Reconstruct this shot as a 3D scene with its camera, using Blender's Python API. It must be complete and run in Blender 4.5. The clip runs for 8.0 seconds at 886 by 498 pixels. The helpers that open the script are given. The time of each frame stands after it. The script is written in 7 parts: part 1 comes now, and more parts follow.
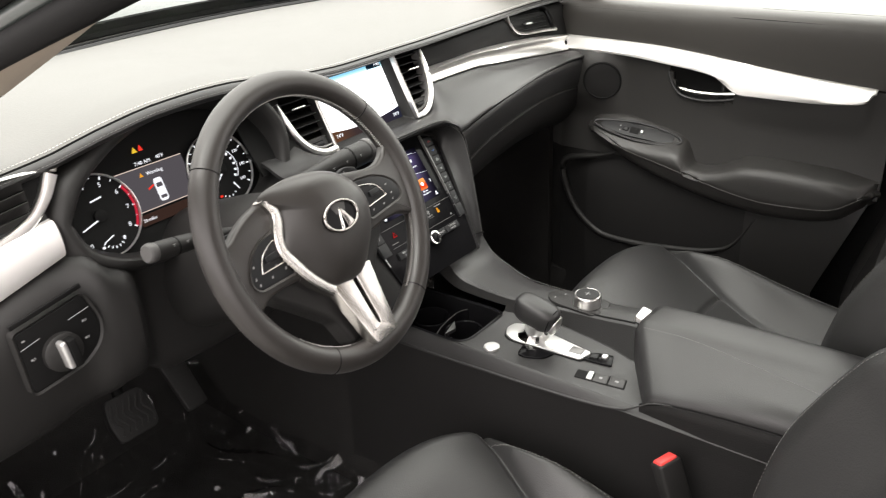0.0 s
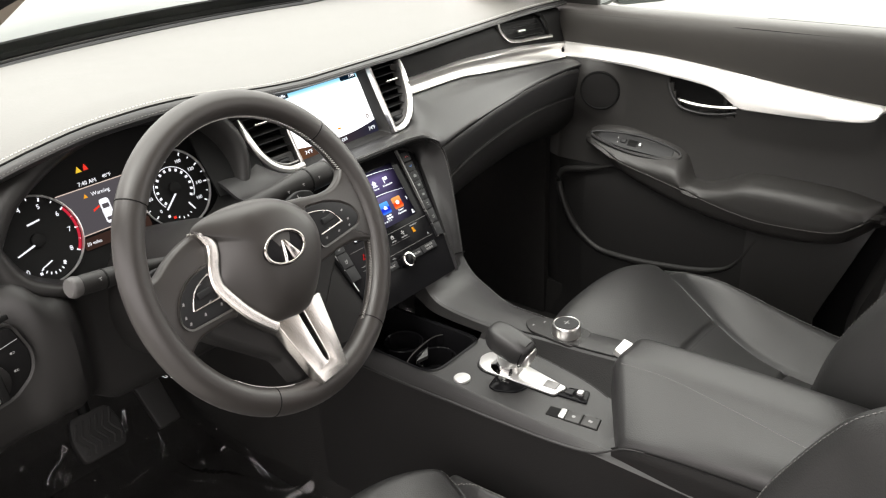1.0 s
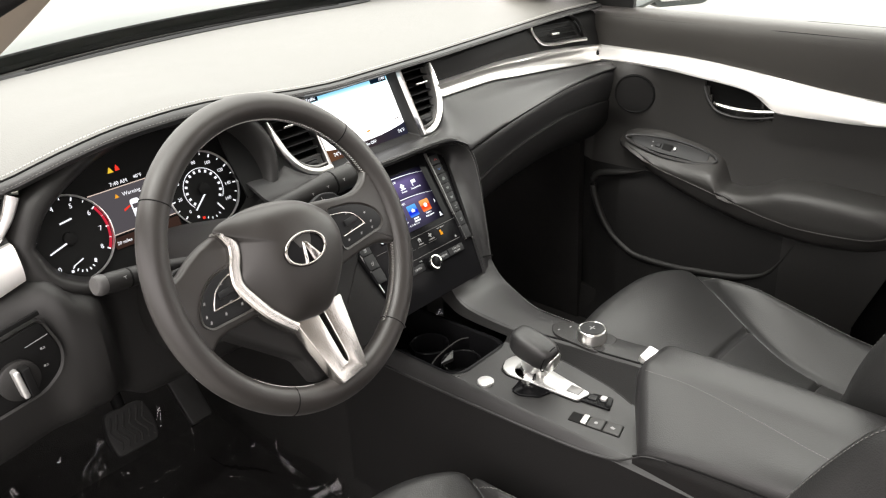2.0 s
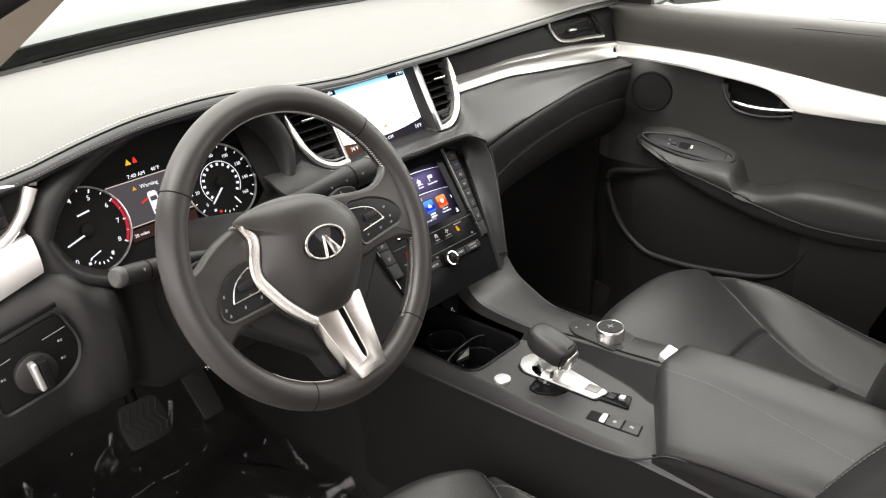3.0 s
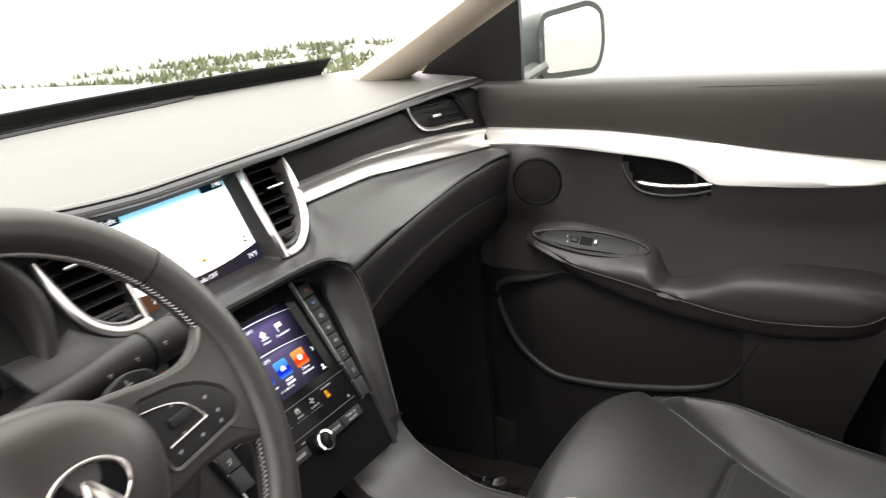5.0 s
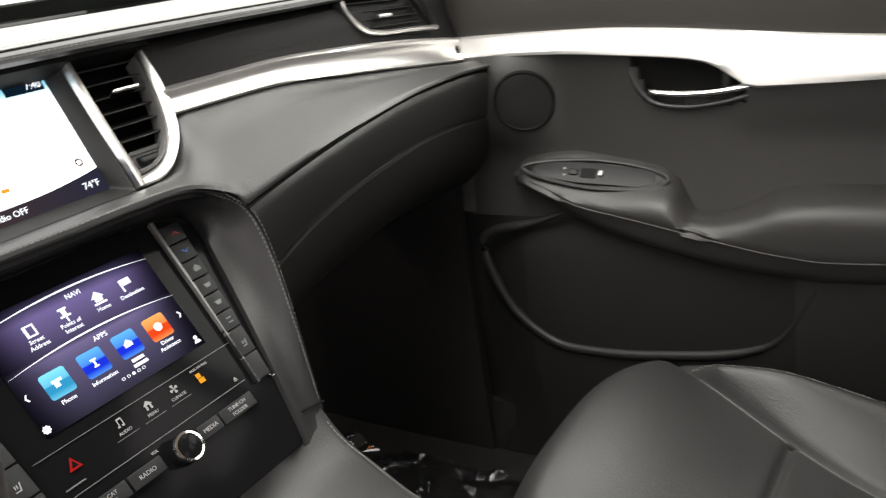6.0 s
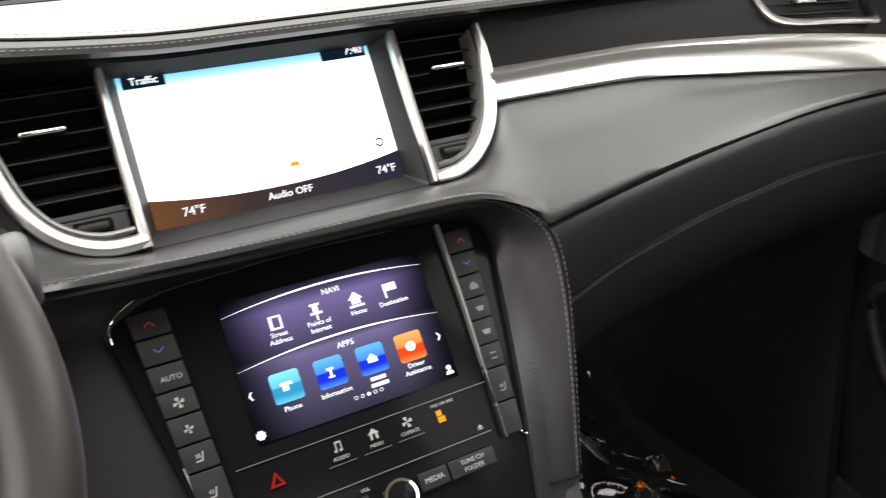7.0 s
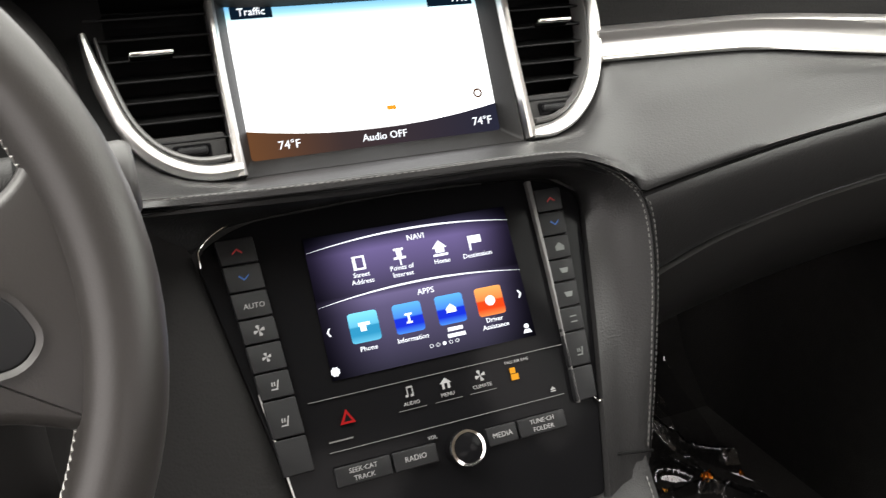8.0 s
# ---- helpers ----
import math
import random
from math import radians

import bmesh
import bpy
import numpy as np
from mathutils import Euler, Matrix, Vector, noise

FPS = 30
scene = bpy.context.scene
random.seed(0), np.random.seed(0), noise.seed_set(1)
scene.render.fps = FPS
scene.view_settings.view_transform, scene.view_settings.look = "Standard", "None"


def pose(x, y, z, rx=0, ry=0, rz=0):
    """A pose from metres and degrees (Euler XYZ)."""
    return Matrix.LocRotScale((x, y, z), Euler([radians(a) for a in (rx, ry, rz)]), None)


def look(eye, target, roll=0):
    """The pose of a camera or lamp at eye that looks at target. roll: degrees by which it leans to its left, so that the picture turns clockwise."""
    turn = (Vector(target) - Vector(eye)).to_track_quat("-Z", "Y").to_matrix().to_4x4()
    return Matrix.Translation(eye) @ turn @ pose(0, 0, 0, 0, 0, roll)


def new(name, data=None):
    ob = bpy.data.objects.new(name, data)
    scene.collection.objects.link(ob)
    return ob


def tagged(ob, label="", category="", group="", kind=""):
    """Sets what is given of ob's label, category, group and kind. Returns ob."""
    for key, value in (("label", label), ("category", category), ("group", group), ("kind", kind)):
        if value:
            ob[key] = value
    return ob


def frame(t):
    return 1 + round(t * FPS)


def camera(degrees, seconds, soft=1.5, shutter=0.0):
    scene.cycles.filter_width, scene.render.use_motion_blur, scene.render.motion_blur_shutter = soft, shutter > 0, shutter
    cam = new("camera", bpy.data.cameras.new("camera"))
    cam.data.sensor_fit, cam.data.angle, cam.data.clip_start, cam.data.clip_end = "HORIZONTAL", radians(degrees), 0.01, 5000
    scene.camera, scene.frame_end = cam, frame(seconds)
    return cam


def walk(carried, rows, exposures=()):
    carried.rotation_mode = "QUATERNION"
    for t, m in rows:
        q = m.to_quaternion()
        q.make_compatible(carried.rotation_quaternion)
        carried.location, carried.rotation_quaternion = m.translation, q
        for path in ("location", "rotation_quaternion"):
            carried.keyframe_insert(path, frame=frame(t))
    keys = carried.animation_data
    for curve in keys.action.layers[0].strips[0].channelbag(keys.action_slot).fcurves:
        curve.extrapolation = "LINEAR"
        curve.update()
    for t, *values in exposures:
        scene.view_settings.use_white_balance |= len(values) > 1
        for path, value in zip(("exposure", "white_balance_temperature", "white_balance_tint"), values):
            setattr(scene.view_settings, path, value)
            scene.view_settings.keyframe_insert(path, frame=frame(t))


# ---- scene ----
cam = camera(56.1, 8.0, soft=1.2, shutter=0.35)
PATH = [
    (0, (-1.018, -0.957, 1.07), (0.397, 0.162, 0.207), -2.9),
    (0.5, (-0.949, -0.956, 1.079), (0.473, 0.147, 0.207), -3.1),
    (1, (-0.899, -0.97, 1.079), (0.475, 0.19, 0.204), -2.7),
    (1.5, (-0.88, -0.993, 1.081), (0.437, 0.235, 0.21), -3.6),
    (3, (-0.888, -0.975, 1.073), (0.408, 0.277, 0.205), -3.1),
    (3.5, (-0.886, -0.955, 1.058), (0.386, 0.304, 0.165), -3.2),
    (4, (-0.879, -0.935, 1.053), (0.407, 0.304, 0.153), -3.2),
    (4.5, (-0.803, -0.791, 1.011), (0.677, 0.305, 0.231), -3.5),
    (4.7, (-0.722, -0.75, 0.989), (0.847, 0.298, 0.327), -4.1),
    (5.8, (-0.381, -0.62, 0.807), (1.235, 0.36, 0.153), -9.9),
    (6, (-0.332, -0.625, 0.786), (1.221, 0.443, 0.117), -9.3),
    (6.5, (-0.198, -0.58, 0.788), (0.995, 0.855, 0.068), -6.2),
    (7, (-0.171, -0.56, 0.806), (0.696, 1.103, 0.112), -5.0),
    (7.5, (-0.17, -0.572, 0.803), (0.587, 1.137, 0.092), -3.4),
    (8, (-0.176, -0.556, 0.791), (0.507, 1.169, 0.046), -1.8),
]
walk(cam, [(t, look(eye, target, roll)) for t, eye, target, roll in PATH], [(0, 0.0), (1.5, 0.05), (4.0, 0.05), (4.7, 0.0), (5.8, -0.05), (6.0, 0.05), (6.5, 0.30), (7.0, 0.18), (7.5, 0.08), (8, 0.08)])

# ---------------------------------------------------------------- light
world = bpy.data.worlds.new("overcast_surroundings")
scene.world = world
world.use_nodes = True
wn = world.node_tree
wbg = wn.nodes["Background"]
wbg.inputs["Color"].default_value = (1.0, 0.95, 0.905, 1)
wbg.inputs["Strength"].default_value = 5.0
# an overcast sky, brighter overhead than at the horizon
wtc = wn.nodes.new("ShaderNodeTexCoord")
wsep = wn.nodes.new("ShaderNodeSeparateXYZ")
wramp = wn.nodes.new("ShaderNodeValToRGB")
wramp.color_ramp.elements[0].position, wramp.color_ramp.elements[0].color = 0.0, (0.46, 0.430, 0.418, 1)
wramp.color_ramp.elements[1].position, wramp.color_ramp.elements[1].color = 0.9, (1.40, 1.295, 1.264, 1)
wn.links.new(wtc.outputs["Generated"], wsep.inputs[0])
wn.links.new(wsep.outputs["Z"], wramp.inputs["Fac"])
wn.links.new(wramp.outputs["Color"], wbg.inputs["Color"])

SUN = bpy.data.lights.new("soft_sun", "SUN")
SUN.energy, SUN.angle, SUN.color = 3.0, radians(32), (1.0, 0.96, 0.91)
sun = new("soft_sun", SUN)
sun.matrix_world = look((-3.0, -0.3, 5.2), (0.0, 0.0, 0.6))


# daylight entering by the passenger's window
WINDOW_LIGHT = bpy.data.lights.new("window_daylight", "AREA")
WINDOW_LIGHT.shape, WINDOW_LIGHT.size, WINDOW_LIGHT.size_y = "RECTANGLE", 0.85, 0.34
WINDOW_LIGHT.energy, WINDOW_LIGHT.color = 2.6, (1.0, 0.97, 0.93)
wl = new("window_daylight", WINDOW_LIGHT)
wl.matrix_world = look((0.835, -0.42, 0.93), (0.10, -0.45, 0.45))


# ---------------------------------------------------------------- materials
def material(name, color, rough=0.5, metal=0.0, bump=0.0, grain=900.0, vary=0.12, patch=9.0, coat=0.0, spec=0.5, emit=None, power=0.0, sheen=0.0):
    """A Principled surface with fine grain relief and a slow variation in tone and gloss."""
    m = bpy.data.materials.new(name)
    m.use_nodes = True
    nt = m.node_tree
    b = nt.nodes["Principled BSDF"]
    b.inputs["Base Color"].default_value = (*color, 1)
    b.inputs["Roughness"].default_value = rough
    b.inputs["Metallic"].default_value = metal
    b.inputs["Coat Weight"].default_value = coat
    b.inputs["Coat Roughness"].default_value = 0.06
    b.inputs["Specular IOR Level"].default_value = spec
    b.inputs["Sheen Weight"].default_value = sheen
    b.inputs["Sheen Roughness"].default_value = 0.45
    if emit:
        b.inputs["Emission Color"].default_value = (*emit, 1)
        b.inputs["Emission Strength"].default_value = power
    tc = nt.nodes.new("ShaderNodeTexCoord")
    if vary:
        n1 = nt.nodes.new("ShaderNodeTexNoise")
        n1.inputs["Scale"].default_value = patch
        n1.inputs["Detail"].default_value = 4
        nt.links.new(tc.outputs["Object"], n1.inputs["Vector"])
        mr = nt.nodes.new("ShaderNodeMapRange")
        mr.inputs["To Min"].default_value, mr.inputs["To Max"].default_value = 1 - vary, 1 + vary
        nt.links.new(n1.outputs["Fac"], mr.inputs["Value"])
        mx = nt.nodes.new("ShaderNodeVectorMath")
        mx.operation = "SCALE"
        mx.inputs[0].default_value = color
        nt.links.new(mr.outputs["Result"], mx.inputs["Scale"])
        nt.links.new(mx.outputs["Vector"], b.inputs["Base Color"])
        rr = nt.nodes.new("ShaderNodeMapRange")
        rr.inputs["To Min"].default_value, rr.inputs["To Max"].default_value = rough * (1 - vary), min(1, rough * (1 + vary))
        nt.links.new(n1.outputs["Fac"], rr.inputs["Value"])
        nt.links.new(rr.outputs["Result"], b.inputs["Roughness"])
    if bump:
        vo = nt.nodes.new("ShaderNodeTexVoronoi")
        vo.inputs["Scale"].default_value = grain
        nt.links.new(tc.outputs["Object"], vo.inputs["Vector"])
        bp = nt.nodes.new("ShaderNodeBump")
        bp.inputs["Strength"].default_value = bump
        bp.inputs["Distance"].default_value = 0.0004
        nt.links.new(vo.outputs["Distance"], bp.inputs["Height"])
        nt.links.new(bp.outputs["Normal"], b.inputs["Normal"])
    return m


def glow(name, color, power):
    m = bpy.data.materials.new(name)
    m.use_nodes = True
    nt = m.node_tree
    nt.nodes.clear()
    e = nt.nodes.new("ShaderNodeEmission")
    e.inputs["Color"].default_value, e.inputs["Strength"].default_value = (*color, 1), power
    o = nt.nodes.new("ShaderNodeOutputMaterial")
    nt.links.new(e.outputs[0], o.inputs["Surface"])
    return m


# Paler than the other black trim, with dash-top window light put into the colour.
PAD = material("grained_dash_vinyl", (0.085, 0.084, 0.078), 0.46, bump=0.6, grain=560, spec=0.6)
LEATHER = material("black_leatherette", (0.0158, 0.0157, 0.0157), 0.43, bump=0.40, grain=620)
SEAT = material("charcoal_seat_leather", (0.0195, 0.0197, 0.0194), 0.44, bump=0.5, grain=520)
RIM = material("smooth_wheel_leather", (0.0190, 0.0170, 0.0154), 0.40, bump=0.10, grain=900, spec=0.6, sheen=0.04)
PLASTIC = material("matte_black_plastic", (0.012, 0.0116, 0.0112), 0.50, bump=0.3, grain=1100, spec=0.36)
# Paler, glossier copy of the leatherette: windscreen sheen on the panel is coloured in.
SOFT = material("sheen_dash_leatherette", (0.021, 0.021, 0.021), 0.42, bump=0.35, grain=620, spec=0.62)
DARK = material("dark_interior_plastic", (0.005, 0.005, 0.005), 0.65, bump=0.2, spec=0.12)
GLOSS = material("piano_black", (0.0055, 0.0055, 0.006), 0.12, vary=0.05, spec=0.05)
DIAL_BLACK = material("dial_face_black", (0.004, 0.004, 0.004), 0.7, vary=0, spec=0.15)
BUTTON = material("soft_black_button", (0.0105, 0.0108, 0.0115), 0.48, vary=0.05, spec=0.24)
KEYGREY = material("soft_grey_console_key", (0.019, 0.0185, 0.018), 0.45, vary=0.05)
WHEEL_SATIN = material("brushed_wheel_metal", (0.62, 0.60, 0.57), 0.26, metal=1.0, vary=0.015, patch=40)
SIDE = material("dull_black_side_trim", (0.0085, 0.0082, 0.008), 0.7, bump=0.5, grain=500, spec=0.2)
RIM_THREAD = material("pale_wheel_thread", (0.50, 0.49, 0.47), 0.8, vary=0.1)
SATIN = material("satin_aluminium", (0.80, 0.79, 0.77), 0.30, metal=1.0, vary=0.05, patch=30)
STRIP = material("satin_strip_paint", (0.80, 0.79, 0.77), 0.40, metal=0.6, vary=0.05, patch=30)
DOORPAD = material("black_door_leatherette", (0.0225, 0.0217, 0.0205), 0.46, bump=0.40, grain=620)
DASHSTRIP = material("brushed_dash_strip", (0.66, 0.65, 0.63), 0.33, metal=0.9, vary=0.05, patch=30)
DOORTOP = material("brown_black_door_vinyl", (0.040, 0.0375, 0.034), 0.48, bump=0.4, grain=700)
CHROME = material("bright_chrome", (0.86, 0.85, 0.83), 0.08, metal=1.0, vary=0.04)
SILVER = material("silver_paint", (0.62, 0.62, 0.61), 0.3, metal=0.75, vary=0.05)
THREAD = material("grey_thread", (0.18, 0.177, 0.17), 0.8, vary=0.1)
CARPET = material("black_carpet", (0.017, 0.0165, 0.016), 0.95, bump=1.0, grain=420, vary=0.3, patch=40, spec=0.06)
RUBBER = material("pedal_rubber", (0.009, 0.0088, 0.0085), 0.65, vary=0.15)
CREAM = material("beige_pillar_cloth", (0.42, 0.36, 0.29), 0.85, bump=0.4, grain=900)
RED = material("red_release_button", (0.62, 0.05, 0.045), 0.4, vary=0.05)
CONCRETE = material("grey_concrete", (0.17, 0.168, 0.16), 0.85, vary=0.15, patch=0.5)
BODY = material("grey_green_car_paint", (0.040, 0.048, 0.045), 0.30, vary=0.05, spec=0.45, coat=0.4)
LEAF = material("pale_foliage", (0.09, 0.11, 0.05), 0.8, vary=0.35, patch=0.8)

WHITE_GLOW = glow("white_display_ink", (0.92, 0.95, 1.0), 1.5)
CLUSTER_WHITE = glow("dial_white", (0.95, 0.95, 1.0), 1.15)
CLUSTER_GREY = glow("dial_panel_grey", (0.20, 0.18, 0.20), 0.45)
RED_GLOW = glow("warning_red", (1.0, 0.05, 0.03), 0.9)
AMBER = glow("warning_amber", (1.0, 0.42, 0.03), 0.95)
INK = material("button_print", (0.26, 0.26, 0.26), 0.6, vary=0)


def gradient(name, stops, axis, lo, hi, power, fade=None):
    """A lit display whose colour runs along one axis of the part and may fade out at its sides."""
    m = bpy.data.materials.new(name)
    m.use_nodes = True
    nt = m.node_tree
    nt.nodes.clear()
    tc = nt.nodes.new("ShaderNodeTexCoord")
    sp = nt.nodes.new("ShaderNodeSeparateXYZ")
    mr = nt.nodes.new("ShaderNodeMapRange")
    mr.inputs["From Min"].default_value, mr.inputs["From Max"].default_value = lo, hi
    cr = nt.nodes.new("ShaderNodeValToRGB")
    while len(cr.color_ramp.elements) < len(stops):
        cr.color_ramp.elements.new(0.5)
    for e, (p, c) in zip(cr.color_ramp.elements, stops):
        e.position, e.color = p, (*c, 1)
    em = nt.nodes.new("ShaderNodeEmission")
    em.inputs["Strength"].default_value = power
    o = nt.nodes.new("ShaderNodeOutputMaterial")
    nt.links.new(tc.outputs["Object"], sp.inputs[0])
    nt.links.new(sp.outputs[axis], mr.inputs["Value"])
    nt.links.new(mr.outputs[0], cr.inputs["Fac"])
    nt.links.new(cr.outputs["Color"], em.inputs["Color"])
    nt.links.new(em.outputs[0], o.inputs["Surface"])
    if fade:
        mid, near, far = fade
        off = nt.nodes.new("ShaderNodeMath")
        off.operation, off.inputs[1].default_value = "SUBTRACT", mid
        ab = nt.nodes.new("ShaderNodeMath")
        ab.operation = "ABSOLUTE"
        fr = nt.nodes.new("ShaderNodeMapRange")
        fr.interpolation_type = "SMOOTHSTEP"
        fr.inputs["From Min"].default_value, fr.inputs["From Max"].default_value = near, far
        fr.inputs["To Min"].default_value, fr.inputs["To Max"].default_value = power, power * 0.06
        nt.links.new(sp.outputs[1 - axis], off.inputs[0])
        nt.links.new(off.outputs[0], ab.inputs[0])
        nt.links.new(ab.outputs[0], fr.inputs["Value"])
        nt.links.new(fr.outputs[0], em.inputs["Strength"])
    return m


def tile_picture(name, base, shine):
    """An app tile: paler above the middle, glowing again at its foot."""
    low = tuple(0.5 * (a + b) for a, b in zip(base, shine))
    return gradient(name, [(0.0, low), (0.25, base), (0.5, base), (0.56, low), (1.0, shine)], 1, -0.0102, 0.0102, 1.25)


ICON_CYAN = tile_picture("app_tile_cyan", (0.03, 0.28, 0.50), (0.22, 0.72, 0.95))
ICON_BLUE = tile_picture("app_tile_blue", (0.01, 0.03, 0.62), (0.12, 0.45, 0.95))
ICON_RED = tile_picture("app_tile_orange", (0.75, 0.06, 0.01), (0.95, 0.42, 0.12))


def glass_material(name, tint, film=False, gain=1.0):
    m = bpy.data.materials.new(name)
    m.use_nodes = True
    nt = m.node_tree
    nt.nodes.clear()
    tr = nt.nodes.new("ShaderNodeBsdfTransparent")
    tr.inputs["Color"].default_value = (*tint, 1)
    gl = nt.nodes.new("ShaderNodeBsdfGlossy")
    gl.inputs["Roughness"].default_value = 0.06 if film else 0.0
    lw = nt.nodes.new("ShaderNodeLayerWeight")
    lw.inputs["Blend"].default_value = 0.5
    pw = nt.nodes.new("ShaderNodeMath")
    pw.operation = "POWER"
    pw.inputs[1].default_value = 5.0
    fr = nt.nodes.new("ShaderNodeMath")
    fr.operation = "MULTIPLY_ADD"
    fr.inputs[1].default_value, fr.inputs[2].default_value = (0.22 * gain, 0.022 * gain) if film else (0.10, 0.012)
    nt.links.new(lw.outputs["Facing"], pw.inputs[0])
    nt.links.new(pw.outputs[0], fr.inputs[0])
    mx = nt.nodes.new("ShaderNodeMixShader")
    o = nt.nodes.new("ShaderNodeOutputMaterial")
    nt.links.new(fr.outputs[0], mx.inputs[0])
    nt.links.new(tr.outputs[0], mx.inputs[1])
    nt.links.new(gl.outputs[0], mx.inputs[2])
    nt.links.new(mx.outputs[0], o.inputs["Surface"])
    return m


GLASS = glass_material("clear_glass", (0.93, 0.96, 0.94))
CREASED = glass_material("creased_plastic_film", (0.80, 0.80, 0.80), film=True, gain=3.0)
DRAPED = glass_material("draped_plastic_film", (0.84, 0.84, 0.84), film=True, gain=1.35)
GOLD = material("amber_glint_gold", (0.85, 0.45, 0.12), 0.22, metal=1.0, vary=0.1)


# ---------------------------------------------------------------- shaping
def curve(points, n):
    """n points along a smooth line through the given ones."""
    p = [Vector(q) for q in points]
    if len(p) == 2:
        return [p[0].lerp(p[1], i / (n - 1)) for i in range(n)]
    seg = [(p[i + 1] - p[i]).length for i in range(len(p) - 1)]
    total, out = sum(seg), []
    for i in range(n):
        d, k = total * i / (n - 1), 0
        while k < len(seg) - 1 and d > seg[k]:
            d -= seg[k]
            k += 1
        t = min(1.0, d / seg[k]) if seg[k] else 0
        a, b, c, e = p[max(0, k - 1)], p[k], p[k + 1], p[min(len(p) - 1, k + 2)]
        m0 = (c - a) * (seg[k] / (seg[k] + (seg[k - 1] if k else seg[k])))
        m1 = (e - b) * (seg[k] / (seg[k] + (seg[k + 1] if k + 1 < len(seg) else seg[k])))
        out.append(b * (2 * t**3 - 3 * t**2 + 1) + m0 * (t**3 - 2 * t**2 + t) + c * (-2 * t**3 + 3 * t**2) + m1 * (t**3 - t**2))
    return out


def along(table, x):
    """The value at x of a smooth table of (x, value) that never overshoots."""
    n = len(table)
    if x <= table[0][0]:
        return table[0][1]
    if x >= table[-1][0]:
        return table[-1][1]
    k = max(i for i in range(n - 1) if table[i][0] <= x)
    h = [table[i + 1][0] - table[i][0] for i in range(n - 1)]
    d = [(table[i + 1][1] - table[i][1]) / h[i] for i in range(n - 1)]

    def slope(i):
        if i == 0 or i == n - 1:
            return d[0] if i == 0 else d[-1]
        if d[i - 1] * d[i] <= 0:
            return 0.0
        a, b = 2 * h[i] + h[i - 1], h[i] + 2 * h[i - 1]
        return (a + b) / (a / d[i - 1] + b / d[i])

    t = (x - table[k][0]) / h[k]
    u, v, p, q = table[k][1], table[k + 1][1], slope(k) * h[k], slope(k + 1) * h[k]
    return u * (2 * t**3 - 3 * t * t + 1) + p * (t**3 - 2 * t * t + t) + v * (3 * t * t - 2 * t**3) + q * (t**3 - t * t)


def sheet(rows, bm=None, wrap=False, caps=False, thick=0.0):
    """A skin over rows of points; wrap closes each row, caps closes the ends, thick gives it depth."""
    bm = bm or bmesh.new()
    v = [[bm.verts.new(p) for p in r] for r in rows]
    n = len(rows[0])
    made = []
    for a, b in zip(v, v[1:]):
        for j in range(n if wrap else n - 1):
            k = (j + 1) % n
            made.append(bm.faces.new((a[j], a[k], b[k], b[j])))
    if caps:
        made.append(bm.faces.new(v[0][::-1]))
        made.append(bm.faces.new(v[-1]))
    if thick:
        thicken(bm, made, thick)
    return bm


def thicken(bm, faces, thick):
    """Gives a skin depth: a second layer behind it along the mean normals, joined round the open edges."""
    bmesh.ops.recalc_face_normals(bm, faces=faces)
    bm.normal_update()
    verts = list(dict.fromkeys(v for f in faces for v in f.verts))
    back = {}
    for v in verts:
        n = Vector((0, 0, 0))
        for f in v.link_faces:
            n += f.normal * f.calc_area()
        n = n.normalized() if n.length > 1e-12 else v.normal
        back[v] = bm.verts.new(v.co - n * thick)
    rim = [(lp.vert, lp.link_loop_next.vert) for f in faces for lp in f.loops if len(lp.edge.link_faces) == 1]
    for f in faces:
        bm.faces.new([back[v] for v in reversed(f.verts)])
    for a, b in rim:
        bm.faces.new((b, a, back[a], back[b]))


def inset(outline, d):
    n, out = len(outline), []
    for i in range(n):
        a, b, c = Vector(outline[i - 1]), Vector(outline[i]), Vector(outline[(i + 1) % n])
        e, f = (b - a).normalized(), (c - b).normalized()
        nrm = Vector((-e.y, e.x)) + Vector((-f.y, f.x))
        k = max(0.5, nrm.length_squared / 2)
        out.append(b + nrm / k * d)
    return out


def rounded(outline, r, n=4):
    """A polygon (anticlockwise) with rounded corners; r may be one radius or one for each corner."""
    out, m = [], len(outline)
    for i in range(m):
        a, b, c = Vector(outline[i - 1]), Vector(outline[i]), Vector(outline[(i + 1) % m])
        rr = r[i] if isinstance(r, (list, tuple)) else r
        rr = min(rr, (a - b).length * 0.48, (c - b).length * 0.48)
        p, q = b + (a - b).normalized() * rr, b + (c - b).normalized() * rr
        for j in range(n + 1):
            t = j / n
            out.append(p * (1 - t) ** 2 + b * 2 * t * (1 - t) + q * t * t)
    return out


def rect(w, h, cx=0.0, cy=0.0):
    return [(cx - w / 2, cy - h / 2), (cx + w / 2, cy - h / 2), (cx + w / 2, cy + h / 2), (cx - w / 2, cy + h / 2)]


def slab(outline, z0, z1, bevel=0.0, m=None, bm=None):
    """A plate of that outline (anticlockwise) between two heights, its upper edge rounded over."""
    rings = [[Vector((p[0], p[1], z0)) for p in outline]]
    if bevel:
        for j in range(4):
            a = j / 3 * math.pi / 2
            ring = inset(outline, bevel * (1 - math.cos(a)))
            rings.append([Vector((p[0], p[1], z1 - bevel + bevel * math.sin(a))) for p in ring])
    else:
        rings.append([Vector((p[0], p[1], z1)) for p in outline])
    if m:
        rings = [[m @ p for p in r] for r in rings]
    return sheet(rings, bm, wrap=True, caps=True)


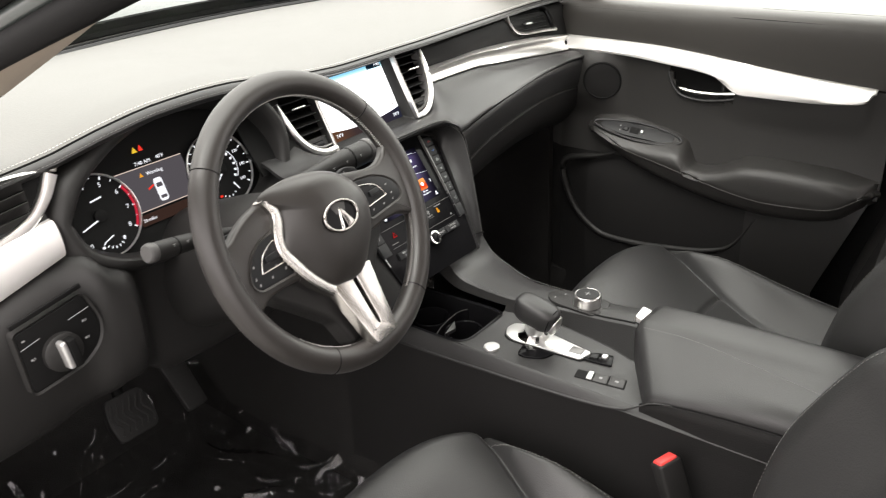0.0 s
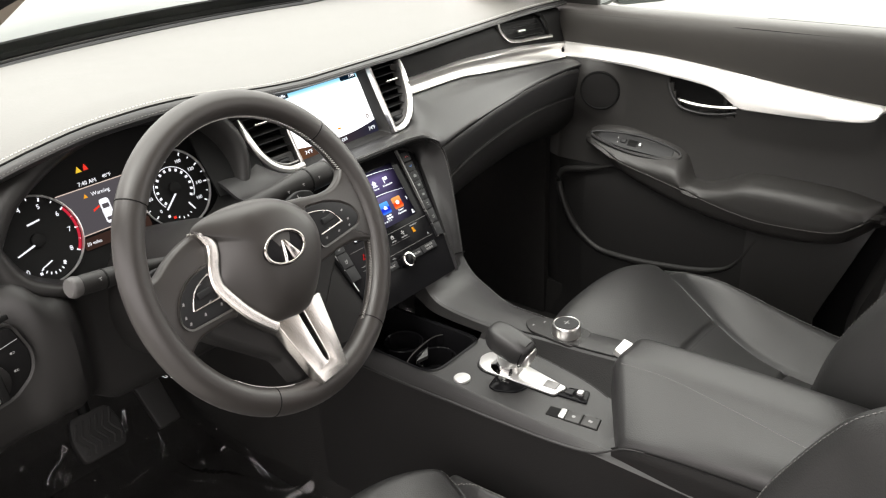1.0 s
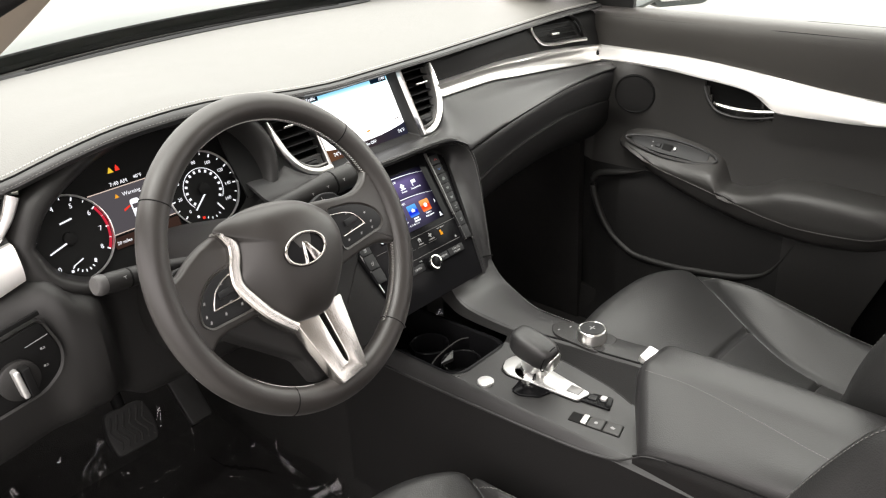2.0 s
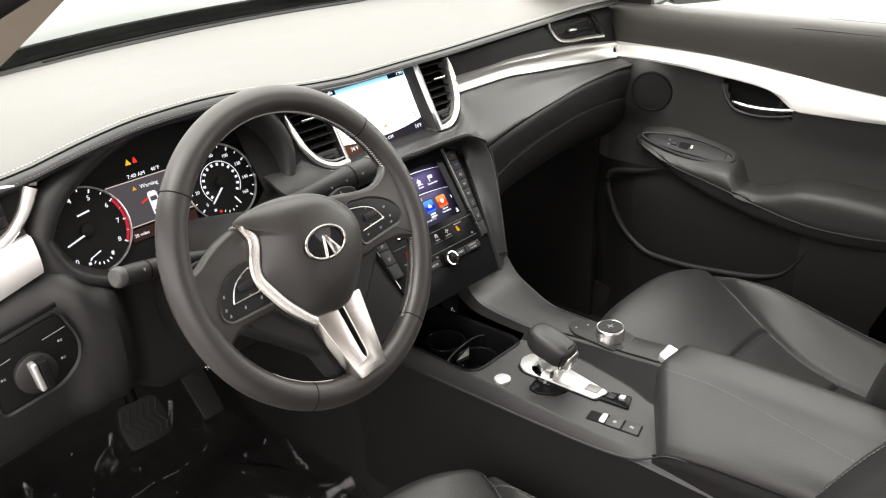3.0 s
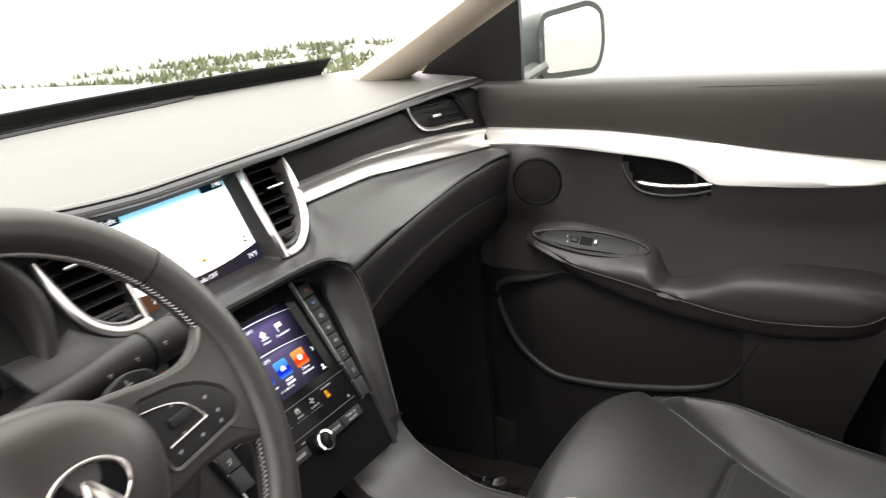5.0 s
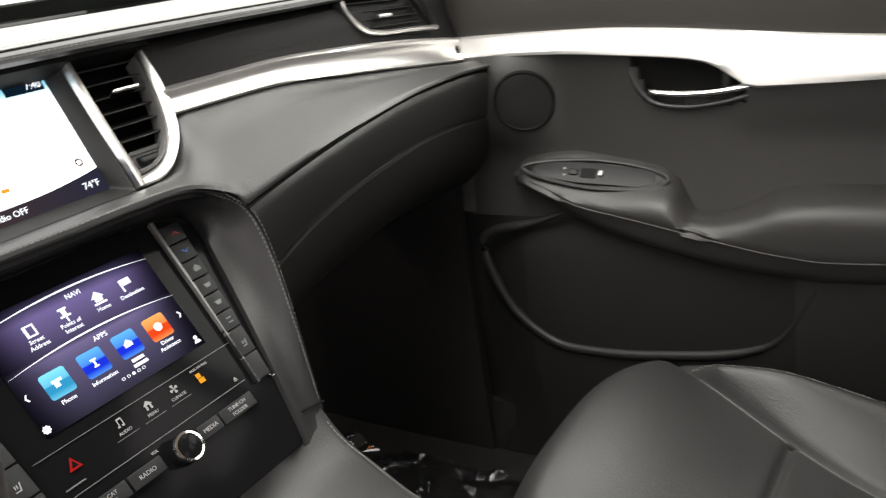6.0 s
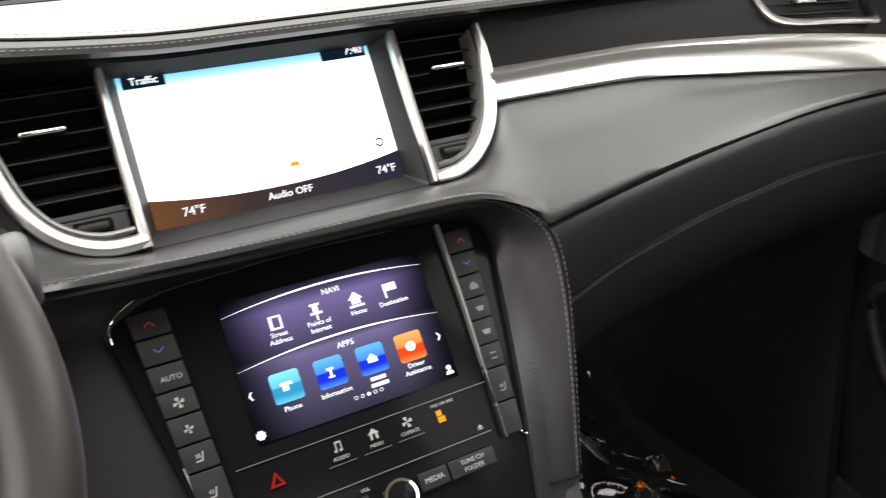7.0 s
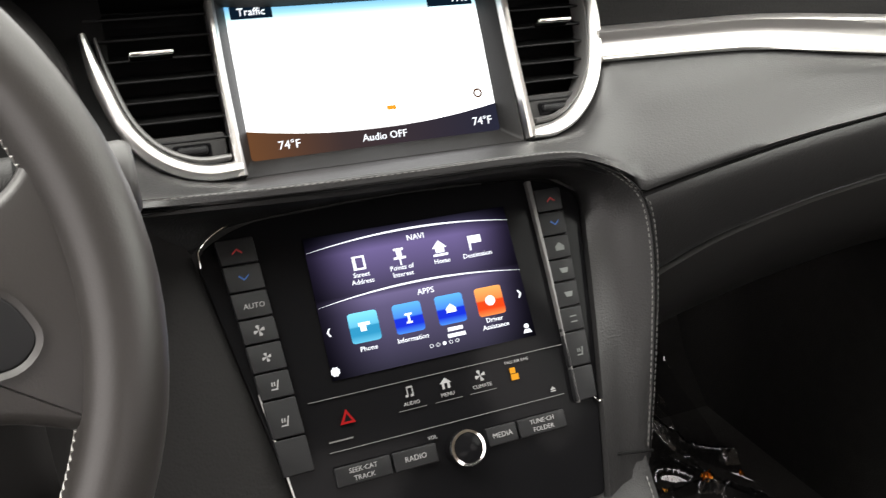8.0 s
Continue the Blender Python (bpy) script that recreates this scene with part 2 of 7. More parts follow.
def hoop(outer, inner, z0, z1, m=None, bm=None, lip=0.0):
    """A flat ring between two outlines with the same number of points; lip sinks the inner edge."""
    o = [Vector(p) for p in outer]
    i = [Vector(p) for p in inner]
    rings = [[Vector((p.x, p.y, z0)) for p in o], [Vector((p.x, p.y, z1)) for p in o],
             [Vector((p.x, p.y, z1 - lip)) for p in i], [Vector((p.x, p.y, z0)) for p in i]]
    rings.append(rings[0])
    if m:
        rings = [[m @ p for p in r] for r in rings]
    bm = sheet(rings, bm, wrap=True)
    bmesh.ops.remove_doubles(bm, verts=bm.verts, dist=1e-6)
    return bm


def tube(path, r, k=10, closed=False, flat=1.0, up=(0, 0, 1), bm=None, taper=None):
    """A round or flattened rod along a path."""
    p = [Vector(q) for q in path]
    rows, n = [], len(p)
    for i in range(n):
        a, c = (p[i - 1], p[(i + 1) % n]) if closed else (p[max(0, i - 1)], p[min(n - 1, i + 1)])
        t = (c - a).normalized()
        s = t.cross(Vector(up))
        s = s.normalized() if s.length > 1e-4 else t.orthogonal().normalized()
        w = s.cross(t)
        rad = r * (taper[i] if taper else 1)
        rows.append([p[i] + (s * math.cos(2 * math.pi * j / k) + w * flat * math.sin(2 * math.pi * j / k)) * rad for j in range(k)])
    if closed:
        rows.append(rows[0])
    bm = sheet(rows, bm, wrap=True, caps=not closed)
    if closed:
        bmesh.ops.remove_doubles(bm, verts=bm.verts, dist=1e-7)
    return bm


def lathe(profile, m=None, n=32, bm=None):
    """A turned solid: (radius, height) pairs from bottom to top about local z."""
    rows = []
    for r, z in profile:
        rows.append([Vector((max(r, 1e-5) * math.cos(2 * math.pi * j / n), max(r, 1e-5) * math.sin(2 * math.pi * j / n), z)) for j in range(n)])
    if m:
        rows = [[m @ p for p in r] for r in rows]
    if profile[0][0] > 0.001 and profile[-1][0] > 0.001:
        rows.append(rows[0])
        bm = sheet(rows, bm, wrap=True)
        bmesh.ops.remove_doubles(bm, verts=bm.verts, dist=1e-7)
        return bm
    return sheet(rows, bm, wrap=True, caps=True)


def brick(sx, sy, sz, m=None, bevel=0.0, bm=None):
    """A box centred on its pose with softened edges."""
    bm2 = bmesh.new()
    bmesh.ops.create_cube(bm2, size=1.0, matrix=Matrix.Diagonal((sx, sy, sz, 1)))
    if bevel:
        bmesh.ops.bevel(bm2, geom=bm2.edges[:], offset=bevel, segments=3, profile=0.5, affect="EDGES")
    if m:
        bm2.transform(m)
    if bm is None:
        return bm2
    tmp = bpy.data.meshes.new("tmp")
    bm2.to_mesh(tmp)
    bm2.free()
    bm.from_mesh(tmp)
    bpy.data.meshes.remove(tmp)
    return bm


def sewn(path, pitch=0.0065, length=0.0040, r=0.00045, lift=(0, 0, 0), bm=None):
    """A row of single stitches along a path."""
    bm = bm or bmesh.new()
    p = [Vector(q) + Vector(lift) for q in path]
    seg = [(b - a).length for a, b in zip(p, p[1:])]
    total = sum(seg)
    d = 0.0
    while d + length < total:
        e, k = d + length / 2, 0
        while k < len(seg) - 1 and e > seg[k]:
            e -= seg[k]
            k += 1
        t = (p[k + 1] - p[k]).normalized()
        c = p[k] + t * e
        s = t.orthogonal().normalized() * r
        w = t.cross(s.normalized()) * r
        h = t * length / 2
        rows = [[c - h + o * 0.5 for o in (s, w, -s, -w)], [c - h * 0.5 + o for o in (s, w, -s, -w)],
                [c + h * 0.5 + o for o in (s, w, -s, -w)], [c + h + o * 0.5 for o in (s, w, -s, -w)]]
        sheet(rows, bm, wrap=True, caps=True)
        d += pitch
    return bm


def part(name, bm, mat, parent=None, label="", smooth=38.0):
    """Links a bmesh as one mesh object under a thing or a part."""
    bmesh.ops.recalc_face_normals(bm, faces=bm.faces)
    me = bpy.data.meshes.new(name)
    bm.to_mesh(me)
    bm.free()
    me.materials.append(mat)
    if smooth:
        me.polygons.foreach_set("use_smooth", [True] * len(me.polygons))
        me.set_sharp_from_angle(angle=radians(smooth))
    ob = new(name, me)
    if parent:
        ob.parent = parent
        ob.matrix_parent_inverse = parent.matrix_world.inverted()
    if label:
        tagged(ob, label)
    return ob


def thing(name, at, label, category, group="", kind=""):
    ob = new(name)
    ob.empty_display_size = 0.05
    ob.matrix_world = Matrix.Translation(at)
    bpy.context.view_layer.update()
    return tagged(ob, label, category, group, kind)


def lettering(body, size, m, mat, parent, depth=0.0002, width=None):
    """Raised or printed words in the built-in font, centred on the pose."""
    c = bpy.data.curves.new("lettering", "FONT")
    c.body, c.size, c.align_x, c.align_y, c.extrude, c.resolution_u = body, size, "CENTER", "CENTER", depth, 2
    tmp = new("tmp_text", c)
    me = bpy.data.meshes.new_from_object(tmp)
    bpy.data.objects.remove(tmp)
    bpy.data.curves.remove(c)
    me.name = "lettering"
    me.transform(m)
    me.materials.clear()
    me.materials.append(mat)
    ob = new("lettering", me)
    if parent:
        ob.parent = parent
        ob.matrix_parent_inverse = parent.matrix_world.inverted()
    return ob


def plane_pose(origin, tilt, yaw=0.0):
    """Local x to the car's right, y up the leaning face, z out of it towards the rear."""
    a, b = radians(tilt), radians(yaw)
    x = Vector((math.cos(b), math.sin(b), 0))
    y = Vector((-math.sin(a) * math.sin(b), math.sin(a) * math.cos(b), math.cos(a)))
    z = x.cross(y)
    m = Matrix((x, y, z)).transposed().to_4x4()
    return Matrix.Translation(origin) @ m


def shift(m, x=0.0, y=0.0, z=0.0, turn=0.0):
    return m @ pose(x, y, z, 0, 0, turn)


UPPER = plane_pose((0, 0, 0.639), 25.5)
LOWER = plane_pose((0, -0.0711, 0.537), 33.5)
DIALS = plane_pose((-0.390, 0.02, 0.67), 22)
WHEEL = plane_pose((-0.360, -0.251, 0.6624), 23.45, 5.16) @ Matrix.Scale(1.05, 4)
HUBM = WHEEL @ pose(-0.0081, 0.0019, 0, 0, 0, 2.0)
SWITCH = plane_pose((-0.62, -0.03, 0.57), 5)
FLOOR_Z = -0.08


# ---------------------------------------------------------------- setting
def setting(name, bm, mat, label, category, smooth=38.0):
    return tagged(part(name, bm, mat, None, "", smooth), label, category, "", "structure")


# pavement outside, one sheet to the horizon
gb = bmesh.new()
bmesh.ops.create_grid(gb, x_segments=8, y_segments=8, size=400, matrix=Matrix.Translation((0, 0, -0.48)))
setting("ground", gb, CONCRETE, "grey concrete ground outside the car", "ground")

# cabin floor with toe boards and tunnel
rows = []
for x in (-0.78, -0.76, -0.5, -0.2, -0.12, 0.12, 0.2, 0.5, 0.76, 0.78):
    up = 0.10 if abs(x) > 0.77 else 0.0
    rows.append(curve([(x, 0.80, 0.42), (x, 0.66, 0.18), (x, 0.52, FLOOR_Z + 0.02), (x, 0.38, FLOOR_Z + up), (x, -0.2, FLOOR_Z + up), (x, -0.9, FLOOR_Z + up), (x, -1.9, FLOOR_Z + up)], 26))
setting("floor", sheet(rows, thick=0.02), CARPET, "black carpeted cabin floor and toe board", "carpet")

# bulkhead behind the dashboard
setting("wall_front", brick(1.56, 0.03, 0.9, pose(0, 0.86, 0.23)), DARK, "dark bulkhead behind the dashboard", "bulkhead")
setting("wall_rear", brick(1.60, 0.04, 0.90, pose(0, -1.92, 0.35)), DARK, "dark trimmed rear bulkhead of the cabin", "bulkhead")

for nm, s in (("wall_left", -1), ("wall_right", 1)):
    rows = [[(s * 0.765, y, z) for z in (-0.12, 0.1, 0.3, 0.5, 0.74)] for y in (0.075, 0.2, 0.4, 0.6, 0.85)]
    setting(nm, sheet(rows, thick=0.02), CARPET, "dark carpeted footwell side wall", "footwell wall")

for nm, s, y0 in (("wall_rear_left", -1, -1.28), ("wall_rear_right", 1, -0.40)):
    rows = []
    for i in range(13):
        y = y0 + (-1.90 - y0) * i / 12
        top = 0.74
        rows.append([(s * 0.815, y, -0.12 + (top + 0.12) * j / 8) for j in range(9)])
    setting(nm, sheet(rows, thick=0.02), DARK, "dark trimmed rear side of the cabin", "side trim")

rows = [curve([(0.800, y - 0.06 * k, -0.05), (0.772, y - 0.01, 0.15), (0.762, y - 0.06, 0.32), (0.758, y - 0.115, 0.50), (0.770, y - 0.15, 0.74)], 14) for y, k in ((-0.645, 0), (-0.66, 0), (-0.80, 0), (-0.95, 0), (-1.10, 0))]
rows[0] = [p + Vector((0.04, 0, 0)) for p in rows[0]]
setting("pillar_trim_passenger", sheet(rows, thick=0.012), PLASTIC, "smooth black lower trim of the centre pillar", "pillar trim", 60)

# roof, pillars and sills
def roof_z(x, y):
    return along([(-1.9, 1.19), (-1.3, 1.27), (-0.85, 1.265), (-0.46, 1.19)], y) - 0.05 * (x / 0.66) ** 2


rows = [[(-0.64 + 1.28 * i / 12, -1.90 + 1.43 * j / 16, roof_z(-0.64 + 1.28 * i / 12, -1.90 + 1.43 * j / 16)) for j in range(17)] for i in range(13)]
setting("ceiling", sheet(rows, thick=0.03), CREAM, "pale cloth headliner", "headliner")


def pillar(name, pts, r, flat, mat, label):
    return setting(name, tube(curve(pts, 24), r, 12, flat=flat), mat, label, "pillar")


pillar("pillar_a_passenger", [(0.715, 0.30, 0.735), (0.685, 0.16, 0.80), (0.665, -0.045, 0.905), (0.645, -0.26, 1.015), (0.630, -0.45, 1.11), (0.625, -0.56, 1.165)], 0.058, 0.55, CREAM, "beige cloth-covered windscreen pillar beside the passenger")
pillar("pillar_a_driver", [(-0.735, 0.24, 0.725), (-0.710, 0.085, 0.80), (-0.692, -0.135, 0.900), (-0.668, -0.34, 1.0), (-0.645, -0.50, 1.09), (-0.63, -0.60, 1.165)], 0.058, 0.55, CREAM, "beige cloth-covered windscreen pillar beside the driver")
pillar("pillar_b_passenger", [(0.80, -0.70, -0.05), (0.80, -0.76, 0.3), (0.80, -0.80, 0.6), (0.745, -0.86, 0.95), (0.665, -0.93, 1.20)], 0.055, 0.9, DARK, "black trimmed centre pillar beside the passenger seat")
pillar("pillar_b_driver", [(-0.76, -1.26, 0.0), (-0.76, -1.25, 0.6), (-0.70, -1.26, 1.0), (-0.64, -1.28, 1.26)], 0.06, 0.6, PLASTIC, "black trimmed centre pillar behind the driver's door opening")
pillar("door_frame_driver", [(-0.80, 0.36, 0.70), (-0.775, 0.19, 0.80), (-0.755, 0.0, 0.91), (-0.72, -0.23, 1.03), (-0.69, -0.44, 1.125), (-0.67, -0.6, 1.18)], 0.046, 0.8, BODY, "grey-green painted windscreen pillar outside the driver")
SEAL = [(-0.760, 0.12, 0.7955), (-0.760, -0.10, 0.868), (-0.760, -0.392, 0.9645), (-0.756, -0.516, 1.005), (-0.735, -0.66, 1.055)]
pillar("door_seal_driver", SEAL, 0.0105, 1, DARK, "black rubber door seal along the driver's pillar")
pillar("door_flange_driver", [(x, y, z + 0.0155) for x, y, z in SEAL], 0.0068, 1, BODY, "painted flange above the door seal")
pillar("door_edge_driver", [(x + 0.004, y, z + 0.050) for x, y, z in SEAL], 0.029, 1, DARK, "black edge of the driver's door opening")
pillar("sill_driver", [(-0.78, 0.4, 0.0), (-0.79, -0.3, -0.02), (-0.79, -1.25, -0.02)], 0.05, 1.2, PLASTIC, "black plastic door sill on the driver's side")
pillar("roof_rail_passenger", [(0.628, -0.53, 1.155), (0.645, -0.8, 1.205), (0.64, -1.2, 1.215), (0.62, -1.9, 1.14)], 0.035, 1, CREAM, "cloth-covered roof rail over the passenger's door")
pillar("roof_rail_driver", [(-0.628, -0.53, 1.155), (-0.645, -0.8, 1.205), (-0.64, -1.2, 1.215), (-0.62, -1.9, 1.14)], 0.035, 1, CREAM, "cloth-covered roof rail over the driver's door")
pillar("roof_header", [(-0.62, -0.53, 1.15), (0, -0.45, 1.19), (0.62, -0.53, 1.15)], 0.03, 1, CREAM, "cloth-covered header over the windscreen")

# windscreen with its black base moulding
rows = []
for x in (-0.70, -0.5, -0.25, 0, 0.25, 0.5, 0.70):
    s = (x / 0.70) ** 2
    rows.append(curve([(x, 0.60 - 0.20 * s, 0.765), (x * 0.97, 0.22 - 0.17 * s, 0.945), (x * 0.93, -0.16 - 0.13 * s, 1.095), (x * 0.89, -0.44 - 0.10 * s, 1.19)], 14))
ws = setting("windscreen", sheet(rows, thick=0.005), GLASS, "clear sloping windscreen above the dashboard", "windscreen")
ws.visible_shadow = False
path = [(x, 0.585 - 0.20 * (x / 0.72) ** 2, 0.777) for x in [-0.72 + 0.06 * i for i in range(25)]]
setting("windscreen_moulding", tube(path, 0.016, 8, flat=0.8), DARK, "black moulding at the foot of the windscreen", "moulding")

rows = []
for x in [-0.72 + 0.06 * i for i in range(25)]:
    s = (x / 0.70) ** 2
    rows.append([(x, 0.604 - 0.20 * s, 0.74), (x, 0.594 - 0.20 * s, 0.775), (x * 0.99, 0.55 - 0.195 * s, 0.808)])
setting("windscreen_band", sheet(rows, thick=0.004), DARK, "black printed band along the foot of the windscreen", "windscreen")

# bonnet beyond the windscreen
rows = []
for x in (-0.80, -0.7, -0.4, 0, 0.4, 0.7, 0.80):
    s = (x / 0.8) ** 2
    rows.append(curve([(x, 0.66 - 0.18 * s, 0.74 - 0.06 * s), (x, 0.74 - 0.16 * s, 0.785 - 0.06 * s), (x, 1.1, 0.83 - 0.08 * s), (x, 1.6, 0.74 - 0.1 * s), (x, 1.85, 0.45 - 0.1 * s)], 18))
setting("bonnet", sheet(rows, thick=0.01), BODY, "grey-green painted bonnet in front of the windscreen", "bonnet")

# rough grass verge beyond the bonnet
rng = random.Random(5)
bm = bmesh.new()
for k in range(9000):
    c = Vector((rng.uniform(-2, 16), rng.uniform(5.5, 16), -0.48))
    if noise.noise(c * 0.5) + 0.5 * noise.noise(c * 1.7) < -0.05:
        continue
    h = rng.uniform(0.05, 0.16) * (1.4 if rng.random() < 0.1 else 1.0)
    e, f = Vector((rng.uniform(-1, 1), rng.uniform(-1, 1), 0)).normalized() * 0.05, Vector((rng.uniform(-0.5, 0.5) * h, rng.uniform(-0.5, 0.5) * h, h))
    bm.faces.new([bm.verts.new(c - e), bm.verts.new(c + e), bm.verts.new(c + f)])
tagged(part("grass_verge", bm, LEAF, None, "", 0), "rough pale green grass beyond the car", "grass", "", "stuff")

# ---------------------------------------------------------------- dashboard
dash = thing("dashboard", (0, 0.2, 0.5), "black stitched dashboard with satin silver strips and vents", "dashboard")
EDGE_Z = [(-0.76, 0.735), (-0.6, 0.7545), (-0.563, 0.761), (-0.53, 0.771), (-0.50, 0.780), (-0.47, 0.787), (-0.437, 0.7925), (-0.40, 0.795), (-0.35, 0.7965), (-0.31, 0.795), (-0.27, 0.790), (-0.2, 0.778), (-0.12, 0.768), (-0.05, 0.764), (0.07, 0.764), (0.25, 0.762), (0.44, 0.7585), (0.6, 0.757), (0.76, 0.752)]
ROLL_H = [(-0.76, 0.018), (-0.25, 0.018), (-0.12, 0.011), (0.76, 0.0105)]
EDGE_Y = [(-0.76, 0.015), (-0.6, 0.0), (-0.45, -0.035), (-0.33, -0.04), (-0.2, -0.022), (-0.1, -0.016), (0.12, -0.014), (0.25, -0.004), (0.45, 0.016), (0.6, 0.026), (0.76, 0.03)]
XS = [-0.755 + 1.51 * i / 60 for i in range(61)]
rows, lip, edge = [], [], []
for x in XS:
    z, y, s = along(EDGE_Z, x), along(EDGE_Y, x), (x / 0.72) ** 2
    back = 0.59 - 0.20 * s
    rows.append(curve([(x, back, 0.70), (x, back - 0.01, 0.768), (x, back - 0.06, 0.777), (x, 0.26, 0.5 * (0.782 + z + 0.012)), (x, y + 0.07, z + 0.008), (x, y + 0.02, z + 0.004), (x, y + 0.0095, z + 0.0015)], 36))
    h = along(ROLL_H, x)
    edge.append(curve([(x, y + 0.012, z + 0.0005), (x, y + 0.0065, z + 0.0005), (x, y + 0.001, z - 0.22 * h), (x, y - 0.001, z - 0.5 * h), (x, y + 0.002, z - 0.78 * h), (x, y + 0.012, z - h), (x, y + 0.08, z - h)], 18))
    lip.append(Vector((x, y + 0.016, z + 0.0042)))
part("dash_pad", sheet(rows, thick=0.006), PAD, dash, "grained soft dash top, coloured paler for the window light on it")
part("pad_edge", sheet(edge, thick=0.004), LEATHER, dash, "dark rolled leather edge of the dash top")
part("stitching", sewn([p + Vector((0, -0.0162, -0.0042 - 0.34 * along(ROLL_H, p.x))) for p in lip], 0.0050, 0.0034, 0.0004), THREAD, dash, "second stitch row on the rolled edge")
part("stitching", sewn(lip, 0.0050, 0.0036, 0.0006), RIM_THREAD, dash, "grey stitch line along the dash edge")
part("pad_seam", tube([p + Vector((0, -0.0065, -0.0028)) for p in lip], 0.0012, 6), DARK, dash)

# defroster slot along the foot of the windscreen
rows = []
for i in range(31):
    x = -0.42 + 0.86 * i / 30
    back = 0.59 - 0.20 * (x / 0.72) ** 2 - 0.062
    k = min(1.0, min(i, 30 - i) / 3)
    rows.append([(x, back - 0.004, 0.7795), (x, back - 0.006 - 0.008 * k, 0.7835), (x, back - 0.010 - 0.022 * k, 0.7835), (x, back - 0.012 - 0.024 * k, 0.7795)])
dv = part("defroster_vent", sheet(rows, thick=0.002), BUTTON, dash, "long dark defroster slot on the dash top")
for i in range(2):
    part("slat", tube([(r[1][0], r[1][1] * (0.66 - 0.33 * i) + r[2][1] * (0.34 + 0.33 * i), 0.7845) for r in rows[3:-3]], 0.0012, 6), DARK, dv)

# dark band under the pad across the whole car
rows = []
for x in XS:
    z, y = along(EDGE_Z, x), along(EDGE_Y, x)
    rows.append(curve([(x, y + 0.05, z - 0.0105), (x, max(y, 0.0) + 0.018, z - 0.022), (x, max(y, 0.0) + 0.014, 0.70), (x, 0.03, 0.64)], 10))
part("upper_band", sheet([r for r, x in zip(rows, XS) if x > 0.17], thick=0.006), SIDE, dash, "plain black band under the dash top")
# recessed dark brow above the centre screen and vents
rows = []
for i in range(31):
    x = -0.245 + 0.435 * i / 30
    z, y = along(EDGE_Z, x), along(EDGE_Y, x)
    rows.append(curve([(x, y + 0.08, z - along(ROLL_H, x)), (x, y + 0.030, z - along(ROLL_H, x) - 0.002), (x, max(y, 0.0) + 0.046, z - 0.030), (x, 0.066, 0.735), (x, 0.05, 0.69)], 14))
part("screen_brow", sheet(rows, thick=0.005), DARK, dash, "dark brow over the centre screen and vents")

# passenger side: silver strip, soft panel and glovebox
STRIP_B = [(0.16, 0.6845), (0.3, 0.682), (0.45, 0.666), (0.6, 0.647), (0.76, 0.626)]
STRIP_T = [(0.16, 0.7055), (0.3, 0.705), (0.45, 0.696), (0.6, 0.681), (0.76, 0.660)]
STRIP_Y = [(0.16, -0.002), (0.4, 0.004), (0.6, 0.016), (0.76, 0.034)]
SEAM1_Y = [(0.15, -0.072), (0.32, -0.063), (0.54, -0.041), (0.76, -0.018)]
SEAM1_Z = [(0.15, 0.5925), (0.25, 0.607), (0.37, 0.6195), (0.52, 0.626), (0.64, 0.6225), (0.76, 0.612)]
SEAM2_Z = [(0.17, 0.511), (0.28, 0.5435), (0.40, 0.558), (0.52, 0.562), (0.64, 0.5555), (0.76, 0.54)]
PX = [0.176 + 0.590 * i / 40 for i in range(41)]
strip, lid, low, s1, s2 = [], [], [], [], []
for x in PX:
    b, t, y = along(STRIP_B, x), along(STRIP_T, x), along(STRIP_Y, x)
    y1, z1, z2 = along(SEAM1_Y, x), along(SEAM1_Z, x), along(SEAM2_Z, x)
    strip.append(curve([(x, y + 0.022, t + 0.002), (x, y - 0.001, t), (x, y + 0.0005, 0.66 * t + 0.34 * b), (x, y - 0.0008, 0.40 * t + 0.60 * b), (x, y - 0.0045, 0.16 * t + 0.84 * b), (x, y - 0.009, b + 0.0015), (x, y - 0.005, b - 0.001), (x, y + 0.010, b)], 24))
    lid.append(curve([(x, y1 + 0.014, z1 - 0.0010), (x, y1 + 0.005, z1 - 0.0020), (x, y1 + 0.0015, z1 - 0.009), (x, y1 + 0.005, 0.5 * (z1 + z2)), (x, y1 + 0.014, z2 + 0.002), (x, y1 + 0.017, z2)], 16))
    low.append(curve([(x, y1 + 0.018, z2 - 0.001), (x, y1 + 0.018, z2 - 0.004), (x, y1 + 0.034, z2 - 0.05), (x, y1 + 0.08, z2 - 0.10), (x, y1 + 0.16, z2 - 0.13), (x, y1 + 0.30, z2 - 0.14)], 16))
    s1.append(Vector((x, y1 + 0.005, z1)))
    if x > 0.25:
        s2.append(Vector((x, y1 + 0.0165, z2)))
part("trim_strip", sheet(strip, thick=0.004), DASHSTRIP, dash, "satin silver strip across the dashboard")
part("strip_joint", brick(0.030, 0.012, 0.026, pose(0.7600, 0.0420, 0.6455, 0, 0, 40), 0.002), STRIP, dash)
part("knee_panel", sheet(lid, thick=0.006), LEATHER, dash, "black padded panel below the seam")
part("glovebox_lid", sheet(low, thick=0.006), PLASTIC, dash, "black plastic glovebox lid")
part("seam", tube(s1, 0.0018, 6), DARK, dash)
part("seam", tube(s2, 0.0012, 8, taper=[min(1.0, 0.1 + i / 12) for i in range(len(s2))]), LEATHER, dash)

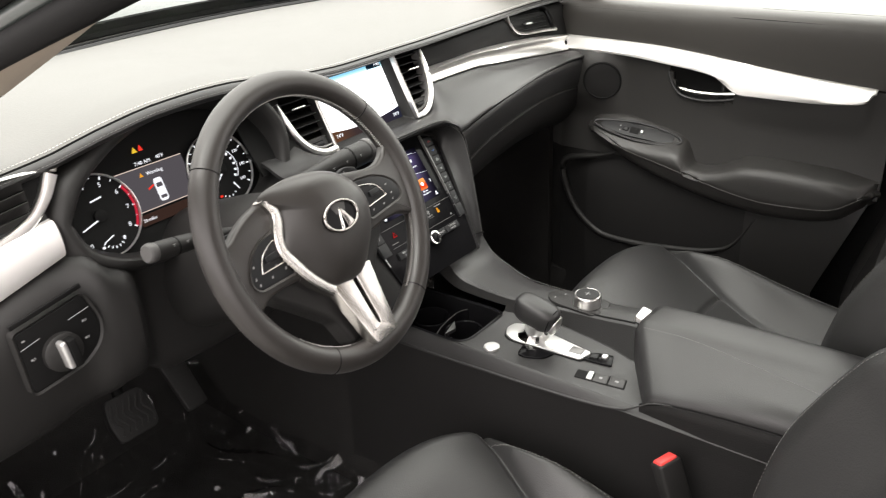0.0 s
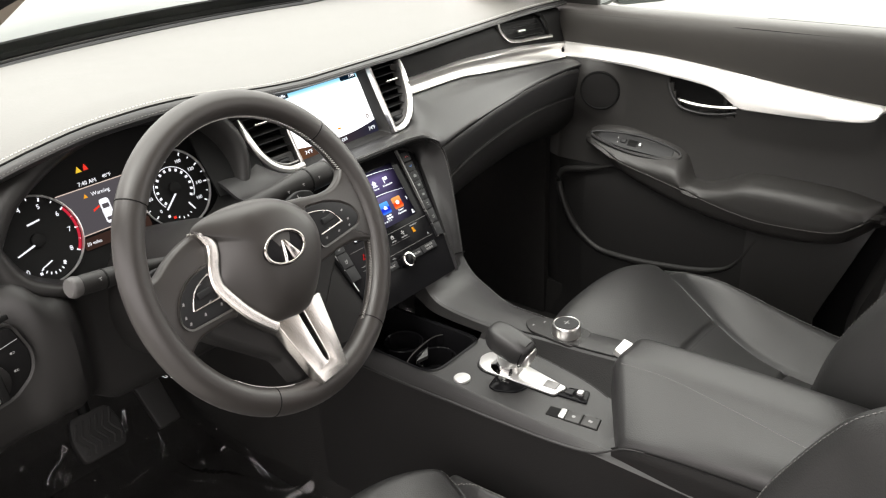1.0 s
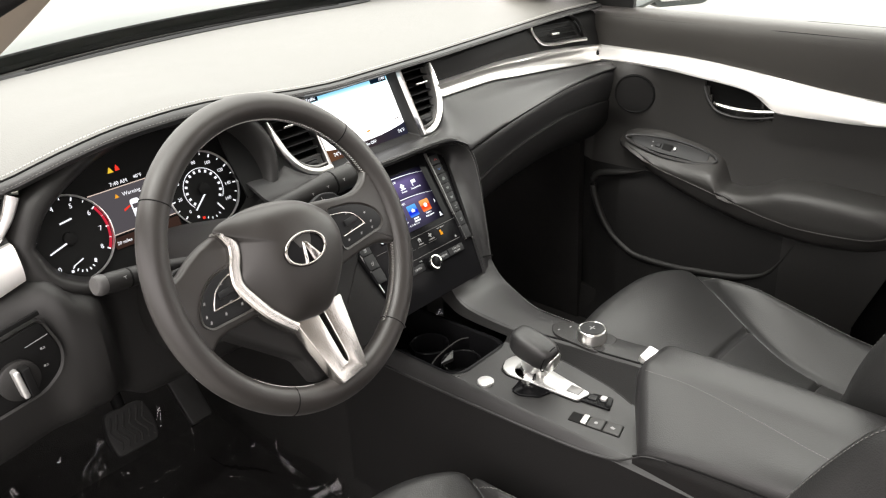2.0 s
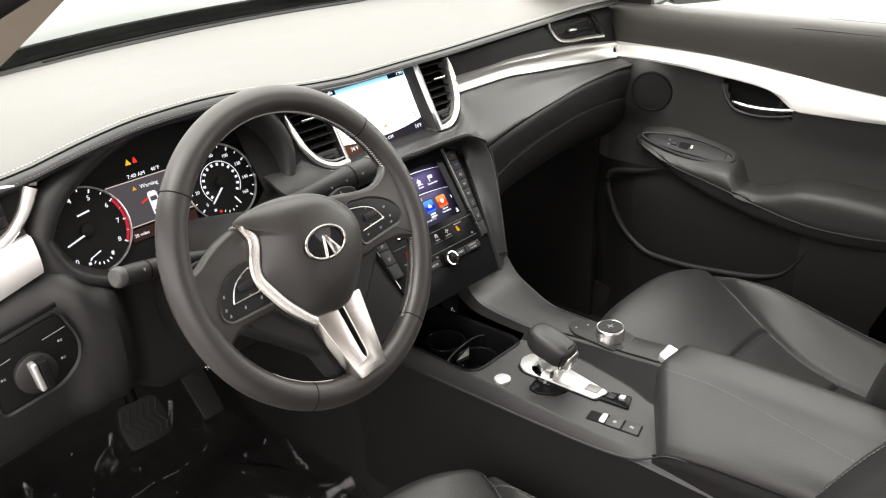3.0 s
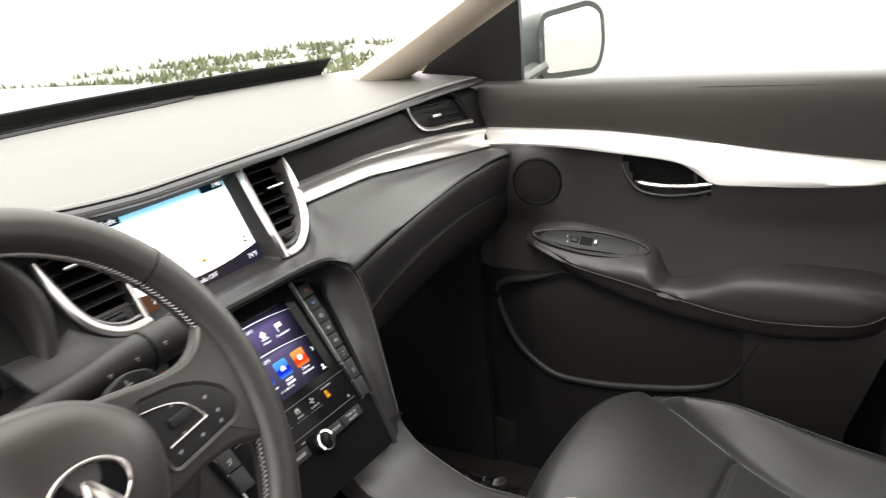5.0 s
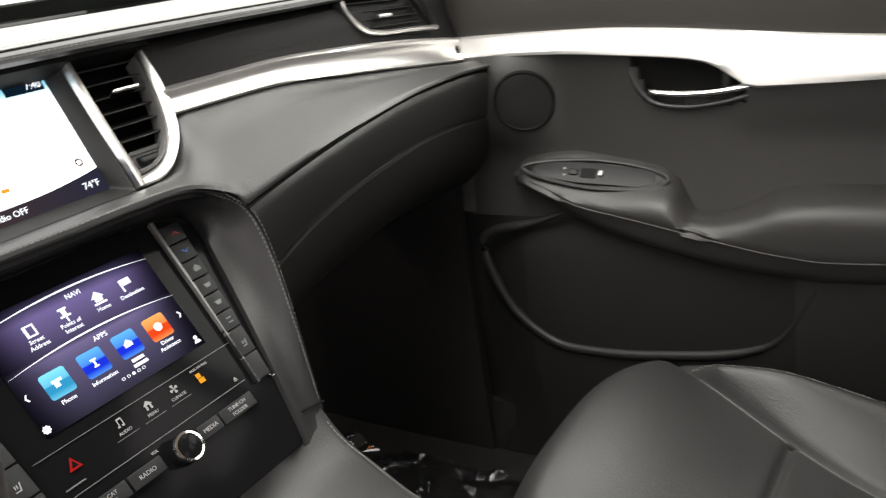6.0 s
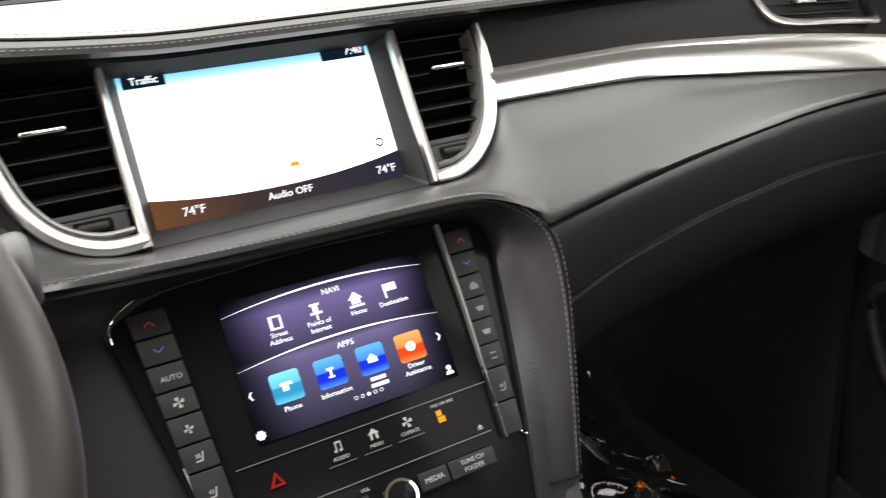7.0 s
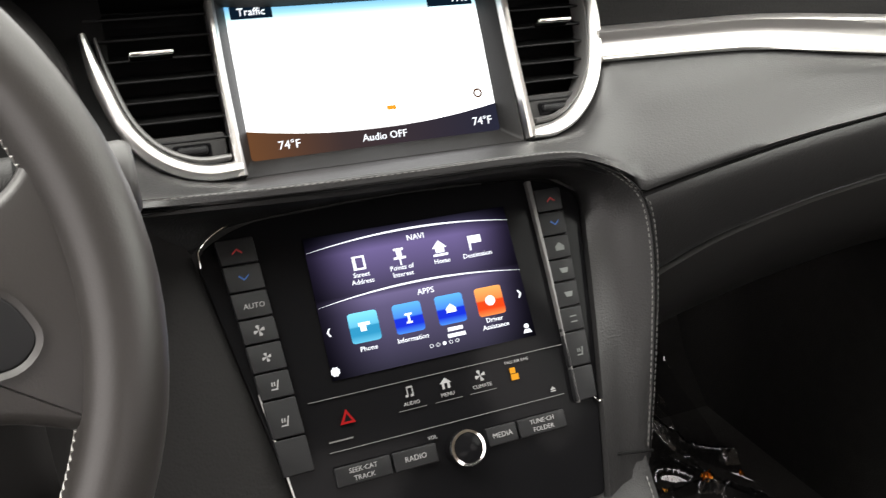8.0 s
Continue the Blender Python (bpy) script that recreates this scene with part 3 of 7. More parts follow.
# passenger end vent
def end_vent(m):
    """A leaf-shaped vent lying flush in the dark band, with a silver lower edge."""
    out = rounded([(-0.0985, 0.027), (-0.094, 0.013), (-0.068, -0.0095), (-0.034, -0.0185), (0.094, -0.032), (0.080, -0.010), (0.058, 0.016), (0.028, 0.0285), (-0.03, 0.0305)], 0.006, 3)
    v = part("air_vent", slab(out, -0.026, -0.022, 0.0, m), DARK, dash, "leaf-shaped end vent with a silver lower edge")
    part("vent_frame", hoop([p for p in inset(out, -0.0035)], out, -0.026, 0.0015, m, lip=0.004), PLASTIC, v)
    for i in range(4):
        h = 0.021 - 0.0115 * i
        lo = along([(-0.014, -0.048), (-0.002, -0.072), (0.012, -0.090), (0.021, -0.094)], h)
        hi = along([(-0.014, 0.070), (-0.002, 0.060), (0.012, 0.050), (0.021, 0.040)], h)
        sl = part("slat", brick(hi - lo, 0.0014, 0.018, m @ pose(0.5 * (lo + hi), h, -0.012, 24, 0, -4), 0.0004), DARK, v)
        # Lighter edge bar stands in for the reflection along each slat's front.
        part("slat_edge", brick(hi - lo, 0.0012, 0.0012, m @ pose(0.5 * (lo + hi), h - 0.0034, -0.0032, 0, 0, -4), 0.0004), BUTTON, sl, "thin shiny slat edge, lighter to stand in for its glint")
    part("vent_tab", brick(0.026, 0.0042, 0.010, m @ pose(-0.022, -0.002, 0.0, 0, 0, -4), 0.0015), SATIN, v, "silver vent tab")
    part("thumbwheel", tube(curve([m @ Vector((0.052, 0.012, -0.001)), m @ Vector((0.064, -0.002, 0.0)), m @ Vector((0.072, -0.016, -0.001))], 10), 0.0036, 8, flat=0.7), BUTTON, v, "black ribbed vent thumbwheel")
    edge = [(-0.1005, 0.026), (-0.0965, 0.0125), (-0.070, -0.012), (-0.035, -0.0215), (0.03, -0.0275), (0.094, -0.0345)]
    part("vent_trim", flat_band(edge, (0.0035, 0.0062, 0.0068), -0.012, 0.004, m), SATIN, v, "satin silver vent edge", 30)
    part("vent_trim", flat_band([(0.026, 0.0305), (-0.03, 0.0322), (-0.099, 0.029)], (0.001, 0.0022, 0.003), -0.012, 0.003, m), GREY_TRIM, v, "thin upper vent edge", 30)


# one soft skin: shelf under the upper screen, running on below the silver strip
FOOT = [(-0.235, 0.020), (-0.205, 0.014), (-0.186, 0.028), (-0.178, 0.024), (-0.166, 0.010), (-0.150, -0.003), (-0.130, -0.010), (-0.104, -0.013), (0.104, -0.013), (0.122, -0.012), (0.141, -0.008), (0.157, 0.004), (0.168, 0.022), (0.176, 0.040), (0.182, 0.044)]
LIP_Z = [(-0.235, 0.640), (-0.15, 0.636), (-0.06, 0.633), (0.06, 0.632), (0.100, 0.631), (0.118, 0.629), (0.140, 0.622), (0.156, 0.614), (0.168, 0.605), (0.178, 0.596), (0.186, 0.598)]
SOFTX = [-0.255 + 0.32 * i / 22 for i in range(23)] + [0.070 + 0.005 * i for i in range(1, 27)] + [0.205 + 0.545 * i / 28 for i in range(29)]
ends, mids = [], []
for x in SOFTX:
    w = min(1.0, max(0.0, (x - 0.172) / 0.014))
    w = w * w * (3 - 2 * w)
    f = UPPER @ Vector((x, along(FOOT, x), 0.016))
    top = f.lerp(Vector((x, along(STRIP_Y, x) - 0.006, along(STRIP_B, x) - 0.002)), w)
    low_end = Vector((x, -0.070, along(LIP_Z, x))) if x < 0.182 else Vector((x, along(SEAM1_Y, x), along(SEAM1_Z, x)))
    ends.append((top, low_end))
    mids.append([top.lerp(low_end, k) + Vector((0, -0.004, 0.004)) * (1 if x > 0 else 0.5) for k in (0.3, 0.55, 0.8)])
soft = []
for i, x in enumerate(SOFTX):
    # the middle of the skin runs smoothly sideways while its edges follow vent and seam
    ctrl = []
    for j, reach in enumerate((0.022, 0.05, 0.03)):
        ws = [math.exp(-((q - x) / reach) ** 2) * (SOFTX[min(len(SOFTX) - 1, a + 1)] - SOFTX[max(0, a - 1)]) for a, q in enumerate(SOFTX)]
        acc = sum((m_[j] * k for m_, k in zip(mids, ws)), Vector((0, 0, 0))) / sum(ws)
        ctrl.append(Vector((x, acc.y, acc.z)))
    top, bot = ends[i]
    soft.append(curve([top + Vector((0, 0.022, 0.006)), top] + ctrl + [bot + Vector((0, -0.001, 0.006)), bot + Vector((0, -0.0015, 0.0028)), bot + Vector((0, 0.006, 0.0012))], 24))
part("soft_panel", sheet(soft, thick=0.005), SOFT, dash, "black soft panel running under screen and strip", 60)

# centre housing with the upper screen frame
back = rounded([(-0.20, -0.02), (0.20, -0.02), (0.21, 0.06), (0.205, 0.125), (-0.205, 0.125), (-0.21, 0.06)], 0.01)
part("screen_housing", slab(back, -0.035, -0.022, 0.0, UPPER), DARK, dash)
frame_out = rounded([(-0.1035, -0.013), (0.1035, -0.013), (0.1015, 0.125), (-0.1015, 0.125)], 0.003)
frame_in = rounded([(-0.0935, 0.0), (0.0935, 0.0), (0.0935, 0.112), (-0.0935, 0.112)], 0.003)
part("screen_bezel", hoop(frame_out, frame_in, -0.02, 0.017, UPPER, lip=0.0155), PLASTIC, dash, "matte black screen surround")


VENT = UPPER @ Matrix.Translation((0, -0.004, 0.020)) @ Matrix.Diagonal((0.925, 1, 1, 1))


GREY_TRIM = material("grey_trim_paint", (0.16, 0.158, 0.155), 0.35, metal=0.4, vary=0.05)


def flat_band(line, width, z0, z1, m):
    """A flat-faced strip with bevelled edges along a line; width is (first, middle, last)."""
    p, rows, n = curve([(a, b, 0) for a, b in line], 44), [], 44
    for i in range(n):
        d = (p[min(n - 1, i + 1)] - p[max(0, i - 1)]).normalized()
        s = Vector((-d.y, d.x, 0))
        k = i / (n - 1)
        w = along([(0.0, width[0]), (0.12, width[1]), (0.75, width[1]), (1.0, width[2])], k) / 2
        prof = [(-w, z0), (-w, z1 - 0.0022), (-w + min(0.0016, w * 0.5), z1 - 0.0006), (w * 0.2, z1), (w - min(0.002, w * 0.5), z1 - 0.001), (w, z1 - 0.0035), (w, z0)]
        rows.append([m @ (p[i] + s * a + Vector((0, 0, b))) for a, b in prof])
    return sheet(rows, wrap=True, caps=True)


end_vent(plane_pose((0.598, 0.033, 0.7205), 6))


def centre_vent(side):
    wide = 0.0065 if side < 0 else 0.0
    out = [(0.113, 0.118), (0.117, -0.002), (0.140, -0.002), (0.158, 0.006), (0.176, 0.022), (0.188 + wide, 0.045), (0.193 + wide, 0.07), (0.193 + wide, 0.118)]
    out = [(side * a, b) for a, b in out]
    v = part("air_vent", slab(out if side > 0 else out[::-1], -0.045, -0.041, 0.0, VENT), DARK, dash, "upright centre vent with a silver U-shaped edge")
    for i in range(7):
        h = 0.1075 - 0.0138 * i
        lo, hi = 0.116, along([(0.02, 0.176), (0.05, 0.188), (0.11, 0.192)], h) + wide
        mid, w = side * 0.5 * (lo + hi), hi - lo
        sl = part("slat", brick(w, 0.0016, 0.024, VENT @ pose(mid, h, -0.014, 24), 0.0005), DARK, v)
        # Lighter bar again in place of the slat edge's reflection.
        part("slat_edge", brick(w, 0.0013, 0.0012, VENT @ pose(mid, h - 0.0048, -0.0030), 0.0004), BUTTON, sl, "thin shiny slat edge, lighter to stand in for its glint")
    part("vent_tab", brick(0.030, 0.0042, 0.012, VENT @ pose(side * (0.1545 + wide * 0.6), 0.0765, 0.002), 0.0018), CHROME, v, "chrome vent tab")
    wb = rounded([(0.119, -0.001), (0.144, -0.001), (0.163, 0.010), (0.176 + wide, 0.024), (0.1185, 0.024)], 0.003)
    wb = [(side * a, b) for a, b in wb]
    part("vent_foot", slab(wb if side > 0 else wb[::-1], -0.026, -0.003, 0.001, VENT), PLASTIC, v)
    part("wheel_slot", slab(rounded(rect(0.026, 0.0095, side * 0.1425, 0.0125), 0.002), -0.004, -0.0018, 0.0004, VENT), GLOSS, v)
    part("thumbwheel", brick(0.021, 0.0055, 0.006, VENT @ pose(side * 0.1425, 0.0125, -0.001), 0.002), BUTTON, v, "ribbed black thumbwheel")
    # inner straight edge: bright face with a warm grey return
    line = [(0.1135, 0.1165), (0.1140, 0.06), (0.1125 if side < 0 else 0.1165, -0.0085)]
    line = [(side * a, b) for a, b in line]
    part("vent_trim", flat_band(line if side < 0 else line, (0.0035, 0.0062, 0.0075), -0.012, 0.0075, VENT), SATIN, v, "bright inner vent edge", 30)
    # outer swept edge and its darker inner return
    if side < 0:
        line = [(0.1115, -0.0035), (0.136, -0.0035), (0.156, 0.003), (0.172, 0.0145), (0.1845, 0.032), (0.1925, 0.054), (0.1975, 0.074), (0.2005, 0.0915)]
    else:
        line = [(0.1165, -0.0055), (0.136, -0.0040), (0.152, 0.002), (0.168, 0.0145), (0.180, 0.031), (0.1875, 0.053), (0.1915, 0.079), (0.1920, 0.106)]
    line = [(side * a, b) for a, b in line]
    part("vent_trim", flat_band(line, (0.0085, 0.0105, 0.0050), -0.012, 0.0085, VENT), SATIN, v, "satin silver outer vent edge", 30)
    cx, cy = side * 0.150, 0.075
    inner = [(a + (cx - a) * 0.155, b + (cy - b) * 0.115) for a, b in line]
    part("vent_return", flat_band(inner, (0.004, 0.0042, 0.0015), -0.014, 0.0045, VENT), GREY_TRIM, v, "grey inner return of the vent edge", 30)


centre_vent(1)
centre_vent(-1)

# upper display
disp = thing("navigation_display", (0, 0.02, 0.69), "bright upper dash screen showing a washed-out map", "display")
sky = gradient("map_picture", [(0.0, (0.03, 0.02, 0.02)), (0.105, (0.05, 0.03, 0.03)), (0.13, (1.0, 1.0, 1.0)), (0.80, (1, 1, 1)), (0.91, (0.20, 0.40, 0.46)), (1.0, (0.015, 0.16, 0.42))], 1, 0.0, 0.112, 2.2)
ob = part("screen", slab(rect(0.187, 0.112, 0, 0.056), -0.004, 0.0), sky, disp)
ob.matrix_world = UPPER

def on(parent, ob, m):
    """Places a part whose mesh was made in the local axes of the pose m."""
    ob.matrix_world = m
    return ob


# bottom bar and words of the upper display
BAR = gradient("display_bar", [(0.0, (0.20, 0.085, 0.035)), (0.35, (0.07, 0.045, 0.045)), (1.0, (0.03, 0.032, 0.06))], 0, -0.0935, 0.0935, 0.75)
bar = [(-0.0935, 0.0), (0.0935, 0.0), (0.0935, 0.021)] + [(0.0935 - 0.187 * i / 16, 0.0125 + 0.0085 * (abs(i - 8) / 8) ** 2) for i in range(1, 16)] + [(-0.0935, 0.021)]
part("status_bar", slab(bar, 0.0002, 0.0006, 0.0, UPPER), BAR, disp, "dark status bar")
for body, size, x, y in (("74°F", 0.0085, -0.066, 0.0085), ("Audio OFF", 0.0075, 0.003, 0.0065), ("74°F", 0.0085, 0.080, 0.0085)):
    lettering(body, size, UPPER @ pose(x, y, 0.001), WHITE_GLOW, disp)
TAG = glow("display_tag", (0.01, 0.03, 0.06), 0.4)
part("tag", slab(rect(0.029, 0.009, -0.0755, 0.1035), 0.0002, 0.0006, 0.0, UPPER), TAG, disp, "dark caption tag")
lettering("Traffic", 0.0075, UPPER @ pose(-0.0755, 0.1035, 0.001), WHITE_GLOW, disp)
part("tag", slab(rect(0.036, 0.010, 0.0725, 0.1035), 0.0002, 0.0006, 0.0, UPPER), TAG, disp, "dark clock tag")
lettering("7:40", 0.0085, UPPER @ pose(0.081, 0.1035, 0.001), WHITE_GLOW, disp)
part("map_pointer", slab(rounded(rect(0.007, 0.003, 0.012, 0.0265), 0.001), 0.0002, 0.0007, 0.0, UPPER), AMBER, disp)
part("compass", lathe([(0.0036, 0.0), (0.0036, 0.0006), (0.0022, 0.0006), (0.0022, 0.0)], UPPER @ pose(0.081, 0.030, 0.0002), 20), glow("compass_brown", (0.2, 0.1, 0.06), 0.6), disp)

# ---------------------------------------------------------------- centre stack
stack = thing("centre_stack", (0, -0.06, 0.45), "black leather-edged centre stack with a glossy touch panel", "centre stack")
# leather arch: outer edge O, crown M and inner edge I on the leaning face
ARCH = [(0.1565, -0.1265, 0.400), (0.160, -0.122, 0.409), (0.176, -0.098, 0.490), (0.183, -0.082, 0.552), (0.178, -0.072, 0.594), (0.156, -0.070, 0.614), (0.118, -0.070, 0.629), (0.06, -0.070, 0.632), (0.0, -0.070, 0.632)]
INNER = [(0.100, -0.153), (0.103, -0.14), (0.122, -0.05), (0.137, 0.03), (0.1435, 0.066), (0.135, 0.0775), (0.110, 0.083), (0.05, 0.087), (0.0, 0.088)]
ARCH = [(-0.185, -0.066, 0.637), (-0.15, -0.068, 0.636), (-0.06, -0.070, 0.633)] + ARCH[::-1]
INNER = [(-0.1435, 0.068), (-0.120, 0.0815), (-0.05, 0.087)] + INNER[::-1]
O = curve(ARCH, 80)
I = curve([LOWER @ Vector((a, b, 0.0)) for a, b in INNER], 80)
rows = []
outn = LOWER.col[2].xyz
for o, i in zip(O, I):
    d = o - i
    rows.append(curve([o + Vector((max(0, d.x) * 0.1, 0.02, 0.0)) - outn * 0.012, o, o - d * 0.18 + outn * 0.003, o - d * 0.6 - outn * 0.001, i + outn * 0.004, i - outn * 0.004], 12))
part("arch", sheet(rows, thick=0.004), LEATHER, stack, "black leather arch round the touch panel")
part("stitching", sewn([o - (o - i) * 0.12 + outn * 0.0034 for o, i in zip(O, I)][44:-2], 0.0046, 0.0032, 0.00034), THREAD, stack, "fine grey double stitching")
part("stitching", sewn([o + Vector((0, -0.0016, 0.0066)) for o in O][1:46] + [o + Vector((0.0012, 0.003, 0.0)) + outn * 0.0025 for o in O][52:-2], 0.0046, 0.0032, 0.00034), THREAD, stack, "fine grey double stitching")
part("arch_joint", tube(curve([Vector((0.1030, -0.1335, 0.4290)) + outn * 0.003, Vector((0.130, -0.1320, 0.4225)) + outn * 0.0045, Vector((0.1560, -0.1285, 0.4150)) + outn * 0.0015], 14), 0.0011, 6), DARK, stack)
part("arch_seam", tube([o - (o - i) * 0.055 + outn * 0.0025 for o, i in zip(O, I)][1:-1], 0.0009, 6), DARK, stack)
# plain flank on the driver's side of the panel
rows = []
for k in range(25):
    v = 0.066 - 0.231 * k / 24
    inn = LOWER @ Vector((-(0.1435 + (v - 0.066) * 0.20), v, 0.002))
    o = Vector((-0.235 + 0.030 * k / 24, inn.y + 0.030, inn.z - 0.004))
    rows.append(curve([inn - outn * 0.008, inn, inn.lerp(o, 0.5) + outn * 0.004, o, o + Vector((-0.004, 0.06, -0.004)), o + Vector((-0.002, 0.3, -0.01))], 16))
part("flank", sheet(rows, thick=0.004), SIDE, stack, "plain black flank of the stack")
# cheeks beside the arch going forward
for side in (1,):
    rows = []
    for o in O[-26:]:
        rows.append([o + Vector((-side * 0.002, 0.006, 0)), o + Vector((side * 0.004, 0.05, -0.004)), o + Vector((side * 0.006, 0.16, -0.01)), o + Vector((side * 0.006, 0.32, -0.02))])
    part("cheek", sheet(rows, thick=0.004), PLASTIC, stack, "black plastic side of the stack")

# glossy panel
pane = rounded([(-0.100, -0.150), (0.100, -0.150), (0.1235, -0.045), (0.1425, 0.066), (0.110, 0.0825), (0.0, 0.087), (-0.110, 0.0825), (-0.1425, 0.066)], [0.004, 0.004, 0.02, 0.012, 0.03, 0.03, 0.03, 0.012])
part("glossy_panel", slab(pane, -0.014, -0.001, 0.001, LOWER), GLOSS, stack, "piano black touch panel")
for side in (-1, 1):
    if side < 0:
        line = [(0.104, 0.0845), (0.122, 0.081), (0.1385, 0.069), (0.1395, 0.057)]
    else:
        line = [(0.1095, -0.082), (0.1135, -0.088), (0.1165, -0.084), (0.1225, -0.060)]
    p = [LOWER @ Vector((side * a, b, 0.0005)) for a, b in line]
    part("panel_edge", tube(curve(p, 20), 0.0008, 8, taper=[0.3 + 0.7 * math.sin(math.pi * i / 19) for i in range(20)]), CHROME, stack, "thin bright edge line")
    # column of seven buttons
    cuts = [0.0725, 0.0545, 0.0362, 0.0182, 0.0014, -0.0175, -0.0353, -0.0604, -0.0845]
    for a, b in zip(cuts, cuts[1:]):
        def outer(h):
            return (0.1285 if side < 0 else 0.1255) + (h - 0.07) * 0.092
        def within(h):
            return 0.1040 + (h - 0.07) * 0.060
        q = [(within(b), b + 0.0005), (outer(b), b + 0.0005), (outer(a), a - 0.0005), (within(a), a - 0.0005)]
        q = [(side * u, v) for u, v in q]
        if side < 0:
            q = q[::-1]
        part("climate_button", slab(rounded(q, 0.0012, 2), -0.001, 0.004, 0.0008, LOWER), BUTTON, stack)
    if side > 0:
        wedge = [(0.1000, 0.0800), (0.1035, 0.0800), (0.1012, 0.010), (0.0970, -0.0850), (0.0962, -0.0850), (0.0992, 0.010)]
        part("button_edge", slab(wedge[::-1], -0.001, 0.0040, 0.0003, LOWER), GREY_TRIM, stack, "grey tapering edge beside the buttons")
    else:
        part("button_edge", tube([LOWER @ Vector((-u, v, 0.0015)) for u, v in ((0.1195, -0.030), (0.1150, -0.062), (0.1100, -0.100))], 0.0006, 6), SILVER, stack, "thin silver edge beside the buttons")

# lower display
touch = thing("touch_display", (0, -0.07, 0.54), "lower touch screen with purple menu and app tiles", "display")
purple = gradient("menu_picture", [(0.0, (0.035, 0.032, 0.055)), (0.42, (0.12, 0.10, 0.20)), (0.5, (0.17, 0.14, 0.28)), (0.54, (0.06, 0.05, 0.10)), (0.84, (0.17, 0.13, 0.31)), (0.93, (0.04, 0.035, 0.075)), (1.0, (0.004, 0.004, 0.006))], 1, -0.031, 0.066, 1.10, (0.0035, 0.030, 0.078))
on(touch, part("screen", slab(rect(0.150, 0.097, 0.0035, 0.0165), -0.0002, 0.0003), purple, touch), LOWER)


def swoosh(v0, sag):
    p = [LOWER @ Vector((-0.071 + 0.150 * i / 20, v0 - sag * (2 * i / 20 - 1) ** 2, 0.0006)) for i in range(21)]
    part("swoosh", tube(p, 0.0007, 6, taper=[0.08 + 0.92 * math.sin(math.pi * i / 20) for i in range(21)]), WHITE_GLOW, touch, "thin white arc")


swoosh(0.0605, 0.006)
swoosh(0.0225, 0.006)
lettering("NAVI", 0.0058, LOWER @ pose(0.0068, 0.0535, 0.0008), WHITE_GLOW, touch)
lettering("APPS", 0.0058, LOWER @ pose(0.005, 0.0145, 0.0008), WHITE_GLOW, touch)


def glyph(polys, m, mat, parent, name="icon", z=0.0006):
    """A flat sign made of small plates."""
    bm = bmesh.new()
    for q in polys:
        area = sum(a[0] * b[1] - b[0] * a[1] for a, b in zip(q, q[1:] + q[:1]))
        slab(q if area > 0 else q[::-1], 0.0, z, 0.0, m, bm)
    return part(name, bm, mat, parent, "", 0)


BOOK = [rect(0.0075, 0.0012, 0, 0.0042), rect(0.0075, 0.0012, 0, -0.0042), rect(0.0012, 0.0096, 0.0035, 0), rect(0.0020, 0.0096, -0.0035, 0)]
PIN = [rect(0.0070, 0.0016, 0, 0.0046), rect(0.0036, 0.0052, 0, 0.0016), rect(0.0085, 0.0016, 0, -0.0015), rect(0.0010, 0.0048, 0, -0.0042)]
HOME = [[(-0.0055, 0.0005), (0.0055, 0.0005), (0.0, 0.0060)], rect(0.0065, 0.0038, 0, -0.001), rect(0.011, 0.0016, 0, -0.0045)]
FLAG = [rect(0.0012, 0.0105, -0.0042, 0), rect(0.0085, 0.0055, 0.0008, 0.0025)]
PLAIN = [rect(0.008, 0.0022, 0, 0.0018), rect(0.004, 0.004, -0.001, -0.001)]
PERSON_I = [rect(0.0014, 0.006, 0, -0.0005), rect(0.005, 0.0014, 0, 0.0022), rect(0.004, 0.0012, 0, -0.0035)]
CARSIGN = [[(-0.004, 0.0), (0.004, 0.0), (0.0, 0.0035)], rect(0.007, 0.003, 0, -0.0012)]
DISC = [[(0.0036 * math.cos(a / 8 * math.pi), 0.0036 * math.sin(a / 8 * math.pi)) for a in range(16)]]
for x, g, words in ((-0.0369, BOOK, "Street\nAddress"), (-0.0078, PIN, "Points of\nInterest"), (0.0222, HOME, "Home"), (0.0495, FLAG, "Destination")):
    glyph(g, LOWER @ pose(x, 0.0422, 0.0006), WHITE_GLOW, touch)
    lettering(words, 0.0048, LOWER @ pose(x, 0.0315 if "\n" in words else 0.0332, 0.0008), WHITE_GLOW, touch)
for x, mat, g, words in ((-0.0429, ICON_CYAN, PLAIN, "Phone"), (-0.0114, ICON_BLUE, PERSON_I, "Information"), (0.0198, ICON_BLUE, CARSIGN, ""), (0.050, ICON_RED, DISC, "Driver\nAssistance")):
    tile = on(touch, part("app_tile", slab(rounded(rect(0.0205, 0.0205), 0.0025), 0.0, 0.0006), mat, touch, "glowing square app tile"), LOWER @ pose(x, -0.0012, 0.0004))
    bpy.context.view_layer.update()
    glyph(g, LOWER @ pose(x, -0.001, 0.0011), WHITE_GLOW, tile)
    if words:
        lettering(words, 0.0048, LOWER @ pose(x, -0.0158 if "\n" not in words else -0.0170, 0.0008), WHITE_GLOW, touch)
    else:
        glyph([rect(0.011, 0.0026, 0, 0.0018), rect(0.013, 0.0026, 0, -0.0026)], LOWER @ pose(x, -0.0168, 0.0006), WHITE_GLOW, touch, "caption_bars")
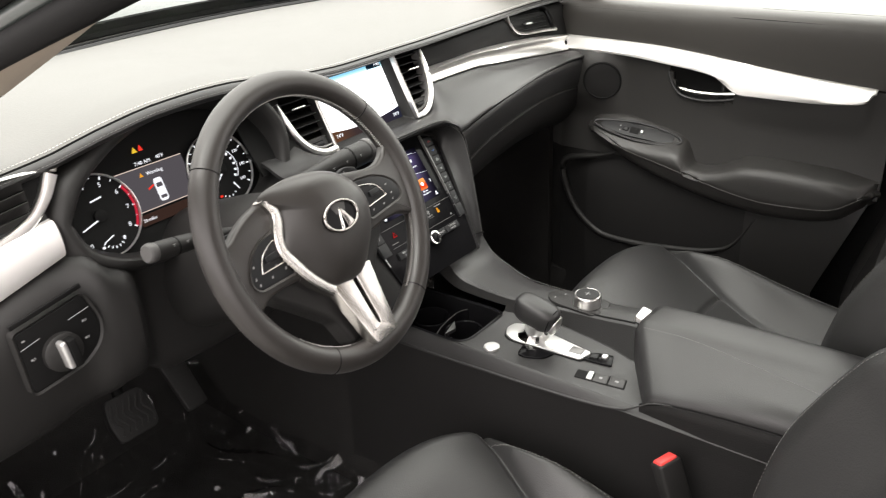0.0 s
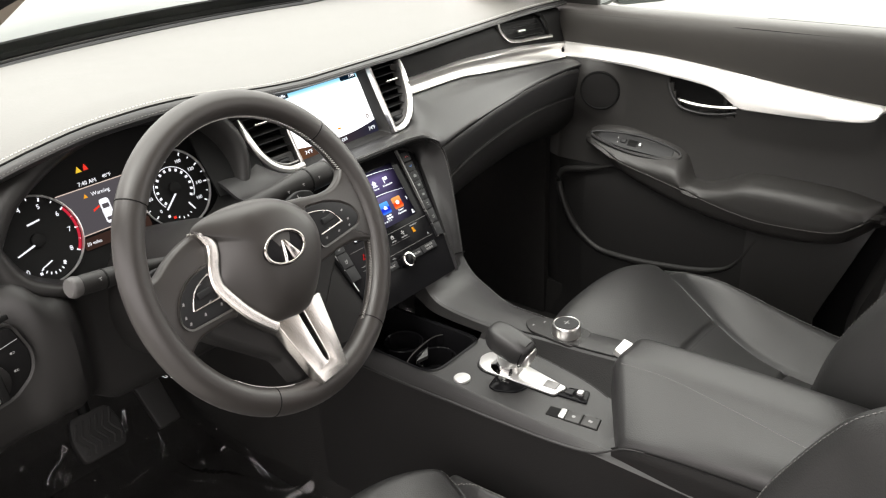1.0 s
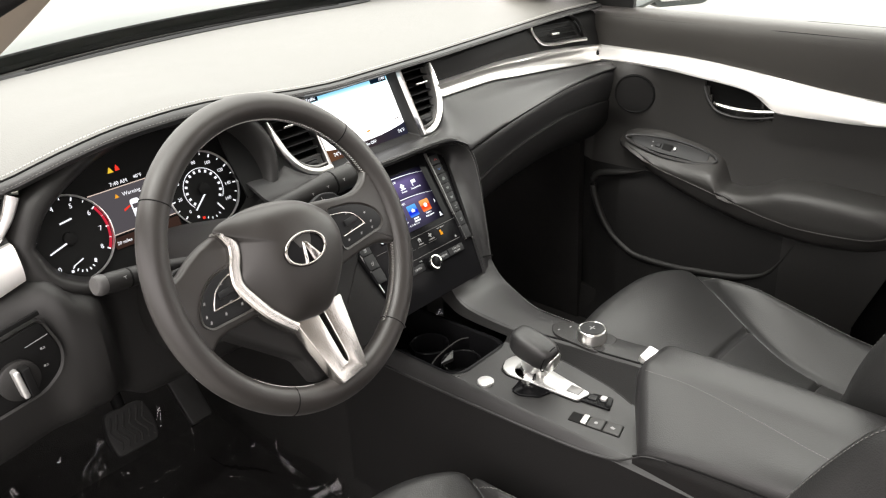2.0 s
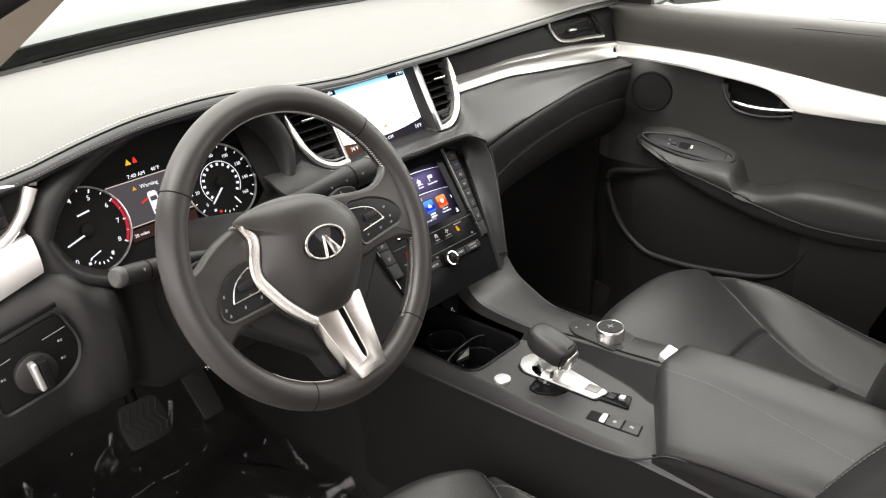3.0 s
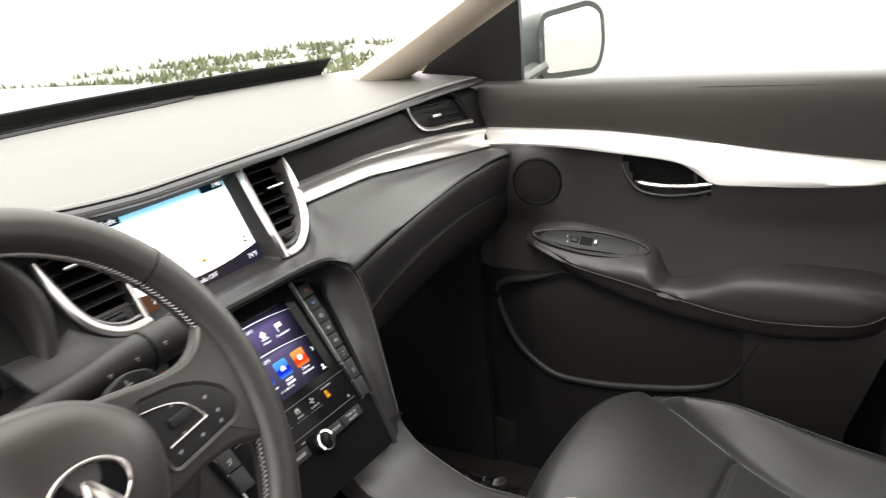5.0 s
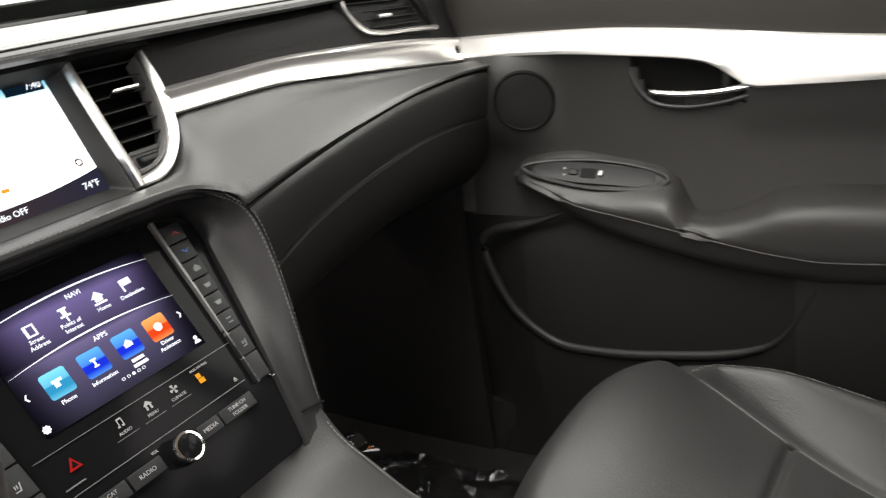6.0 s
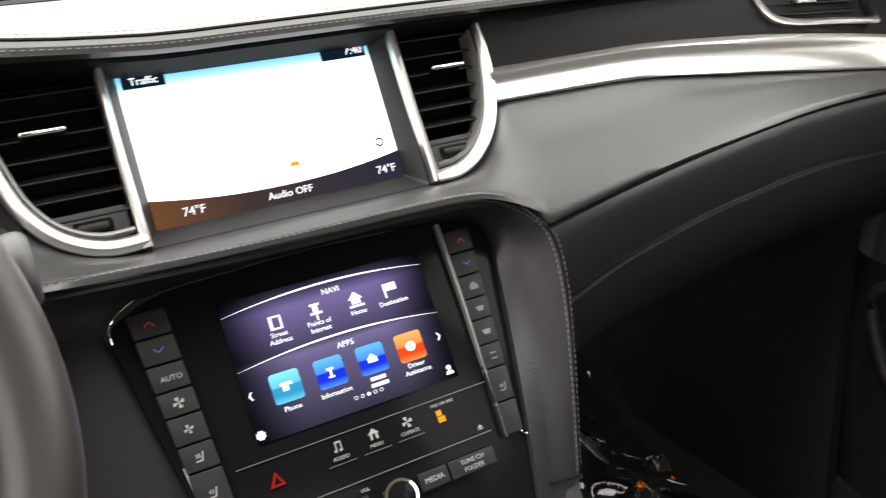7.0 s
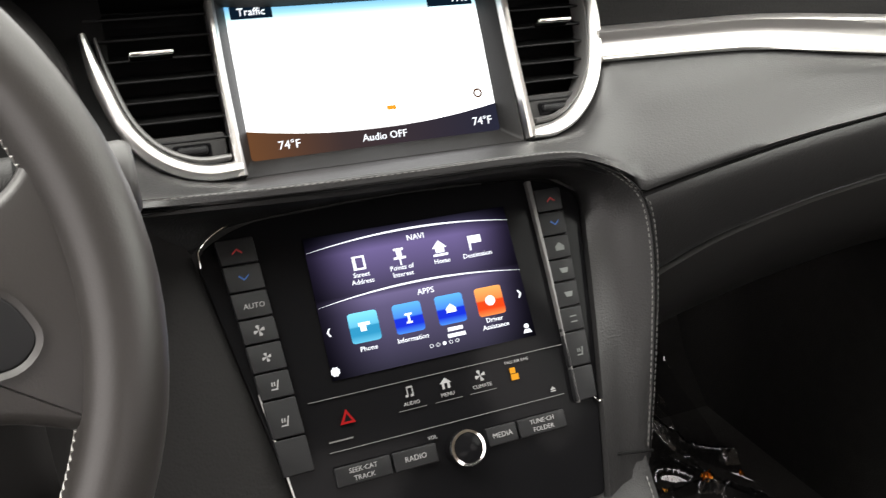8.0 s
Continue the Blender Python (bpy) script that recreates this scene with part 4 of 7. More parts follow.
for s in (-1, 1):
    glyph([[(s * 0.0, 0.0028), (s * 0.0011, 0.0028), (s * 0.0028, 0.0), (s * 0.0011, -0.0028), (s * 0.0, -0.0028), (s * 0.0016, 0.0)]], LOWER @ pose(s * 0.0690 + 0.003, -0.0005, 0.0006), WHITE_GLOW, touch, "arrow")
for i in range(5):
    part("page_dot", lathe([(0.0013, 0), (0.0013, 0.0006), (0.0, 0.0006)] if i == 2 else [(0.0013, 0), (0.0013, 0.0006), (0.0011, 0.0006), (0.0011, 0)], LOWER @ pose(0.000 + 0.0048 * i, -0.0235, 0.0006), 14), WHITE_GLOW, touch)
glyph([[(0.0034 * math.cos(a * math.pi / 8) * (1 if a % 2 else 0.75), 0.0034 * math.sin(a * math.pi / 8) * (1 if a % 2 else 0.75)) for a in range(16)]], LOWER @ pose(-0.0685, -0.0265, 0.0006), WHITE_GLOW, touch, "gear_sign")
glyph([[(-0.0032, -0.0035), (0.0032, -0.0035), (0.0018, -0.0008), (-0.0018, -0.0008)], [(0.0018 * math.cos(a * 0.785), 0.0014 + 0.0018 * math.sin(a * 0.785)) for a in range(8)]], LOWER @ pose(0.0725, -0.0255, 0.0006), WHITE_GLOW, touch, "profile_sign")

# key row, hazard switch, lines, audio keys and volume knob
for v, x0, x1 in ((-0.0425, -0.090, 0.0965), (-0.0765, -0.083, 0.088)):
    part("panel_line", tube([LOWER @ Vector((x0, v, 0.0)), LOWER @ Vector((x1, v, 0.0))], 0.00032, 6), GREY_TRIM, stack, "thin bright line")
glyph([[(-0.0052, -0.0045), (0.0052, -0.0045), (0.0, 0.0050)]], LOWER @ pose(-0.0672, -0.0562, 0.0), glow("hazard_red", (0.75, 0.03, 0.03), 0.5), stack, "hazard_sign")
glyph([[(-0.0026, -0.0030), (0.0026, -0.0030), (0.0, 0.0020)]], LOWER @ pose(-0.0672, -0.0562, 0.0007), GLOSS, stack, "hazard_centre")
NOTE = [rect(0.0007, 0.006, -0.0015, 0.001), rect(0.0007, 0.006, 0.0022, 0.001), rect(0.0044, 0.0012, 0.0003, 0.0036), rect(0.002, 0.0016, -0.0022, -0.0020), rect(0.002, 0.0016, 0.0015, -0.0020)]
HOUSE = [[(-0.0042, 0.0005), (0.0042, 0.0005), (0.0, 0.0042)], rect(0.0016, 0.0038, -0.0020, -0.0014), rect(0.0016, 0.0038, 0.0020, -0.0014)]


def fan_sign(s):
    out = []
    for k in range(4):
        a = k * math.pi / 2 + 0.4
        out.append([(0.0, 0.0), (s * math.cos(a - 0.5), s * math.sin(a - 0.5)), (s * 1.15 * math.cos(a), s * 1.15 * math.sin(a)), (s * math.cos(a + 0.25), s * math.sin(a + 0.25))])
    return out


for x, g, word in ((-0.0224, NOTE, "AUDIO"), (0.0037, HOUSE, "MENU"), (0.0294, fan_sign(0.0036), "CLIMATE")):
    glyph(g, LOWER @ pose(x, -0.0505, 0.0), INK, stack, "key_sign", 0.0003)
    lettering(word, 0.0036, LOWER @ pose(x, -0.0577, 0.0002), INK, stack)
    part("key_line", tube([LOWER @ Vector((x - 0.010, -0.0615, 0.0)), LOWER @ Vector((x + 0.010, -0.0615, 0.0))], 0.00025, 6), GREY_TRIM, stack)
lettering("PASS AIR BAG", 0.0030, LOWER @ pose(0.0585, -0.0465, 0.0002), INK, stack)
glyph([rect(0.004, 0.004, 0, 0.0022), rect(0.0055, 0.0042, 0.0008, -0.0024)], LOWER @ pose(0.0539, -0.0545, 0.0), AMBER, stack, "airbag_lamp")
lettering("VOL", 0.0034, LOWER @ pose(-0.014, -0.083, 0.0002), INK, stack)
glyph([[(-0.002, -0.0004), (0.002, -0.0004), (0.0, 0.0018)], rect(0.004, 0.0007, 0, -0.0014)], LOWER @ pose(0.0806, -0.0715, 0.0), INK, stack, "eject_sign", 0.0003)
glyph([rect(0.016, 0.0010)], LOWER @ pose(-0.074, -0.0700, 0.0), GREY_TRIM, stack, "print_bar", 0.0003)
for x0, x1, a, b in ((-0.0835, -0.0455, "SEEK·CAT", "TRACK"), (-0.0445, -0.0135, "RADIO", ""), (0.0225, 0.0455, "MEDIA", ""), (0.0465, 0.0835, "TUNE·CH", "FOLDER")):
    key = part("audio_key", slab(rounded(rect(x1 - x0 - 0.0008, 0.0125, 0.5 * (x0 + x1), -0.0925), 0.001, 2), -0.001, 0.0035, 0.0008, LOWER), BUTTON, stack)
    mid = 0.5 * (x0 + x1)
    if b:
        lettering(a, 0.0044, LOWER @ pose(mid, -0.0900, 0.0037), INK, key)
        lettering(b, 0.0044, LOWER @ pose(mid, -0.0952, 0.0037), INK, key)
    else:
        lettering(a, 0.0050, LOWER @ pose(mid, -0.0925, 0.0037), INK, key)
knob = part("volume_knob", lathe([(0.0120, -0.002), (0.0120, 0.012), (0.0100, 0.0135), (0.0, 0.0138)], LOWER @ pose(0.0045, -0.0945, 0)), GLOSS, stack, "black knob with a silver ring")
part("knob_ring", lathe([(0.0122, 0.009), (0.0124, 0.0125), (0.0118, 0.0140), (0.0100, 0.0142), (0.0098, 0.0135)], LOWER @ pose(0.0045, -0.0945, 0)), CHROME, knob)

# symbols on the climate buttons
CH = [[(-0.0032, -0.0010), (-0.0032, -0.0021), (0.0, 0.0006), (0.0032, -0.0021), (0.0032, -0.0010), (0.0, 0.0018)]]
CHD = [[(x, -y) for x, y in CH[0]]]
SEATS = [[(-0.0026, -0.0030), (0.0018, -0.0030), (0.0016, -0.0021), (-0.0026, -0.0021)], [(0.0010, -0.0021), (0.0018, -0.0021), (0.0030, 0.0030), (0.0022, 0.0030)], rect(0.0007, 0.0026, -0.0016, 0.0008), rect(0.0007, 0.0026, 0.0000, 0.0008)]
# Darker copy of the button print puts the right column's dimness into colour.
DIM_INK = material("dim_button_print", (0.11, 0.12, 0.115), 0.6, vary=0)
RED_INK = material("red_print", (0.42, 0.025, 0.025), 0.5, vary=0)
BLUE_INK = material("blue_print", (0.02, 0.11, 0.38), 0.5, vary=0)
SHIELD = [[(-0.0035, 0.0015), (0.0035, 0.0015), (0.0022, -0.0022), (-0.0022, -0.0022)]]
for side in (-1, 1):
    signs = [(0.0635, CH, RED_INK), (0.0453, CHD, BLUE_INK)]
    if side < 0:
        lettering("AUTO", 0.0050, LOWER @ pose(-0.1115, 0.0262, 0.0042), INK, stack)
        signs += [(0.0098, fan_sign(0.0034), INK), (-0.008, fan_sign(0.0028), INK), (-0.0265, SEATS, INK), (-0.050, SEATS, INK)]
    else:
        signs += [(0.0272, CARSIGN, INK), (0.0098, SHIELD, INK), (-0.008, SHIELD, INK), (-0.0265, [rect(0.005, 0.001, 0, 0.002), rect(0.005, 0.001, 0, -0.002)], INK), (-0.050, SEATS, INK)]
    for v, g, mat in signs:
        glyph(g, LOWER @ pose(side * (0.1162 + (v - 0.07) * 0.076), v, 0.004), DIM_INK if side > 0 and mat is INK else mat, stack, "button_sign", 0.0003)

# ---------------------------------------------------------------- driver's side of the dashboard
# silver strip left of the dials
DX = [-0.755 + 0.171 * i / 14 for i in range(15)]
strip, face = [], []
for x in DX:
    k = (x + 0.755) / 0.185
    t, b = 0.664 + 0.030 * k, 0.590 + 0.062 * k
    y = -0.012 - 0.018 * k
    strip.append(curve([(x, y + 0.02, t + 0.002), (x, y + 0.004, t), (x, y - 0.006, 0.5 * (t + b)), (x, y - 0.004, b + 0.003), (x, y + 0.01, b)], 12))
    face.append(curve([(x, 0.05, 0.745), (x, 0.02, 0.74), (x, 0.012, 0.72), (x, y + 0.014, t)], 10))
part("trim_strip", sheet(strip, thick=0.004), STRIP, dash, "satin silver strip beside the dials")
part("vent_surround", sheet(face, thick=0.005), PLASTIC, dash)

m = plane_pose((-0.638, -0.004, 0.710), 14, -6)
out = rounded([(-0.09, -0.045), (0.03, -0.020), (0.062, 0.012), (0.078, 0.036), (-0.09, 0.034)], 0.008, 3)
lv = part("air_vent", slab(out, -0.012, -0.008, 0.0, m), DARK, dash, "leaf-shaped driver's end vent with a broad silver edge")
for i in range(4):
    part("slat", brick(0.12, 0.014, 0.0016, m @ pose(-0.02, 0.022 - 0.013 * i, -0.002, 35, 0, 8)), PLASTIC, lv)
part("vent_trim", flat_band([(-0.09, -0.0505), (-0.02, -0.034), (0.030, -0.0165), (0.058, 0.008), (0.074, 0.034)], (0.009, 0.0125, 0.016), -0.012, 0.006, m), SATIN, lv, "broad satin silver vent edge", 30)
part("vent_trim", flat_band([(0.082, 0.0385), (0.030, 0.042), (-0.09, 0.039)], (0.009, 0.0045, 0.0035), -0.012, 0.004, m), SATIN, lv, "thin upper vent edge", 30)

# lower fascia from the door to the stack, with a dip under the steering column
TOPZ = [(-0.755, 0.589), (-0.60, 0.640), (-0.565, 0.642), (-0.54, 0.615), (-0.47, 0.595), (-0.30, 0.590), (-0.20, 0.612), (-0.16, 0.622)]
TOPY = [(-0.755, -0.004), (-0.60, -0.020), (-0.56, -0.040), (-0.5, -0.050), (-0.3, -0.050), (-0.2, -0.055), (-0.16, -0.062)]
BOTZ = [(-0.755, 0.405), (-0.66, 0.415), (-0.60, 0.430), (-0.52, 0.448), (-0.46, 0.412), (-0.30, 0.408), (-0.20, 0.43), (-0.14, 0.40)]
rows, knee = [], []
for i in range(61):
    x = -0.755 + 0.54 * i / 60
    t, y, b = along(TOPZ, x), along(TOPY, x), along(BOTZ, x)
    k = min(1.0, max(0.0, (x + 0.535) / 0.05)) * min(1.0, max(0.0, (-0.225 - x) / 0.03))
    k = k * k * (3 - 2 * k)
    row = curve([(x, y + 0.03, t + 0.004), (x, y + 0.030 * k, t), (x, y - 0.022 + 0.055 * k, t - 0.03), (x, y - 0.026 + 0.060 * k, 0.5 * (t + b)), (x, y - 0.012 + 0.045 * k, b + 0.02), (x, y + 0.012 + 0.03 * k, b), (x, y + 0.08, b - 0.01), (x, y + 0.22, b + 0.01)], 26)
    if x < -0.508:
        rows.append(row)
        knee = [row]
    else:
        knee.append(row)
part("lower_fascia", sheet(rows, thick=0.006), PLASTIC, dash, "black moulded lower dash panel")
part("knee_panel", sheet(knee, thick=0.006), PLASTIC, dash, "dark recessed panel under the steering column")

# light switch panel
pan = rounded([(-0.036, -0.072), (0.032, -0.064), (0.058, -0.045), (0.064, -0.02), (0.052, 0.016), (0.046, 0.020), (-0.038, 0.006)], [0.006, 0.012, 0.014, 0.012, 0.006, 0.006, 0.004])
SW = shift(SWITCH, -0.023, 0.016, 0.034)
sw = part("light_switch_panel", slab(pan, -0.012, 0.002, 0.002, SW), DARK, dash, "black light switch panel with a rounded end")
part("panel_rim", hoop(inset(pan, -0.003), pan, -0.012, 0.003, SW, lip=0.002), PLASTIC, sw)
part("card_slot", brick(0.094, 0.006, 0.004, SW @ pose(0.006, 0.024, 0.001, 0, 0, 9), 0.001), DARK, sw, "narrow dark slot")
ring = part("rotary_switch", lathe([(0.024, 0.0), (0.024, 0.008), (0.021, 0.010), (0.0, 0.010)], SW @ pose(0.008, -0.036, 0.001)), PLASTIC, sw, "round rotary light switch with a silver grip")
part("grip", brick(0.0075, 0.037, 0.016, SW @ pose(0.005, -0.036, 0.016, 0, 0, 6), 0.0030), SILVER, ring, "silver grip bar")
part("grip_mark", brick(0.0100, 0.036, 0.016, SW @ pose(0.0145, -0.036, 0.0165, 0, 0, 4), 0.0015), DARK, ring)
for x, y in ((-0.026, -0.030), (0.044, -0.012), (0.042, -0.034)):
    glyph([rect(0.0022, 0.0026, -0.0014, 0), rect(0.0024, 0.0006, 0.0018, 0.0009), rect(0.0024, 0.0006, 0.0018, -0.0009)], SW @ pose(x, y, 0.002), INK, sw, "lamp_sign", 0.0003)
glyph([rect(0.004, 0.002)], SW @ pose(-0.03, -0.004, 0.002), INK, sw, "lamp_sign", 0.0003)
part("key_line", tube([SW @ Vector((-0.036, -0.014, 0.0022)), SW @ Vector((-0.012, -0.009, 0.0022))], 0.0004, 6), INK, sw)
part("key_line", tube([SW @ Vector((0.026, -0.003, 0.0022)), SW @ Vector((0.054, 0.002, 0.0022))], 0.0004, 6), INK, sw)

# ---------------------------------------------------------------- instrument cluster
clu = thing("instrument_cluster", (-0.39, 0.02, 0.67), "lit instrument cluster with two round dials under a black hood", "instrument cluster")
LIP_IN = [(-0.172, -0.007), (-0.142, 0.031), (-0.095, 0.060), (-0.039, 0.083), (0.029, 0.096), (0.100, 0.090), (0.152, 0.062), (0.174, 0.012), (0.156, -0.044), (0.100, -0.073), (0.0, -0.084), (-0.100, -0.077), (-0.155, -0.048)]
LIP_OUT = [(-0.195, 0.0), (-0.170, 0.047), (-0.1126, 0.083), (-0.035, 0.104), (0.0325, 0.110), (0.108, 0.102), (0.172, 0.070), (0.196, 0.012), (0.176, -0.050), (0.112, -0.086), (0.0, -0.096), (-0.110, -0.090), (-0.180, -0.058)]
lin = curve([(a, b, 0) for a, b in LIP_IN + LIP_IN[:1]], 79)[:-1]
lout = curve([(a, b, 0) for a, b in LIP_OUT + LIP_OUT[:1]], 79)[:-1]
rings = []
for k, k0, n0, n1 in ((0.0, 0.915, 0.002, 0.002), (0.0, 0.955, 0.020, 0.012), (0.0, 0.985, 0.042, 0.028), (0.06, 1.0, 0.0500, 0.036), (0.3, 1.0, 0.0545, 0.040), (0.65, 1.0, 0.0525, 0.038), (1.0, 1.0, 0.042, 0.028), (1.12, 1.0, 0.015, 0.0)):
    r = []
    for p, q in zip(lin, lout):
        w = p.lerp(q, k) * k0
        up = min(1, max(0, (w.y + 0.07) / 0.12))
        r.append(DIALS @ Vector((w.x, w.y, n1 + (n0 - n1) * up * up * (3 - 2 * up))))
    rings.append(r)
part("hood", sheet(rings, wrap=True, thick=0.003), PLASTIC, clu, "black funnel-shaped dial hood with a soft rounded lip", 60)
part("backing", slab([(p.x * 0.975, p.y * 0.975) for p in lin][::-1], -0.010, -0.004, 0.0, DIALS), DIAL_BLACK, clu)


def arc_band(r0, r1, a0, a1, n, m, z=0.0004):
    bm = bmesh.new()
    q = [(r0 * math.cos(radians(a0 + (a1 - a0) * i / n)), r0 * math.sin(radians(a0 + (a1 - a0) * i / n))) for i in range(n + 1)]
    o = [(r1 * math.cos(radians(a0 + (a1 - a0) * i / n)), r1 * math.sin(radians(a0 + (a1 - a0) * i / n))) for i in range(n + 1)]
    rows = [[m @ Vector((*p, 0)) for p in q], [m @ Vector((*p, z)) for p in q], [m @ Vector((*p, z)) for p in o], [m @ Vector((*p, 0)) for p in o]]
    return sheet(rows, bm)


def ticks(r0, r1, angles, w, m):
    bm = bmesh.new()
    for a in angles:
        c, s = math.cos(radians(a)), math.sin(radians(a))
        q = [(c * r0 + s * w, s * r0 - c * w), (c * r1 + s * w, s * r1 - c * w), (c * r1 - s * w, s * r1 + c * w), (c * r0 - s * w, s * r0 + c * w)]
        slab(q, 0.0, 0.0004, 0.0, m, bm)
    return bm


def dial(cx, cy, numbers, a0, a1, R, rn, size, name):
    m = DIALS @ pose(cx, cy, 0.0)
    d = part(name, lathe([(R, -0.003), (R, 0.001), (R - 0.0015, 0.0012), (R - 0.002, 0.0), (0.0, 0.0)], m, 56), DIAL_BLACK, clu, "round black dial with white marks")
    part("dial_ring", lathe([(R, 0.0), (R + 0.0006, 0.004), (R - 0.0008, 0.0046), (R - 0.0016, 0.0012)], m, 56), SILVER, d, "thin silver dial ring")
    n = len(numbers) - 1
    tagged(part("marks", ticks(R - 0.0075, R - 0.0030, [a0 + (a1 - a0) * i / n for i in range(n + 1)], 0.0009, m @ pose(0, 0, 0.0006)), CLUSTER_WHITE, d), kind="stuff")
    tagged(part("marks", ticks(R - 0.0060, R - 0.0030, [a0 + (a1 - a0) * (i + 0.5) / n for i in range(n)], 0.0006, m @ pose(0, 0, 0.0006)), CLUSTER_WHITE, d), kind="stuff")
    for i, w in enumerate(numbers):
        a = radians(a0 + (a1 - a0) * i / n)
        lettering(w, size, m @ pose(rn * math.cos(a), rn * math.sin(a), 0.0006), CLUSTER_WHITE, d)
    part("hub_cap", lathe([(0.009, 0.0004), (0.0085, 0.005), (0.006, 0.0065), (0.0, 0.0068)], m, 28), DIAL_BLACK, d, "black cap over the needle's pivot")
    return d, m


NEEDLE = [(0.004, -0.0011), (0.034, -0.0009), (0.034, 0.0009), (0.004, 0.0011)]
tach, mt = dial(-0.115, -0.010, [str(i) for i in range(9)], 232, -34, 0.056, 0.0418, 0.0088, "tachometer")
part("red_zone", arc_band(0.0500, 0.0535, 32, -34, 16, mt @ pose(0, 0, 0.0006)), glow("red_zone", (0.7, 0.03, 0.06), 0.8), tach, "red arc at high revs")
part("needle", slab(NEEDLE, 0.004, 0.0052, 0.0, mt @ pose(0.002, -0.002, 0, 0, 0, 196)), CLUSTER_WHITE, tach, "white lit needle")
part("small_needle", slab([(0.0, -0.0008), (0.016, -0.0006), (0.016, 0.0006), (0.0, 0.0008)], 0.004, 0.005, 0.0, mt @ pose(0.005, -0.029, 0, 0, 0, 200)), CLUSTER_WHITE, tach, "short white temperature needle")
tagged(part("marks", ticks(0.0150, 0.0185, [208 + 19 * i for i in range(7)], 0.0007, mt @ pose(0.006, -0.028, 0.0006)), CLUSTER_WHITE, tach), kind="stuff")
glyph([rect(0.0034, 0.0034)], mt @ pose(-0.012, -0.040, 0.0006), CLUSTER_WHITE, tach, "temperature_mark", 0.0003)
glyph([rect(0.0034, 0.0034)], mt @ pose(0.020, -0.036, 0.0006), CLUSTER_WHITE, tach, "temperature_mark", 0.0003)
glyph([rect(0.017, 0.0022)], mt @ pose(0.004, 0.022, 0.0006, 0, 0, 8), CLUSTER_WHITE, tach, "unit_print", 0.0003)
spd, ms = dial(0.084, -0.008, [str(20 * i) for i in range(9)], 217, -37, 0.055, 0.0395, 0.0066, "speedometer")
part("inner_ring", arc_band(0.0300, 0.0309, 222, -37, 40, ms @ pose(0, 0, 0.0006)), CLUSTER_WHITE, spd)
tagged(part("marks", ticks(0.0242, 0.0282, [217 - 19.5 * i for i in range(14)], 0.0016, ms @ pose(0, 0, 0.0006)), CLUSTER_WHITE, spd), kind="stuff")
part("needle", slab(NEEDLE, 0.004, 0.0052, 0.0, ms @ pose(0.002, -0.003, 0, 0, 0, 220)), CLUSTER_WHITE, spd, "white lit needle")
part("small_needle", slab([(0.0, -0.0009), (0.013, -0.0007), (0.013, 0.0007), (0.0, 0.0009)], 0.004, 0.005, 0.0, ms @ pose(0.0106, -0.025, 0, 0, 0, -62)), CLUSTER_WHITE, spd, "short white fuel needle")
glyph([rect(0.004, 0.0034)], ms @ pose(-0.0155, -0.038, 0.0006), RED_GLOW, spd, "fuel_mark")
glyph([rect(0.0034, 0.0034)], ms @ pose(-0.023, -0.034, 0.0006), CLUSTER_WHITE, spd, "fuel_print", 0.0003)
tagged(part("marks", ticks(0.0150, 0.0180, [236 + 24 * i for i in range(4)], 0.0006, ms @ pose(0.0, -0.026, 0.0006)), CLUSTER_WHITE, spd), kind="stuff")
# message display between the dials
D = DIALS @ pose(0, 0, 0.0)
part("message_screen", slab(rounded([(-0.064, -0.0258), (0.034, -0.0258), (0.034, 0.0315), (-0.074, 0.0315)], 0.002), -0.003, -0.0014, 0.0, D), CLUSTER_GREY, clu, "grey message screen with a warning")
LINE = glow("message_line", (0.75, 0.60, 0.52), 1.0)
part("message_line", slab(rect(0.106, 0.0012, -0.020, 0.0322), -0.0014, -0.0006, 0.0, D), LINE, clu, "thin bright line above the message")
part("message_line", slab(rect(0.098, 0.0012, -0.015, -0.0262), -0.0014, -0.0006, 0.0, D), LINE, clu, "thin bright line below the message")
part("trip_band", slab([(-0.062, -0.045), (0.034, -0.045), (0.034, -0.030), (-0.066, -0.030)], -0.003, -0.0014, 0.0, D), glow("trip_band_brown", (0.16, 0.085, 0.065), 0.26), clu, "dim brown trip band")
glyph([[(-0.003, -0.0025), (0.003, -0.0025), (0.0, 0.003)]], D @ pose(-0.0367, 0.0215, -0.001), AMBER, clu, "warning_sign")
lettering("Warning", 0.0074, D @ pose(-0.0156, 0.0212, -0.0006), CLUSTER_WHITE, clu)
CAR = D @ pose(-0.0165, -0.0045, -0.001)
cs = glyph([rounded(rect(0.0135, 0.033), 0.0045)], CAR, CLUSTER_WHITE, clu, "car_outline")
for q in (rect(0.0095, 0.006, 0, 0.0065), rect(0.0095, 0.0045, 0, -0.0105)):
    glyph([rounded(q, 0.0012)], shift(CAR, 0, 0, 0.0006), CLUSTER_GREY, cs, "car_window", 0.0003)
glyph([[(-0.0105, -0.003), (-0.001, 0.001), (-0.001, 0.0035), (-0.0105, 0.0)]], D @ pose(-0.0235, 0.002, -0.0008), RED_GLOW, clu, "open_door_sign")
lettering("20 miles", 0.0062, D @ pose(-0.0500, -0.0378, 0.0), CLUSTER_WHITE, clu)
lettering("7:40 AM", 0.0074, D @ pose(-0.0275, 0.0375, 0.0), CLUSTER_WHITE, clu)
lettering("40°F", 0.0068, D @ pose(0.0005, 0.0385, 0.0), CLUSTER_WHITE, clu)
